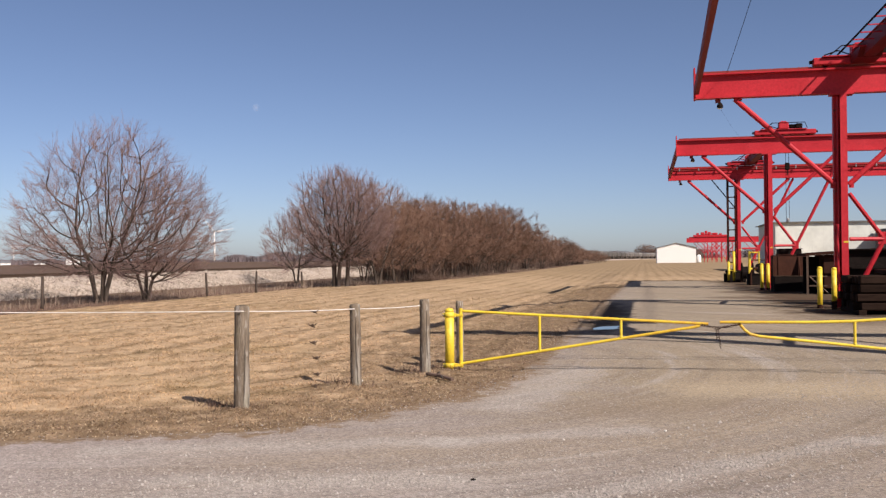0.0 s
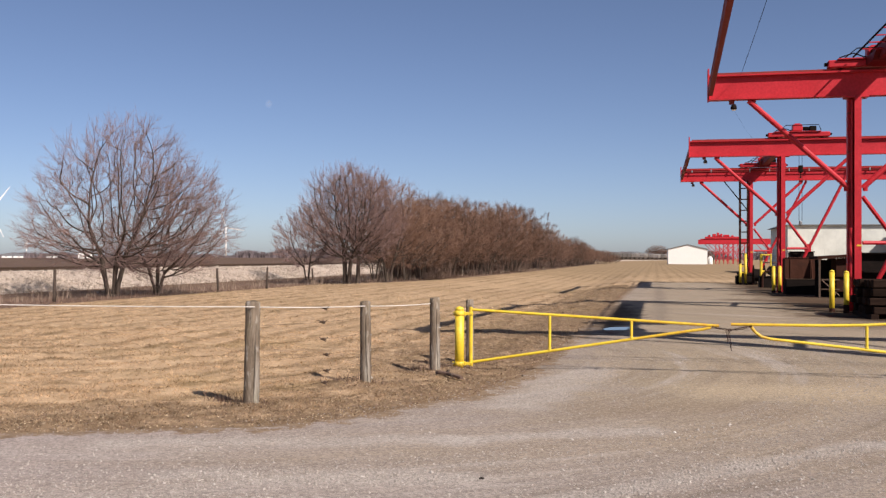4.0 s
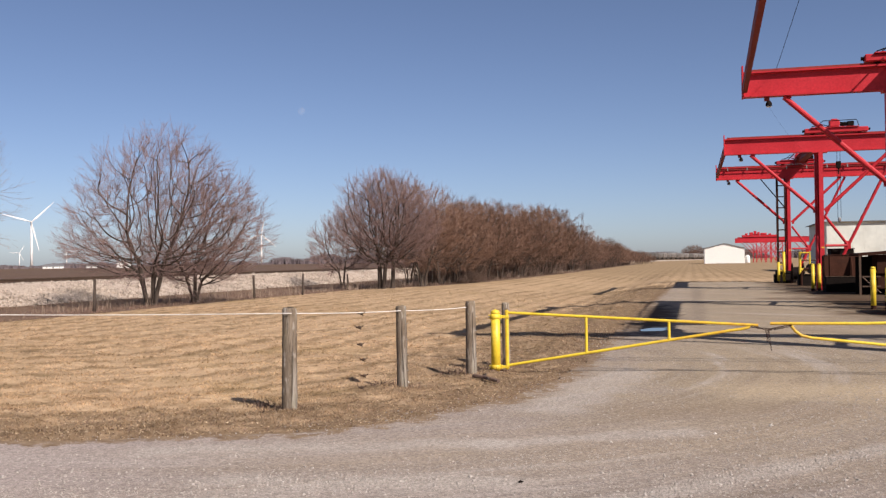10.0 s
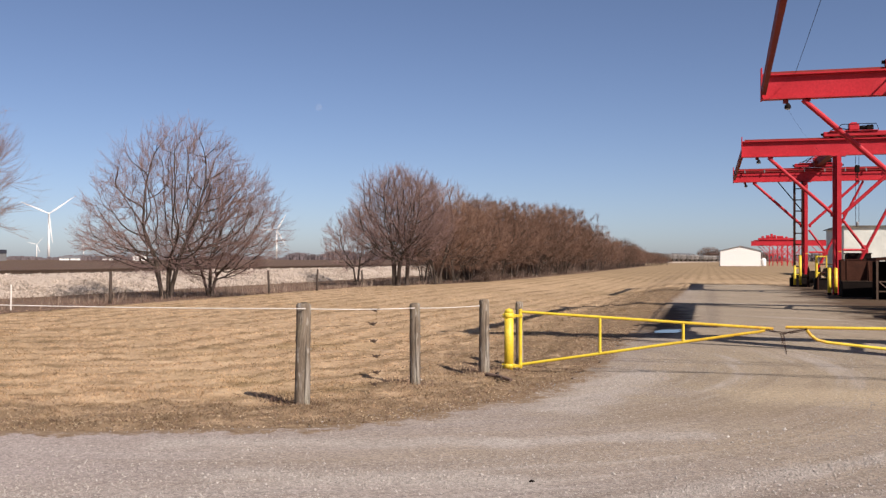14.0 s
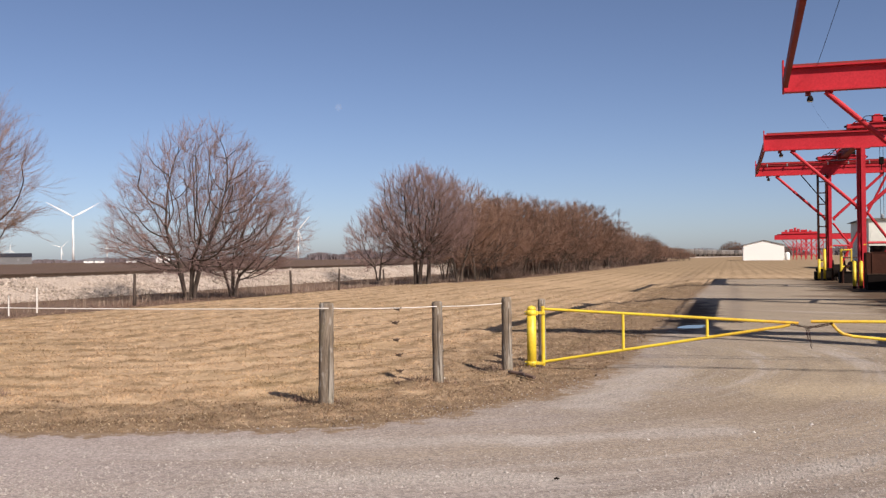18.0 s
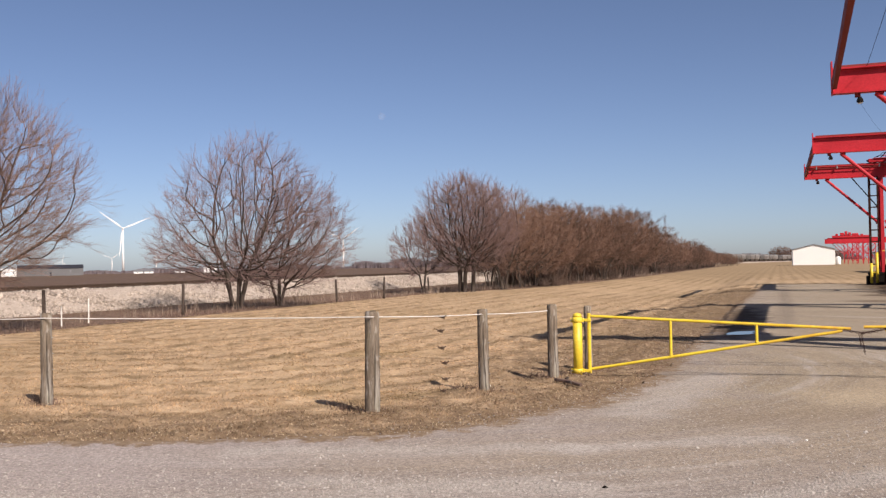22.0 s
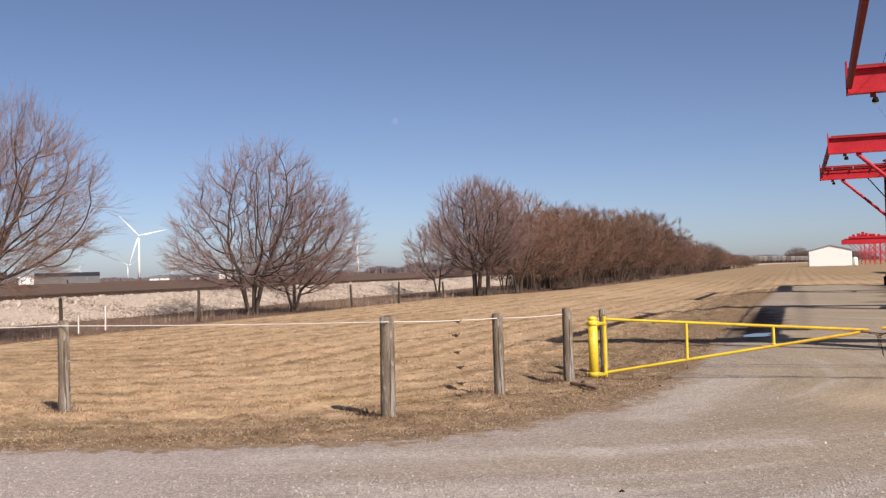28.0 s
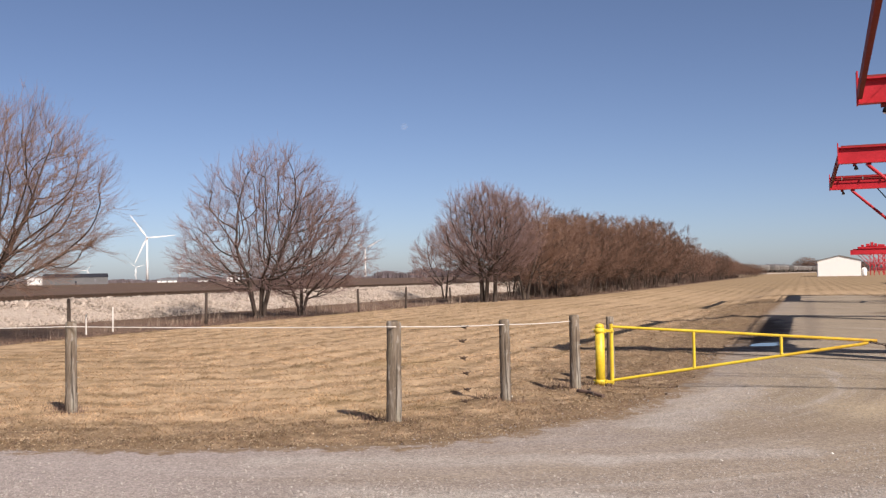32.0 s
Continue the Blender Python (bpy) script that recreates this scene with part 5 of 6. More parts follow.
def build_scraps():
    """Single stones, a clod and a broken stick on the verge and the gravel."""
    for x, y, r, mat, label in ((-1.26, 7.02, 0.024, M_BLACK, "dark clod lying on the gravel"), (-3.73, 12.43, 0.03, M_ROPE, "white limestone lump beside a fence post"),
                                (-4.19, 9.89, 0.022, M_ROPE, "white limestone chip by the corner post"), (-4.75, 9.08, 0.014, M_ROPE, "pale limestone lump on the verge"), (0.18, 9.29, 0.018, M_ROPE, "white limestone chip on the gravel")):
        me = stones("loose_stone", np.array([0.0]), np.array([0.0]), np.array([r * 0.5]), np.array([r]), mat, int(1000 * r), 0.8)
        thing("loose_stone", label, "stone", pose(x, y, 0.0), mesh=me)
    s = thing("stick", "broken dark stick at the foot of a fence post", "stick", pose(-2.75, 12.78, 0.03, 0, 0, -46))
    part("stem", Build().pipe([(-0.33, 0.02, 0.02), (-0.2, -0.02, 0.035), (-0.05, 0.02, 0.03), (0.12, -0.015, 0.035), (0.32, 0.01, 0.015)], 0.026, 7), M_BRUSH, s)
    part("side_twig", Build().pipe([(-0.05, 0.02, 0.03), (-0.14, 0.10, 0.06), (-0.26, 0.13, 0.03)], 0.014, 5), M_BARK, s)
    part("side_twig", Build().pipe([(0.12, -0.015, 0.035), (0.2, -0.09, 0.06), (0.3, -0.12, 0.03)], 0.011, 5), M_BARK, s)


def build_tufts():
    rng = np.random.default_rng(71)
    spots = [(-8.65, 9.66), (-4.34, 9.87), (-3.64, 11.87), (-3.08, 13.4), (-2.8, 14.62), (-4.75, 10.2), (-3.95, 12.15), (-3.4, 13.75), (-9.0, 9.95), (-2.87, 14.0)]
    x = np.concatenate([rng.normal(px, 0.14, 130) for px, _ in spots])
    y = np.concatenate([rng.normal(py, 0.10, 130) for _, py in spots])
    me = blades("tufts", x, y, rng.uniform(0.04, 0.13, len(x)), np.full(len(x), 0.008), M_WEED, 0.9, 0.0, 72)
    tagged(new("tufts", me), "taller dry grass tufts round the fence posts", "grass", kind="stuff")


# ---- gate ----
GATE_Y, GATE_K, GATE_DROP = 14.0, 0.9894, 0.025


def gate_leaf(name, label, x_hinge, top, low, braces):
    """A tapered pipe leaf: hinge stile, top rail, lower rail that turns up at the chained end, and braces."""
    g = thing(name, label, "gate", None, "leaves of the double gate")
    x_hinge, braces = x_hinge * GATE_K, [x * GATE_K for x in braces]
    top, low = [(x * GATE_K, z - GATE_DROP) for x, z in top], [(x * GATE_K, z - GATE_DROP) for x, z in low]

    def at(line, x):
        line = sorted(line)
        return float(np.interp(x, [p[0] for p in line], [p[1] for p in line]))
    r = 0.021
    part("stile", Build().tube((x_hinge, GATE_Y, 0.04), (x_hinge, GATE_Y, 0.915), 0.027, n=12), M_GATE, g, smooth=True)
    part("top_rail", Build().pipe([(x, GATE_Y, z) for x, z in top], r, 12), M_GATE, g, smooth=True)
    part("bottom_rail", Build().pipe([(x, GATE_Y, z) for x, z in low], r, 12), M_GATE, g, smooth=True)
    for x in braces:
        part("brace", Build().tube((x, GATE_Y, at(low, x)), (x, GATE_Y, at(top, x)), 0.021, n=10), M_GATE, g, smooth=True)
        part("weld_collar", Build().lathe([(0.024, at(low, x) + 0.018), (0.027, at(low, x) + 0.026), (0.022, at(low, x) + 0.036)], 10, x, GATE_Y), M_GATE, g)
    return g


def bollard(name, label, x, y, h, r, cat="bollard", group="", mat=None):
    ob = thing(name, label, cat, pose(x, y, 0), group)
    part("shaft", Build().lathe([(r, -0.05), (r, h - r * 0.9)], 18), mat or M_YELLOW, ob, smooth=True)
    part("cap", Build().lathe([(r, h - r * 0.9), (r * 0.93, h - r * 0.5), (r * 0.7, h - r * 0.18), (r * 0.3, h - 0.01), (0.01, h)], 18), mat or M_YELLOW, ob, smooth=True)
    return ob


def build_gate():
    gate_leaf("gate_leaf", "yellow steel pipe gate leaf tapering to its chained end", -2.70, [(-2.70, 0.90), (0.88, 0.725)],
              [(-2.70, 0.12), (0.45, 0.642), (0.66, 0.674), (0.77, 0.70)], (-1.52, -0.34))
    gate_leaf("gate_leaf", "yellow steel pipe gate leaf with a bent lower rail", 4.62, [(4.62, 0.885), (3.24, 0.80), (2.84, 0.772), (2.30, 0.755), (1.04, 0.750)],
              [(4.62, 0.256), (3.23, 0.395), (2.30, 0.488), (1.583, 0.554), (1.454, 0.585), (1.378, 0.64), (1.325, 0.704), (1.31, 0.74)], (2.835, 3.85))
    for x, s in ((-2.87, 1), (4.80, -1)):
        b = bollard("gate_bollard", "fat yellow steel pipe post carrying the gate", x * GATE_K, GATE_Y - 0.02, 0.925, 0.070, "gate post", "gate posts")
        for z in (0.075, 0.815):
            part("clamp", Build().lathe([(0.073, z - 0.03), (0.079, z - 0.026), (0.079, z + 0.026), (0.073, z + 0.03)], 18), M_YELLOW, b, "yellow bolted clamp", True)
            part("hinge_arm", Build().box(0.07 * s if s > 0 else -0.20, 0.20 if s > 0 else -0.07, -0.02, 0.04, z - 0.02, z + 0.02, 0.004), M_YELLOW, b)
            for bx in (-0.098, 0.07):
                part("lug", Build().box(bx, bx + 0.028, -0.03, 0.03, z - 0.028, z + 0.028, 0.004), M_YELLOW, b)
            part("bolt", Build().tube((-0.085, -0.05, z), (-0.085, 0.05, z), 0.011, n=6), M_GALV, b)
    # chain between the leaves and its hanging tail
    ch = thing("chain", "rusty chain tying the gate leaves together", "chain")
    pts = sag_line((0.78, GATE_Y - 0.03, 0.69), (1.31, GATE_Y - 0.03, 0.71), 0.05, 14)
    slack = sag_line((0.99, GATE_Y - 0.035, 0.63), (1.31, GATE_Y - 0.035, 0.705), -0.012, 9)
    tail = [(1.0 + 0.004 * i, GATE_Y - 0.03, 0.635 - 0.031 * i) for i in range(10)]
    k = 0
    for line in (pts, slack, [Vector(p) for p in tail], [Vector((p[0] - 0.03, p[1], p[2])) for p in tail[:6]]):
        for a, b in zip(line, line[1:]):
            d = (b - a).normalized()
            side = Vector((0, 1, 0)) if k % 2 else d.cross(Vector((0, 1, 0))).normalized()
            link = Build().pipe([a - side * 0.009, b - side * 0.009, b + side * 0.009, a + side * 0.009, a - side * 0.009], 0.0045, 5)
            part("link", link, M_RUST, ch)
            k += 1


# ---- cranes ----
GZ0, GZ1 = 6.63, 7.42
LEG_X = 6.0


def runway(y, label, with_ladder=False, tip=1.65):
    """One raised runway: girder on a braced leg, with outreach to the west."""
    c = thing("crane_runway", label, "crane runway", pose(0, y, 0), "crane runways")
    part("girder", Build().beam_x(tip, 21.5, 0, GZ0, GZ1, 0.32, 0.05, 0.03), M_RED, c, "bright red rolled steel girder")
    part("crane_rail", Build().box(1.75, 21.4, -0.035, 0.035, GZ1, GZ1 + 0.08), M_MAROON, c)
    part("end_plate", Build().box(tip - 0.05, tip - 0.002, -0.17, 0.17, GZ0 - 0.02, GZ1 + 0.20, 0.005), M_RED, c)
    for x in (LEG_X, 19.5):
        leg = Build().prism_z(0, GZ0, [(x - 0.08, -0.24), (x + 0.12, -0.24), (x + 0.12, -0.205), (x + 0.035, -0.205), (x + 0.035, 0.205), (x + 0.12, 0.205), (x + 0.12, 0.24),
                                       (x - 0.08, 0.24), (x - 0.08, 0.205), (x + 0.005, 0.205), (x + 0.005, -0.205), (x - 0.08, -0.205)])
        lg = part("leg", leg, M_RED, c)
        part("base_plate", Build().box(x - 0.32, x + 0.32, -0.32, 0.32, 0, 0.04, 0.004), M_RUST, lg)
        part("cap_plate", Build().box(x - 0.34, x + 0.34, -0.22, 0.22, GZ0 - 0.05, GZ0 - 0.002, 0.004), M_RED, lg)
        part("marker_band", Build().box(x - 0.02, x + 0.122, -0.246, -0.24, 2.03, 2.08), M_YELLOW, lg, "narrow yellow paint band")
        for s in (-1, 1):
            part("knee_brace", Build().tube((x + s * 0.2, 0, 3.82), (x + s * 3.15, 0, GZ0 - 0.03), 0.085, n=10), M_RED, lg)
            part("gusset", Build().box(x + s * 3.05 - 0.12, x + s * 3.05 + 0.12, -0.02, 0.02, GZ0 - 0.08, GZ0 - 0.005), M_RED, lg)
            part("knee_plate", Build().box(min(x + s * 0.2, x + s * 0.34), max(x + s * 0.2, x + s * 0.34), -0.02, 0.02, 3.72, 3.95), M_RED, lg)
        part("raking_strut", Build().tube((x + 0.28, 0.3, 0.15), (x + 3.4, 0.06, GZ0 - 0.03), 0.075, n=10), M_RED, lg)
        part("tie_strut", Build().tube((x + 0.2, 0.0, 2.14), (x + 1.22, 0.2, 2.14), 0.06, n=8), M_RED, lg)
        part("short_brace", Build().tube((x + 0.2, 0.0, 3.55), (x + 1.2, 0.2, 2.18), 0.065, n=8), M_RED, lg)
        part("gusset", Build().box(x + 1.05, x + 1.35, 0.17, 0.22, 1.98, 2.36), M_RED, lg)
        part("service_column", Build().box(x - 0.23, x - 0.085, 0.02, 0.24, 0, GZ0 - 0.055, 0.01), M_RED, lg)
        for z in (0.9, 2.3, 3.6, 4.9, 6.1):
            part("clip", Build().box(x - 0.235, x - 0.09, 0.0, 0.018, z, z + 0.05), M_MAROON, lg)
        wave = [(x - 0.17 + 0.022 * math.sin(1.7 * i + x) + 0.03 * i / 11, -0.13 - 0.02 * math.cos(1.9 * i), 2.6 - 0.2 * i) for i in range(12)]
        part("cable_sleeve", Build().pipe(wave, 0.058, 8), M_RED, lg, "red flexible cable sleeve", True)
        part("conduit", Build().pipe([(x - 0.13, -0.12, 0.3), (x - 0.17, -0.14, 1.4), (x - 0.12, -0.12, 2.4), (x - 0.14, -0.12, 4.3), (x - 0.12, -0.12, GZ0 - 0.1)], 0.032, 8), M_RED, lg, "dark red cable conduit")
    # floodlight under the tip
    lamp = Build().box(2.26, 2.42, -0.05, 0.05, GZ0 - 0.13, GZ0 - 0.001, 0.005)
    fl = part("floodlight_bracket", lamp, M_MAROON, c)
    part("floodlight", Build().lathe([(0.04, GZ0 - 0.30), (0.10, GZ0 - 0.28), (0.09, GZ0 - 0.20), (0.05, GZ0 - 0.13), (0.03, GZ0 - 0.12)], 12, 2.40, -0.02), M_BLACK, fl, "round dark metal floodlight")
    part("lens", Build().lathe([(0.07, GZ0 - 0.32), (0.09, GZ0 - 0.305), (0.01, GZ0 - 0.30)], 12, 2.40, -0.02), M_LENS, fl)
    if with_ladder:
        bar = part("conductor_bar", Build().box(2.0, 21.0, -0.235, -0.195, GZ1 - 0.16, GZ1 - 0.12), M_MAROON, c, "dark conductor bar along the girder")
        for i in range(16):
            part("hanger", Build().box(2.3 + 1.2 * i, 2.36 + 1.2 * i, -0.25, -0.168, GZ1 - 0.20, GZ1 - 0.02), M_GALV, bar)
        ld = part("ladder_tower", Build().box(5.28, 5.37, -0.5, -0.41, 0, GZ0).box(5.28, 5.36, 0.1, 0.18, 0, GZ0).box(5.72, 5.80, -0.5, -0.42, 0, GZ0), M_RUST, c, "dark ladder tower")
        for i in range(9):
            z = 0.5 + i * 0.7
            part("rung", Build().box(5.30, 5.79, -0.5, -0.46, z, z + 0.07), M_RUST, ld)
        part("stay", Build().tube((4.35, 0, GZ0), (5.75, -0.2, 4.8), 0.035, n=6), M_BLACK, ld)
    return c


def bridge(y0, y1, x, hook_at, label):
    """A travelling bridge on two runways with its end trucks, cable ladder and hoist."""
    c = thing("bridge_crane", label, "bridge crane", pose(x, 0, 0), "bridge cranes")
    g = part("bridge_girder", Build().box(-0.19, 0.19, y0 + 0.2, y1 - 0.2, GZ1 + 0.12, GZ1 + 0.55, 0.02), M_GIRDER, c, "deep red box girder darkened as in shade")
    part("edge_flange", Build().box(-0.22, 0.22, y0 + 0.2, y1 - 0.2, GZ1 + 0.553, GZ1 + 0.58), M_MAROON, g)
    for y, s in ((y0, 1), (y1, -1)):
        t = part("end_truck", Build().box(-1.42, 1.42, y - 0.16, y + 0.16, GZ1 + 0.10, GZ1 + 0.33, 0.03), M_RED, c)
        part("top_plate", Build().box(-1.15, 1.0, y - 0.24, y + 0.24, GZ1 + 0.334, GZ1 + 0.365), M_RED, t)
        part("haunch", Build().prism_x(-0.34, 0.34, [(y - s * 0.17, GZ1 + 0.37), (y + s * 0.20, GZ1 + 0.10), (y + s * 1.1, GZ1 + 0.10), (y + s * 1.6, GZ1 + 0.37)]), M_GIRDER, t)
        for w in (-1.05, 1.05):
            part("wheel", Build().tube((w, y - 0.06, GZ1 + 0.16), (w, y + 0.06, GZ1 + 0.16), 0.12, n=14), M_BLACK, t)
            part("buffer", Build().tube((w * 1.36, y, GZ1 + 0.22), (w * 1.44, y, GZ1 + 0.22), 0.06, n=10), M_BLACK, t)
        part("motor", Build().box(-0.3, 0.16, y - 0.2, y + 0.2, GZ1 + 0.37, GZ1 + 0.70, 0.03), M_RED, t)
        part("motor_cap", Build().box(-0.2, 0.06, y - 0.14, y + 0.14, GZ1 + 0.704, GZ1 + 0.75, 0.01), M_RED, t)
        part("gearbox", Build().box(0.48, 0.80, y - 0.15, y + 0.15, GZ1 + 0.37, GZ1 + 0.62, 0.04), M_BLACK, t)
        part("brake_drum", Build().tube((0.2, y, GZ1 + 0.5), (0.46, y, GZ1 + 0.5), 0.10, n=12), M_BLACK, t)
        part("guard_rail", Build().pipe([(-0.95, y - 0.2, GZ1 + 0.37), (-0.6, y - 0.2, GZ1 + 0.66), (0.9, y - 0.2, GZ1 + 0.66), (1.0, y - 0.2, GZ1 + 0.37)], 0.018, 6), M_BLACK, t)
        part("hose", Build().pipe([(-1.1, y - 0.1, GZ1 + 0.40), (-0.7, y - 0.15, GZ1 + 0.52), (-0.4, y, GZ1 + 0.44), (-0.3, y, GZ1 + 0.42)], 0.02, 5), M_BLACK, t)
    w = part("cable_ladder", Build().box(-0.748, -0.712, y0 + 0.3, y1 - 0.3, GZ1 + 0.345, GZ1 + 0.385), M_BLACK, c, "dark cable ladder beside the girder")
    for i in range(int((y1 - y0 - 1) / 0.9)):
        y = y0 + 0.6 + i * 0.9
        part("rung", Build().box(-0.73, -0.19, y, y + 0.04, GZ1 + 0.315, GZ1 + 0.345), M_RED, w)
    tr = part("trolley", Build().box(-0.4, 1.3, hook_at - 0.35, hook_at + 0.35, GZ1 + 0.586, GZ1 + 0.80, 0.03), M_GIRDER, c)
    part("drum", Build().tube((-0.3, hook_at, GZ1 + 1.0), (1.0, hook_at, GZ1 + 1.0), 0.18, n=14), M_BLACK, tr)
    for sx in (0.92, 1.08):
        part("hoist_rope", Build().tube((sx, hook_at, 3.7), (sx, hook_at, GZ1 + 0.6), 0.012, n=5), M_BLACK, tr)
    part("hook_block", Build().box(0.88, 1.12, hook_at - 0.08, hook_at + 0.08, 6.35, 6.75, 0.03).tube((1.0, hook_at, 6.05), (1.0, hook_at, 6.35), 0.035, n=8), M_BLACK, tr, "black hook block")
    part("weight", Build().lathe([(0.05, 3.45), (0.09, 3.5), (0.09, 3.65), (0.04, 3.72)], 10, 1.0, hook_at), M_GALV, tr)
    return c


CRANE_Y = (15.75, 31.5, 49.0, 64.75)


def build_cranes():
    for i, y in enumerate(CRANE_Y):
        runway(y, "bright red steel crane runway on braced legs", i == 3, 1.65 if i else 1.33)
    for y0, y1 in (CRANE_Y[:2], CRANE_Y[2:]):
        t = thing("tie_beam", "dark maroon steel tie beam joining girder tips", "tie beam", None, "tie beams")
        x0, x1, z0, z1, w = (1.30 if y0 < 20 else 1.60), 1.62, 6.76, 7.09, 0.13
        b = Build()
        sec = [(0, z0), (w, z0), (w, z0 + 0.03), (0.035, z0 + 0.03), (0.035, z1 - 0.03), (w, z1 - 0.03), (w, z1), (0, z1)]
        n = len(sec)
        b.add([(x0 + p, y0 + 0.18, z) for p, z in sec] + [(x1 + p, y1 - 0.18, z) for p, z in sec],
              [(k, (k + 1) % n, n + (k + 1) % n, n + k) for k in range(n)] + [tuple(range(n - 1, -1, -1)), tuple(range(n, 2 * n))])
        part("channel", b, M_MAROON, t)
    bridge(CRANE_Y[0], CRANE_Y[1], 6.6, 18.5, "red travelling bridge crane spanning two runways")
    bridge(CRANE_Y[2], CRANE_Y[3], 6.75, 55.5, "red travelling bridge crane with a black hoist hook")
    w = thing("crane_cable", "thin dark taut cable between runway girders", "cable")
    part("cable", Build().pipe(sag_line((2.25, 15.75, GZ1 + 0.02), (2.62, 31.5, GZ1 + 0.02), 0.05), 0.007, 5), M_BLACK, w)
    w = thing("crane_cable", "thin dark slack cable between cranes", "cable")
    part("cable", Build().pipe(sag_line((2.4, 31.5, GZ0 - 0.3), (6.0, 49.0, 6.4), 0.4), 0.002, 5), M_BLACK, w)
    for dy in (0, 0.35):
        w = thing("overhead_cable", "dark overhead cable high above the gate", "cable")
        part("cable", Build().pipe(sag_line((-70, 9.0 + dy, 9.5), (70, 9.0 + dy + 1.5, 9.5), 1.5, 30), 0.02, 5), M_BLACK, w)


# ---- yard clutter ----
def build_yard():
    for x, y, h in ((5.33, 31.6, 1.31), (5.62, 30.9, 1.29), (5.52, 48.3, 1.30), (5.81, 48.3, 1.30), (5.21, 63.0, 1.32), (5.53, 63.0, 1.96)):
        bo = bollard("bollard", "yellow steel guard bollard beside a crane leg", x, y, h, 0.08, "bollard", "crane bollards")
        # Rusty foot band; the taller one also paints the shade at that bollard's bottom.
        part("rusty_foot", Build().lathe([(0.084, -0.04), (0.084, 0.12 if x != 5.62 else 0.26)], 18), M_RUST, bo, "rusty foot darkened as in shade")
    # yellow guard frame on the drive cabinet
    g = thing("guard_rail", "yellow tubular guard frame on a black drive cabinet", "guard rail", pose(5.85, 57.0, 0))
    for x, r in ((0, 0.075), (0.52, 0.045)):
        part("upright", Build().tube((x, 0, 0.65), (x, 0, 1.9), r, n=10), M_YELLOW, g)
    for z, r in ((0.90, 0.07), (1.42, 0.035), (1.84, 0.04)):
        part("bar", Build().tube((-0.02, 0, z), (0.56 if z < 1 or z > 1.5 else 1.3, 0, z), r, n=8), M_YELLOW if z != 1.42 else M_RAIL, g)
    rail = thing("guard_rail", "yellow cross bars between two guard bollards", "guard rail", pose(5.21, 63.0, 0))
    for z in (0.75, 1.15):
        part("bar", Build().tube((0.06, 0, z), (0.28, 0, z), 0.03, n=8), M_YELLOW, rail)
    k = thing("drive_cabinet", "black steel drive cabinet under a yellow guard", "steel cabinet", pose(5.75, 56.6, 0))
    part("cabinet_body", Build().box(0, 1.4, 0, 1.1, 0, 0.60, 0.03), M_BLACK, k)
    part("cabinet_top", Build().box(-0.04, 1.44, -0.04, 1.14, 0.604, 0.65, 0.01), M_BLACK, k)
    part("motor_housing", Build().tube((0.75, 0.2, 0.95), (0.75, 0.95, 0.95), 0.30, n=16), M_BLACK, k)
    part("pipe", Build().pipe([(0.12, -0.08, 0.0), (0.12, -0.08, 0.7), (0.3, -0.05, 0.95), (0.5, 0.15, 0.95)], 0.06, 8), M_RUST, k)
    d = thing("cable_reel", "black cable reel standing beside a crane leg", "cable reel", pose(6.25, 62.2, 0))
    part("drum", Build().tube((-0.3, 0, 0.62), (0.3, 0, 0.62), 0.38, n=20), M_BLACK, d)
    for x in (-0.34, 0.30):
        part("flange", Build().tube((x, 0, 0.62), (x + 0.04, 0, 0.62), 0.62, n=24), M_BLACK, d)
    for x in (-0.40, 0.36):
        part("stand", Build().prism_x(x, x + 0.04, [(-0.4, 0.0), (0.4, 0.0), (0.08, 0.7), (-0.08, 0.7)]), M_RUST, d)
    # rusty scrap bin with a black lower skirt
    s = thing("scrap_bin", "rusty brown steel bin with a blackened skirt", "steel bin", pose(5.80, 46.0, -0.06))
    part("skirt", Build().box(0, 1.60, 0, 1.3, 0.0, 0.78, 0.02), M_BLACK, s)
    for x0, x1, y0, y1 in ((0, 1.60, 0.42, 0.48), (0, 1.60, 1.22, 1.28), (0.02, 0.08, 0.48, 1.22), (1.52, 1.58, 0.48, 1.22)):
        part("side_plate", Build().box(x0, x1, y0, y1, 0.784, 1.72, 0.008), M_BIN, s)
    part("stiffener", Build().box(0.22, 0.27, 0.385, 0.418, 0.80, 1.70, 0.004), M_BIN, s)
    part("brace_plate", Build().prism_x(1.12, 1.16, [(0.02, 0.785), (0.38, 0.785), (0.38, 1.7)]), M_BIN, s)
    part("rim", Build().box(-0.03, 1.63, 0.39, 0.50, 1.724, 1.76, 0.006), M_BIN, s)
    part("lip", Build().box(-0.02, 1.62, -0.02, 0.05, 0.765, 0.79, 0.006), M_RAIL, s, "worn bare steel lip")
    k = thing("steel_box", "low black steel box behind the rusty bin", "steel box", pose(6.5, 49.6, 0))
    part("box_body", Build().box(0, 1.05, 0, 1.2, 0, 1.95, 0.03), M_BLACK, k)
    part("box_lid", Build().box(-0.03, 1.08, -0.03, 1.23, 1.954, 2.0, 0.01), M_BLACK, k)
    k = thing("cable_drum_base", "dark steel pedestal under the crane ladder", "steel pedestal", pose(5.0, 63.3, 0))
    part("pedestal", Build().box(0, 1.3, 0, 1.0, 0, 0.55, 0.04), M_BLACK, k)
    part("pedestal_top", Build().box(0.1, 1.2, 0.1, 0.9, 0.554, 0.75, 0.04), M_BLACK, k)
    c = thing("container", "long dark rusty steel container with an open frame end", "container", pose(6.62, 42.5, 0))
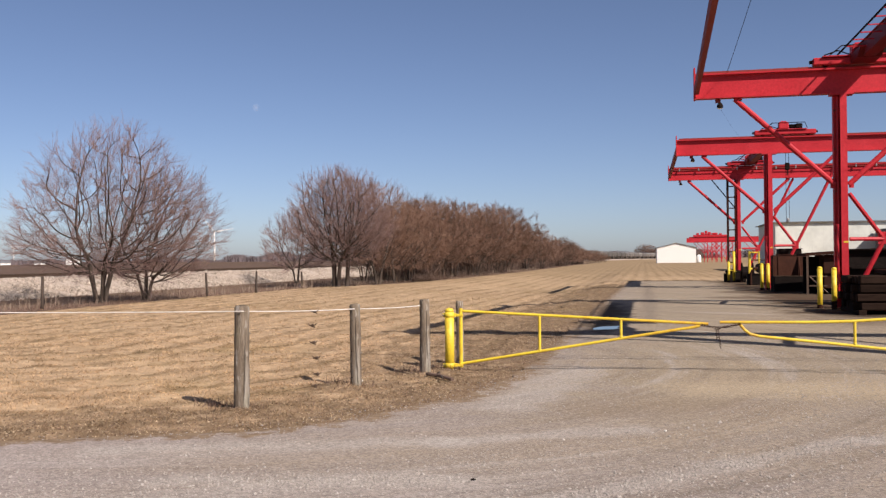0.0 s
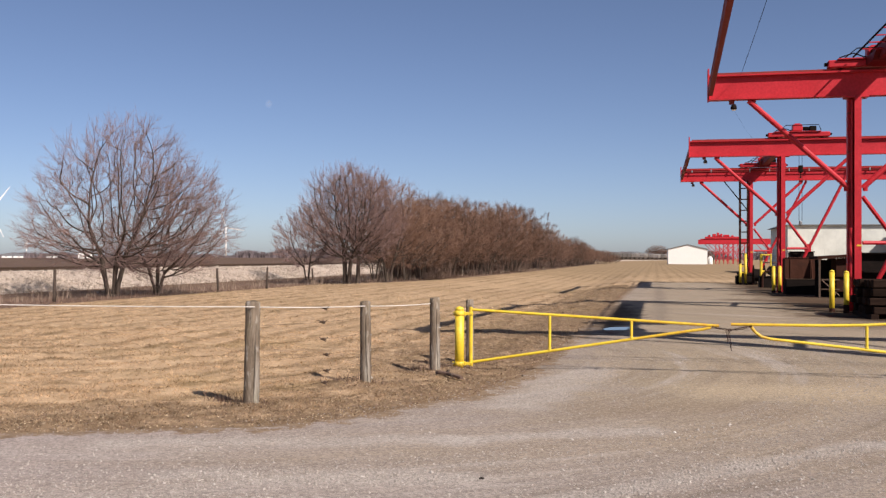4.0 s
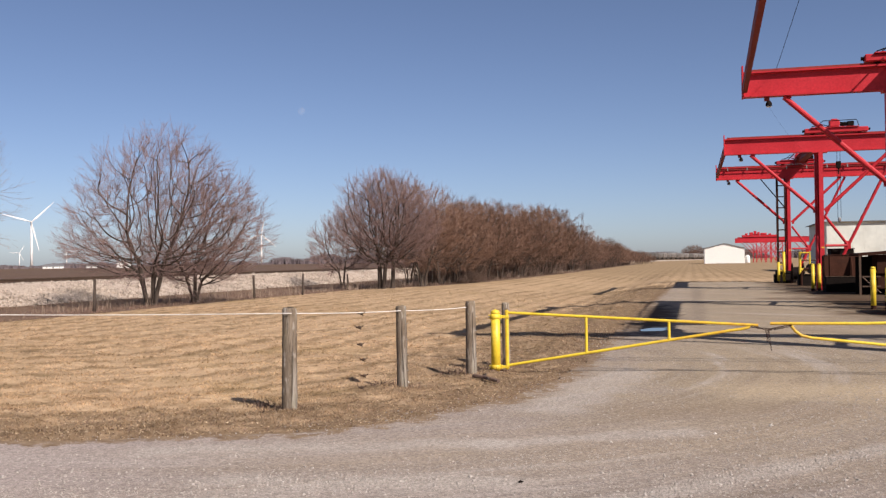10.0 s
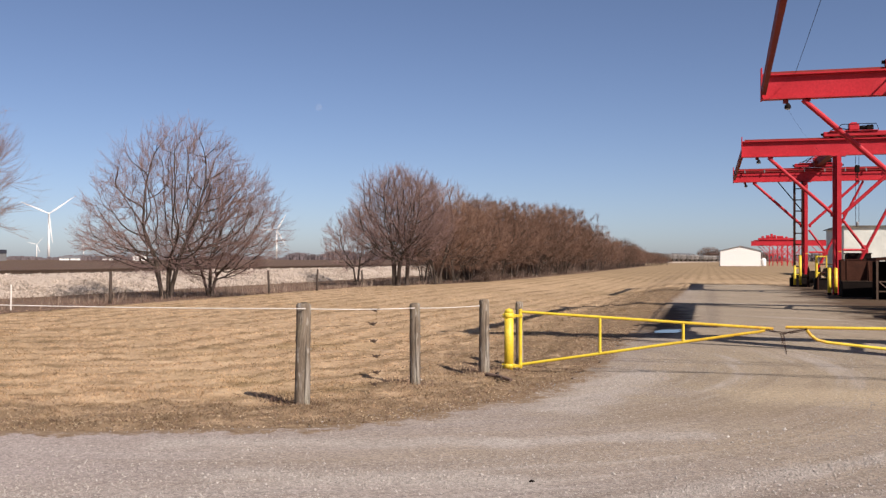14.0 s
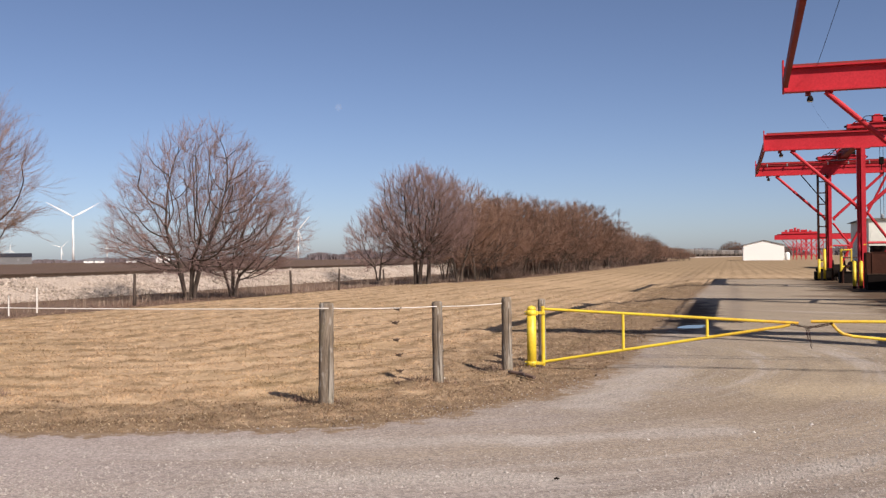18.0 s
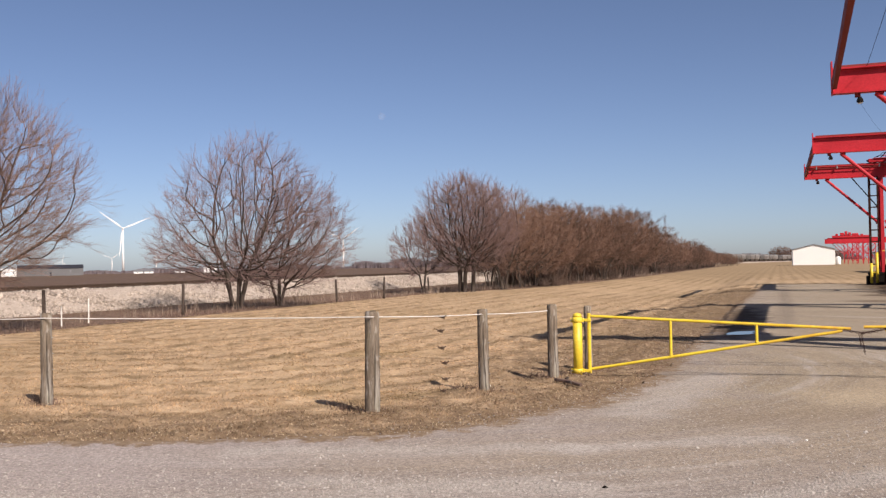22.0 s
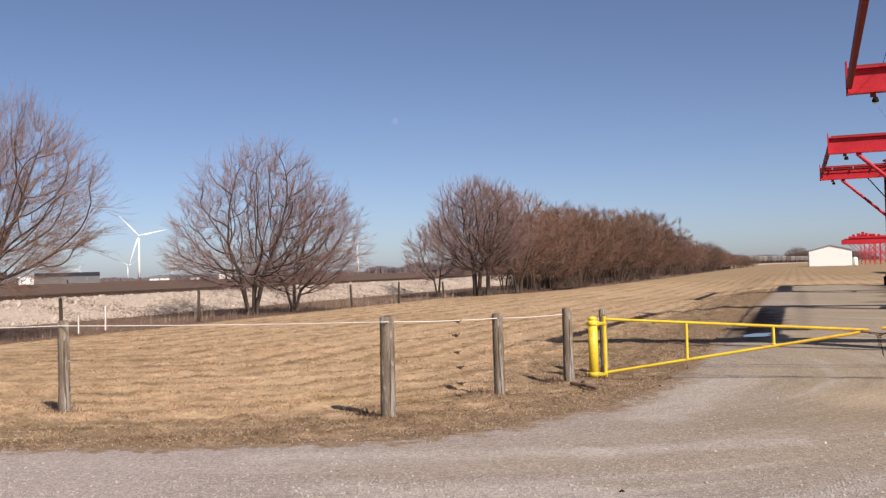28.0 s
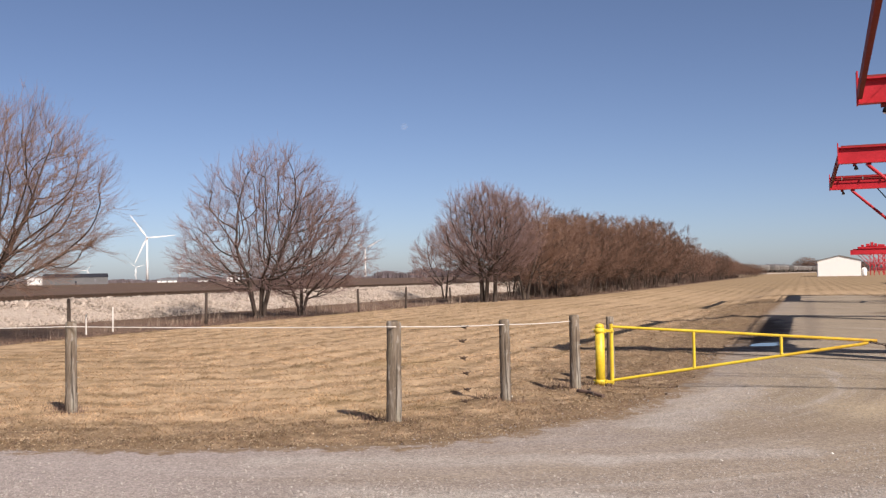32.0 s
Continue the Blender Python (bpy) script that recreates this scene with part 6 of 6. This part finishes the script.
    part("body", Build().box(0.75, 7.5, 0.3, 2.4, 0.25, 1.66, 0.03), M_RUST, c)
    part("inner_wall", Build().box(0.1, 0.75, 1.4, 1.45, 0.02, 1.6), M_BLACK, c)
    part("roof_sheet", Build().add([(0, -0.05, 1.62), (7.6, -0.05, 2.1), (7.6, 2.45, 2.1), (0, 2.45, 1.62), (0, -0.05, 1.74), (7.6, -0.05, 2.22), (7.6, 2.45, 2.22), (0, 2.45, 1.74)],
                                   [(0, 3, 2, 1), (4, 5, 6, 7), (0, 1, 5, 4), (1, 2, 6, 5), (2, 3, 7, 6), (3, 0, 4, 7)]), M_RUST, c)
    part("front_panel", Build().prism_y(0.2, 0.26, [(0.75, 0.9), (7.5, 0.9), (7.5, 2.1), (0.75, 1.66)]), M_RUST, c)
    part("frame_post", Build().box(0.02, 0.10, -0.06, 0.0, 0, 1.62), M_RAIL, c, "rusty grey frame post")
    for z in (0.35, 0.75):
        part("frame_bar", Build().box(0.14, 0.85, 0.01, 0.05, z, z + 0.05), M_RAIL, c)
    part("frame_diagonal", Build().tube((0.15, 0.03, 0.75), (0.85, 0.03, 0.1), 0.025, n=6), M_RAIL, c)
    for i in range(4):
        part("skid", Build().box(1.1 + i * 1.9, 1.3 + i * 1.9, 0.4, 2.3, 0, 0.25), M_BLACK, c)
    # stacked timber mats
    rng = random.Random(15)
    for layer in range(4):
        z = 0.14 + layer * 0.24
        st = thing("timber_mat", "dark weathered timber crane mat in a stack", "timber mat", None, "stacked timber mats")
        o = rng.uniform(-0.06, 0.12)
        L = 6.2 + rng.uniform(-0.4, 0.3)
        for j in range(8):
            a, e, w = 5.5 + o + rng.uniform(0.0, 0.22), L + rng.uniform(-0.3, 0.2), rng.uniform(0.0, 0.05)
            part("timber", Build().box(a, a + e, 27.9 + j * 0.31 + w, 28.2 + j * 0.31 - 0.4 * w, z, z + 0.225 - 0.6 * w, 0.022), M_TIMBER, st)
    for x in (5.7, 8.2, 10.2):
        b = thing("timber_bearer", "dark square timber bearer under the mats", "timber", None, "bearers")
        part("bearer", Build().box(x, x + 0.2, 27.9, 30.4, 0, 0.14, 0.01), M_TIMBER, b)
    for i in range(3):
        pl = thing("steel_slab", "rusty steel slab on the timber stack", "steel slab", None, "steel slabs")
        part("plate", Build().box(6.6 + 0.4 * i, 11.5, 28.1 + i * 0.2, 30.2, 1.10 + i * 0.13, 1.22 + i * 0.13, 0.01), M_RUST, pl)
    for i in range(4):
        pl = thing("steel_beam", "blackened steel beam stacked behind the mats", "steel beam", None, "steel beams")
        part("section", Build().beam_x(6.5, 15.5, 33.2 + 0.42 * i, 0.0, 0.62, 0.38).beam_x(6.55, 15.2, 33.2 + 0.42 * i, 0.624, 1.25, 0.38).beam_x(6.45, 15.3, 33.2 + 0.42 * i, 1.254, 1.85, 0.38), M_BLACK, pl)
    # drain hollow with a puddle beside the road
    sheet("puddle", edge_wobble([(-1.16, 22.0), (-0.74, 22.15), (-0.58, 22.4), (-0.62, 23.3), (-0.8, 23.2), (-1.12, 22.9), (-1.16, 22.0)], 0.15, 0.05, 40)[:-1], 0.013, M_WATER, "shallow puddle mirroring the sky on gravel", "puddle")


# ---- buildings ----
def siding_ribs(parent, x0, x1, y, z0, z1, pitch, mat, depth=0.006):
    """Raised seams down a metal wall, one part each on a shared mesh."""
    n = int((x1 - x0) / pitch)
    me = Build().box(-0.03, 0.03, -depth, 0, z0, z1).mesh("siding_rib", mat)
    for i in range(n + 1):
        o = part("siding_rib", me, mat, parent)
        o.location = (x0 + (x1 - x0) * i / n, y, 0)


def gable_building(name, label, x0, x1, y0, y1, eave, ridge, wall_mat, roof_mat, category, door=None, along="y", rib=0.9):
    """A gabled shed; its ridge runs along y, or along x."""
    b = thing(name, label, category)
    if along == "y":
        xm = (x0 + x1) / 2
        part("wall", Build().prism_y(y0, y1, [(x0, 0), (x1, 0), (x1, eave), (xm, ridge), (x0, eave)]), wall_mat, b)
        s = (ridge - eave) / (xm - x0)
        for sx, e in ((-1, x0), (1, x1)):
            part("roof", Build().prism_y(y0 - 0.25, y1 + 0.25, [(xm, ridge + 0.01), (e + sx * 0.3, eave - 0.3 * s + 0.01), (e + sx * 0.3, eave - 0.3 * s + 0.15), (xm, ridge + 0.15)]), roof_mat, b)
        if rib:
            siding_ribs(b, x0 + 0.2, x1 - 0.2, y0, 0.05, eave - 0.05, rib, wall_mat)
    else:
        ym = (y0 + y1) / 2
        part("wall", Build().prism_x(x0, x1, [(y0, 0), (y1, 0), (y1, eave), (ym, ridge), (y0, eave)]), wall_mat, b)
        s = (ridge - eave) / (ym - y0)
        for sy, e in ((-1, y0), (1, y1)):
            part("roof", Build().prism_x(x0 - 0.25, x1 + 0.25, [(ym, ridge + 0.01), (e + sy * 0.3, eave - 0.3 * s + 0.01), (e + sy * 0.3, eave - 0.3 * s + 0.15), (ym, ridge + 0.15)]), roof_mat, b)
        if rib:
            siding_ribs(b, x0 + 0.2, x1 - 0.2, y0, 0.05, eave - 0.05, rib, wall_mat)
    return b


def build_buildings():
    gable_building("shed", "white metal gabled shed with a dark roof edge", 3.4, 13.7, 268, 286, 4.05, 5.3, M_WHITE, M_ROOF, "shed")
    t = thing("tank", "small white storage tank beside the shed", "tank", pose(14.45, 268.5, 0))
    part("shell", Build().lathe([(0.6, 0), (0.65, 0.2), (0.65, 1.6), (0.45, 2.0), (0.1, 2.15)], 16), M_WHITE, t, smooth=True)
    w = thing("warehouse", "long pale flat-topped metal warehouse with a dark eave line", "warehouse")
    part("wall", Build().box(14.3, 62, 112, 128, 0, 5.3), M_CREAM, w)
    part("roof", Build().prism_x(13.9, 62.4, [(111.7, 5.304), (128.3, 5.304), (128.3, 5.36), (120, 5.42), (111.7, 5.40)]), M_ROOF, w)
    siding_ribs(w, 14.5, 61.8, 112, 0.05, 5.25, 1.2, M_CREAM)
    part("annex", Build().box(24.6, 40, 101, 111.7, 0, 4.4, 0.02), M_GREYWALL, w, "grey side annex")
    # the far crane group beyond the shed
    for i, y in enumerate((288.0, 304.0)):
        c = thing("crane_runway", "distant red crane runway on close-set legs", "crane runway", pose(0, y, 0), "far crane runways")
        part("girder", Build().beam_x(12.8, 60, 0, 5.9, 7.3, 0.4, 0.06, 0.2), M_RED, c)
        for x in (18.0, 20.3, 21.8, 23.2, 25.0, 33, 45, 57):
            part("leg", Build().box(x - 0.10, x + 0.10, -0.10, 0.10, 0, 5.9), M_RED, c)
        for x0, x1 in ((18.0, 20.3), (20.3, 23.2), (23.2, 25.0)):
            part("cross_brace", Build().tube((x0, 0, 0.6), (x1, 0, 4.6), 0.07, n=6), M_RED, c)
            part("cross_brace", Build().tube((x1, 0, 0.6), (x0, 0, 4.6), 0.07, n=6), M_RED, c)
        for x in (18.0, 20.3, 23.2, 33, 45, 57):
            for s in (-1, 1):
                part("brace", Build().tube((x, 0, 2.6), (x + s * 3.2, 0, 5.9), 0.1, n=6), M_RED, c)
    br = thing("bridge_crane", "distant red bridge crane atop its runways", "bridge crane", pose(19.5, 0, 0))
    part("end_truck", Build().box(-5.5, 4.2, 287.6, 288.4, 7.3, 7.9, 0.05), M_RED, br)
    part("bridge_girder", Build().box(-2.2, -1.2, 288.4, 303.6, 7.7, 8.3, 0.05), M_RED, br)
    for x0, x1, h in ((-4.6, -3.9, 0.5), (-3.4, -2.4, 0.75), (-2.2, -1.5, 1.15), (-1.3, -0.6, 0.8), (-0.4, 1.3, 0.55), (1.8, 2.5, 0.35)):
        part("drive_unit", Build().box(x0, x1, 287.5, 288.5, 7.904, 7.9 + h, 0.06), M_RED, br)

    # farmsteads across the field
    def at(az, dist):
        return math.sin(radians(az)) * dist, math.cos(radians(az)) * dist

    def far_house(az, dist, w, d, eave, ridge, wall, roof, label, category="house", along="x"):
        x, y = at(az, dist)
        b = gable_building(category.replace(" ", "_"), label, -w / 2, w / 2, -d / 2, d / 2, eave, ridge, wall, roof, category, along=along, rib=0)
        b.matrix_world = pose(x, y, 0, 0, 0, -az)
        part("door", Build().box(-0.5, 0.5, -d / 2 - 0.1, -d / 2 - 0.01, 0, min(2.1, eave * 0.9)), roof, b)
        for s in (-0.3, 0.3):
            part("window", Build().box(s * w - 0.45, s * w + 0.45, -d / 2 - 0.08, -d / 2 - 0.01, eave * 0.4, eave * 0.75), M_ROOF, b)
        return b
    far_house(-41.5, 620, 36, 18, 4.4, 6.4, M_GREYWALL, M_DARKROOF, "long low grey farm barn across the field", "barn")
    far_house(-43.6, 610, 8, 8, 4.0, 4.6, M_WHITE, M_WHITE, "small white farm shed across the field", "farm shed")
    far_house(-36.6, 800, 15, 8, 1.6, 3.0, M_WHITE, M_ROOF, "low white farmhouse across the field")
    far_house(-34.6, 810, 8, 7, 1.5, 2.4, M_WHITE, M_ROOF, "small white outbuilding across the field", "farm shed")
    far_house(-32.9, 700, 9, 8, 3.4, 6.0, M_WHITE, M_GREYWALL, "white two-storey farmhouse across the field", along="y")
    far_house(-45.2, 640, 14, 10, 4.5, 7.5, M_GREYWALL, M_DARKROOF, "dark barn behind the windswept tree", "barn")
    # far woods on the horizon: round crowns of fine upright slivers
    rng = np.random.default_rng(51)
    P, C = [], []
    for a0, a1, d, h, step in ((-60, -24, 1500, 12.0, 2.0), (-24.6, -4, 1480, 27.0, 0.9), (-36.5, -33.5, 830, 9.0, 1.8), (-40.3, -37, 900, 7.0, 2.0), (-8, 16, 1150, 21.0, 2.2), (14, 30, 1300, 18.0, 2.6)):
        n = int(radians(a1 - a0) * d / step)
        ca = np.radians(rng.uniform(a0, a1, n))
        cd = d + rng.uniform(0, 90, n)
        ch = h * (0.62 + 0.25 * np.sin(np.degrees(ca) * 1.7) * np.sin(np.degrees(ca) * 0.83 + 1)) * rng.uniform(0.72, 1.12, n)
        for _ in range(34):
            C.append(np.stack([np.sin(ca) * cd + rng.normal(0, 0.25, n) * ch, np.cos(ca) * cd + rng.normal(0, 0.25, n) * ch, ch * np.sqrt(rng.uniform(0.02, 0.42, n)), ch * rng.uniform(0.025, 0.06, n)], 1))
        for _ in range(34):
            t = rng.uniform(-1, 1, n)
            w = ch * 0.55
            top = ch * np.sqrt(1 - 0.75 * t * t) * rng.uniform(0.4, 0.72, n)
            P.append(np.stack([np.sin(ca) * cd + t * w, np.cos(ca) * cd + rng.uniform(-1, 1, n) * w, top], 1))
    P = np.concatenate(P)
    me = blades("far_woods", P[:, 0], P[:, 1], P[:, 2], rng.uniform(1.2, 4.2, len(P)), M_FARWOOD, 0.1, 0.0, 53)
    tagged(new("far_woods", me), "hazy grey-brown bare woods on the horizon", "woods", kind="stuff")
    C = np.concatenate(C)
    me = stones("far_crowns", C[:, 0], C[:, 1], C[:, 2], C[:, 3], M_FARWOOD, 54, 0.9)
    tagged(new("far_crowns", me), "rounded bare crowns of the woods on the horizon", "woods", kind="stuff")
    # the pale day moon
    mm = bpy.data.materials.new("day_moon")
    mm.use_nodes = True
    nn, ll = mm.node_tree.nodes, mm.node_tree.links
    tr, mx, df = nn.new("ShaderNodeBsdfTransparent"), nn.new("ShaderNodeMixShader"), nn.new("ShaderNodeBsdfDiffuse")
    df.inputs["Color"].default_value = (0.8, 0.8, 0.8, 1)
    mx.inputs[0].default_value = 0.03
    ll.new(tr.outputs[0], mx.inputs[1])
    ll.new(df.outputs[0], mx.inputs[2])
    ll.new(mx.outputs[0], nn["Material Output"].inputs[0])
    az, el, d = radians(-22.78), radians(8.92), 4600
    b = Build()
    n = 16
    b.lathe([(max(0.3, 17 * math.sin(math.pi * i / 10)), -17 * math.cos(math.pi * i / 10)) for i in range(11)], n)
    thing("moon", "faint pale day moon", "moon", pose(math.sin(az) * math.cos(el) * d, math.cos(az) * math.cos(el) * d, math.sin(el) * d), mesh=b.mesh("moon", mm, True))


# ---- wind turbines ----
ROTORS = []


def turbine(az, hub_el, dist, phase, speed=-61.75, turns=None):
    """A three-bladed turbine whose hub stands hub_el degrees above the eye."""
    x, y = math.sin(radians(az)) * dist, math.cos(radians(az)) * dist
    hub = 1.65 + math.tan(radians(hub_el)) * dist
    k = hub / 80.0
    t = thing("wind_turbine", "white three-bladed wind turbine turning on the horizon", "wind turbine", pose(x, y, 0, 0, 0, -az), "wind turbines")
    part("tower", Build().lathe([(2.3 * k, 0), (1.9 * k, 30 * k), (1.4 * k, 78.5 * k)], 14), M_TURBINE, t, smooth=True)
    part("nacelle", Build().box(-1.7 * k, 1.7 * k, -3.2 * k, 6.0 * k, 78.5 * k, 82 * k, 0.5 * k), M_TURBINE, t)
    r = new("rotor")
    r.parent = t
    part("hub", Build().tube((0, -1.8 * k, 0), (0, 1.2 * k, 0), 1.0 * k, 1.7 * k, 12), M_TURBINE, r)
    for i in range(3):
        a = 2 * math.pi * i / 3
        b = Build()
        rings = [(1.2, 0.9, 0.8), (6, 1.0, 0.6), (11, 1.9, 0.45), (22, 1.45, 0.3), (36, 0.95, 0.2), (48, 0.5, 0.1), (52, 0.12, 0.04)]
        vs = []
        for z, w, th in rings:
            vs += [(-w * 0.6 * k, 0, z * k), (0, -th * k, z * k), (w * k, 0, z * k), (0, th * k, z * k)]
        fs = []
        for j in range(len(rings) - 1):
            fs += [(4 * j + q, 4 * j + (q + 1) % 4, 4 * j + 4 + (q + 1) % 4, 4 * j + 4 + q) for q in range(4)]
        fs += [(3, 2, 1, 0), tuple(4 * len(rings) - 4 + q for q in range(4))]
        rot = Matrix.Rotation(a, 3, "Y")
        b.add([rot @ Vector(p) for p in vs], fs)
        part("blade", b, M_TURBINE, r)
    ROTORS.append((r, 80.2 * k, -3.8 * k, turns or [(0, phase), (32, phase - speed * 32)]))
    return t


def build_turbines():
    turbine(-37.69, 2.44, 1850, -19 - 7 * 61.75)
    turbine(-25.2, 1.69, 2500, 92, -63.8, [(0, -520), (10, 130), (12, 260), (14, 390), (17, 574), (20, 770), (22, 894), (25, 1074), (28, 1260), (30, 1380), (32, 1500)])
    turbine(-38.3, 0.76, 4300, 15)
    turbine(-35.9, 0.78, 4300, 70)
    turbine(-40.9, 0.62, 4500, 95)


# ---- train ----
CARS = []


def bogie(parent, y):
    b = part("bogie", Build().box(-1.15, -1.0, y - 1.2, y + 1.2, 0.38, 0.72, 0.03).box(1.0, 1.15, y - 1.2, y + 1.2, 0.38, 0.72, 0.03).box(-1.0, 1.0, y - 0.25, y + 0.25, 0.45, 0.8), M_BLACK, parent)
    for dy in (-0.85, 0.85):
        part("wheelset", Build().tube((-0.82, y + dy, 0.46), (-0.70, y + dy, 0.46), 0.46, n=16).tube((0.70, y + dy, 0.46), (0.82, y + dy, 0.46), 0.46, n=16).tube((-0.7, y + dy, 0.46), (0.7, y + dy, 0.46), 0.08, n=8), M_RAIL, b)


def build_train():
    loco = thing("locomotive", "dark diesel freight locomotive with lit headlights", "locomotive", group="locomotives")
    part("frame", Build().box(-1.45, 1.45, -10.6, 10.6, 1.05, 1.5, 0.04), M_LOCO, loco)
    part("hood", Build().box(-0.95, 0.95, -4.6, 10.2, 1.5, 4.2, 0.12), M_LOCO, loco)
    part("radiator", Build().box(-1.45, 1.45, 6.5, 10.0, 3.3, 4.55, 0.15), M_LOCO, loco)
    part("cab", Build().box(-1.5, 1.5, -7.6, -4.6, 1.5, 4.55, 0.15), M_LOCO, loco)
    part("nose", Build().box(-1.1, 1.1, -9.8, -7.6, 1.5, 3.35, 0.25), M_LOCO, loco)
    part("windshield", Build().box(-1.2, 1.2, -7.66, -7.61, 3.5, 4.2), M_CABGLASS, loco)
    part("pilot", Build().prism_x(-1.4, 1.4, [(-10.6, 0.25), (-10.2, 0.2), (-10.2, 1.05), (-10.62, 1.05)]), M_LOCO, loco)
    part("fuel_tank", Build().box(-1.3, 1.3, -2.8, 3.2, 0.35, 1.05, 0.12), M_BLACK, loco)
    for x in (-0.16, 0.16):
        part("headlight", Build().tube((x, -9.84, 2.38), (x, -9.80, 2.38), 0.12, n=12), M_HEADLIGHT, loco, "lit white headlight")
    for x in (-1.1, 1.1):
        part("ditch_light", Build().tube((x, -10.68, 1.20), (x, -10.62, 1.20), 0.11, n=12), M_DITCH, loco, "amber ditch light")
    for s in (-1.42, 1.42):
        part("handrail", Build().pipe([(s, -9.9, 1.5), (s, -9.9, 2.5), (s, -7.7, 2.5)], 0.025, 6).pipe([(s, -4.4, 2.5), (s, 9.9, 2.5)], 0.025, 6), M_GALV, loco)
    bogie(loco, -6.6)
    bogie(loco, 6.6)
    second = copy_thing(loco, Matrix.Identity(4))
    second["label"] = "dark diesel freight locomotive coupled behind another"
    car = thing("hopper_car", "weathered pale grey covered hopper freight car", "freight car", group="hopper cars")
    hb = Build().prism_y(-8.3, 8.3, [(-1.55, 1.6), (-1.0, 1.2), (1.0, 1.2), (1.55, 1.6), (1.6, 3.3), (1.35, 3.95), (0.6, 4.15), (-0.6, 4.15), (-1.35, 3.95), (-1.6, 3.3)])
    part("body", hb, M_HOPPER, car)
    for i in range(10):
        y = -7.6 + i * 1.69
        for s in (-1.61, 1.61):
            part("side_rib", Build().box(s - 0.05, s + 0.05, y, y + 0.1, 1.62, 3.3), M_HOPPER, car)
    for y in (-5.2, -1.75, 1.75, 5.2):
        part("hopper_chute", Build().prism_y(y - 1.3, y + 1.3, [(-1.2, 1.25), (-0.35, 0.35), (0.35, 0.35), (1.2, 1.25)]), M_HOPPER, car)
    part("roof_walk", Build().box(-0.35, 0.35, -8.0, 8.0, 4.154, 4.22), M_GALV, car)
    for s in (-8.7, 8.7):
        part("end_sill", Build().box(-1.4, 1.4, s - 0.39, s + 0.39, 0.95, 1.25), M_BLACK, car)
    bogie(car, -7.2)
    bogie(car, 7.2)
    CARS.append((loco, 10.6))
    CARS.append((second, 10.6 + 21.8))
    s = 10.6 + 21.8 + 20.4
    CARS.append((car, s))
    for i in range(34):
        s += 18.6
        CARS.append((copy_thing(car, Matrix.Identity(4)), s))


FRONT_Y, TRAIN_SPEED, TRAIN_BRAKE = 292.2, 5.95, 0.0088


def car_pose(s, t):
    """The pose of the car whose middle follows the locomotive's front by s metres of track."""
    y, left = 0.0, FRONT_Y - TRAIN_SPEED * t + TRAIN_BRAKE * t * t + s
    if left <= 300:
        y = left
    else:
        y, left = 300.0, left - 300.0
        while left > 0:
            st = min(2.0, left)
            y += st / math.sqrt(1 + ((y - 300.0) / 2500.0) ** 2)
            left -= st
    slope = max(0.0, y - 300.0) / 2500.0
    return pose(track_x(y), y, track_z(y) + 0.10, 0, 0, -math.degrees(math.atan(slope)))


def motions():
    for r, z, y, turns in ROTORS:
        walk(r, [(0.5 * i, pose(0, y, z, 0, float(np.interp(0.5 * i, [a for a, _ in turns], [d for _, d in turns])), 0)) for i in range(65)])
    for ob, s in CARS:
        walk(ob, [(2.0 * i, car_pose(s, 2.0 * i)) for i in range(17)])


build_cranes()
build_yard()
build_gate()
build_fence()
build_buildings()
build_turbines()
build_train()
build_trees()
build_weeds()
build_stalks()
build_tufts()
build_scraps()
motions()
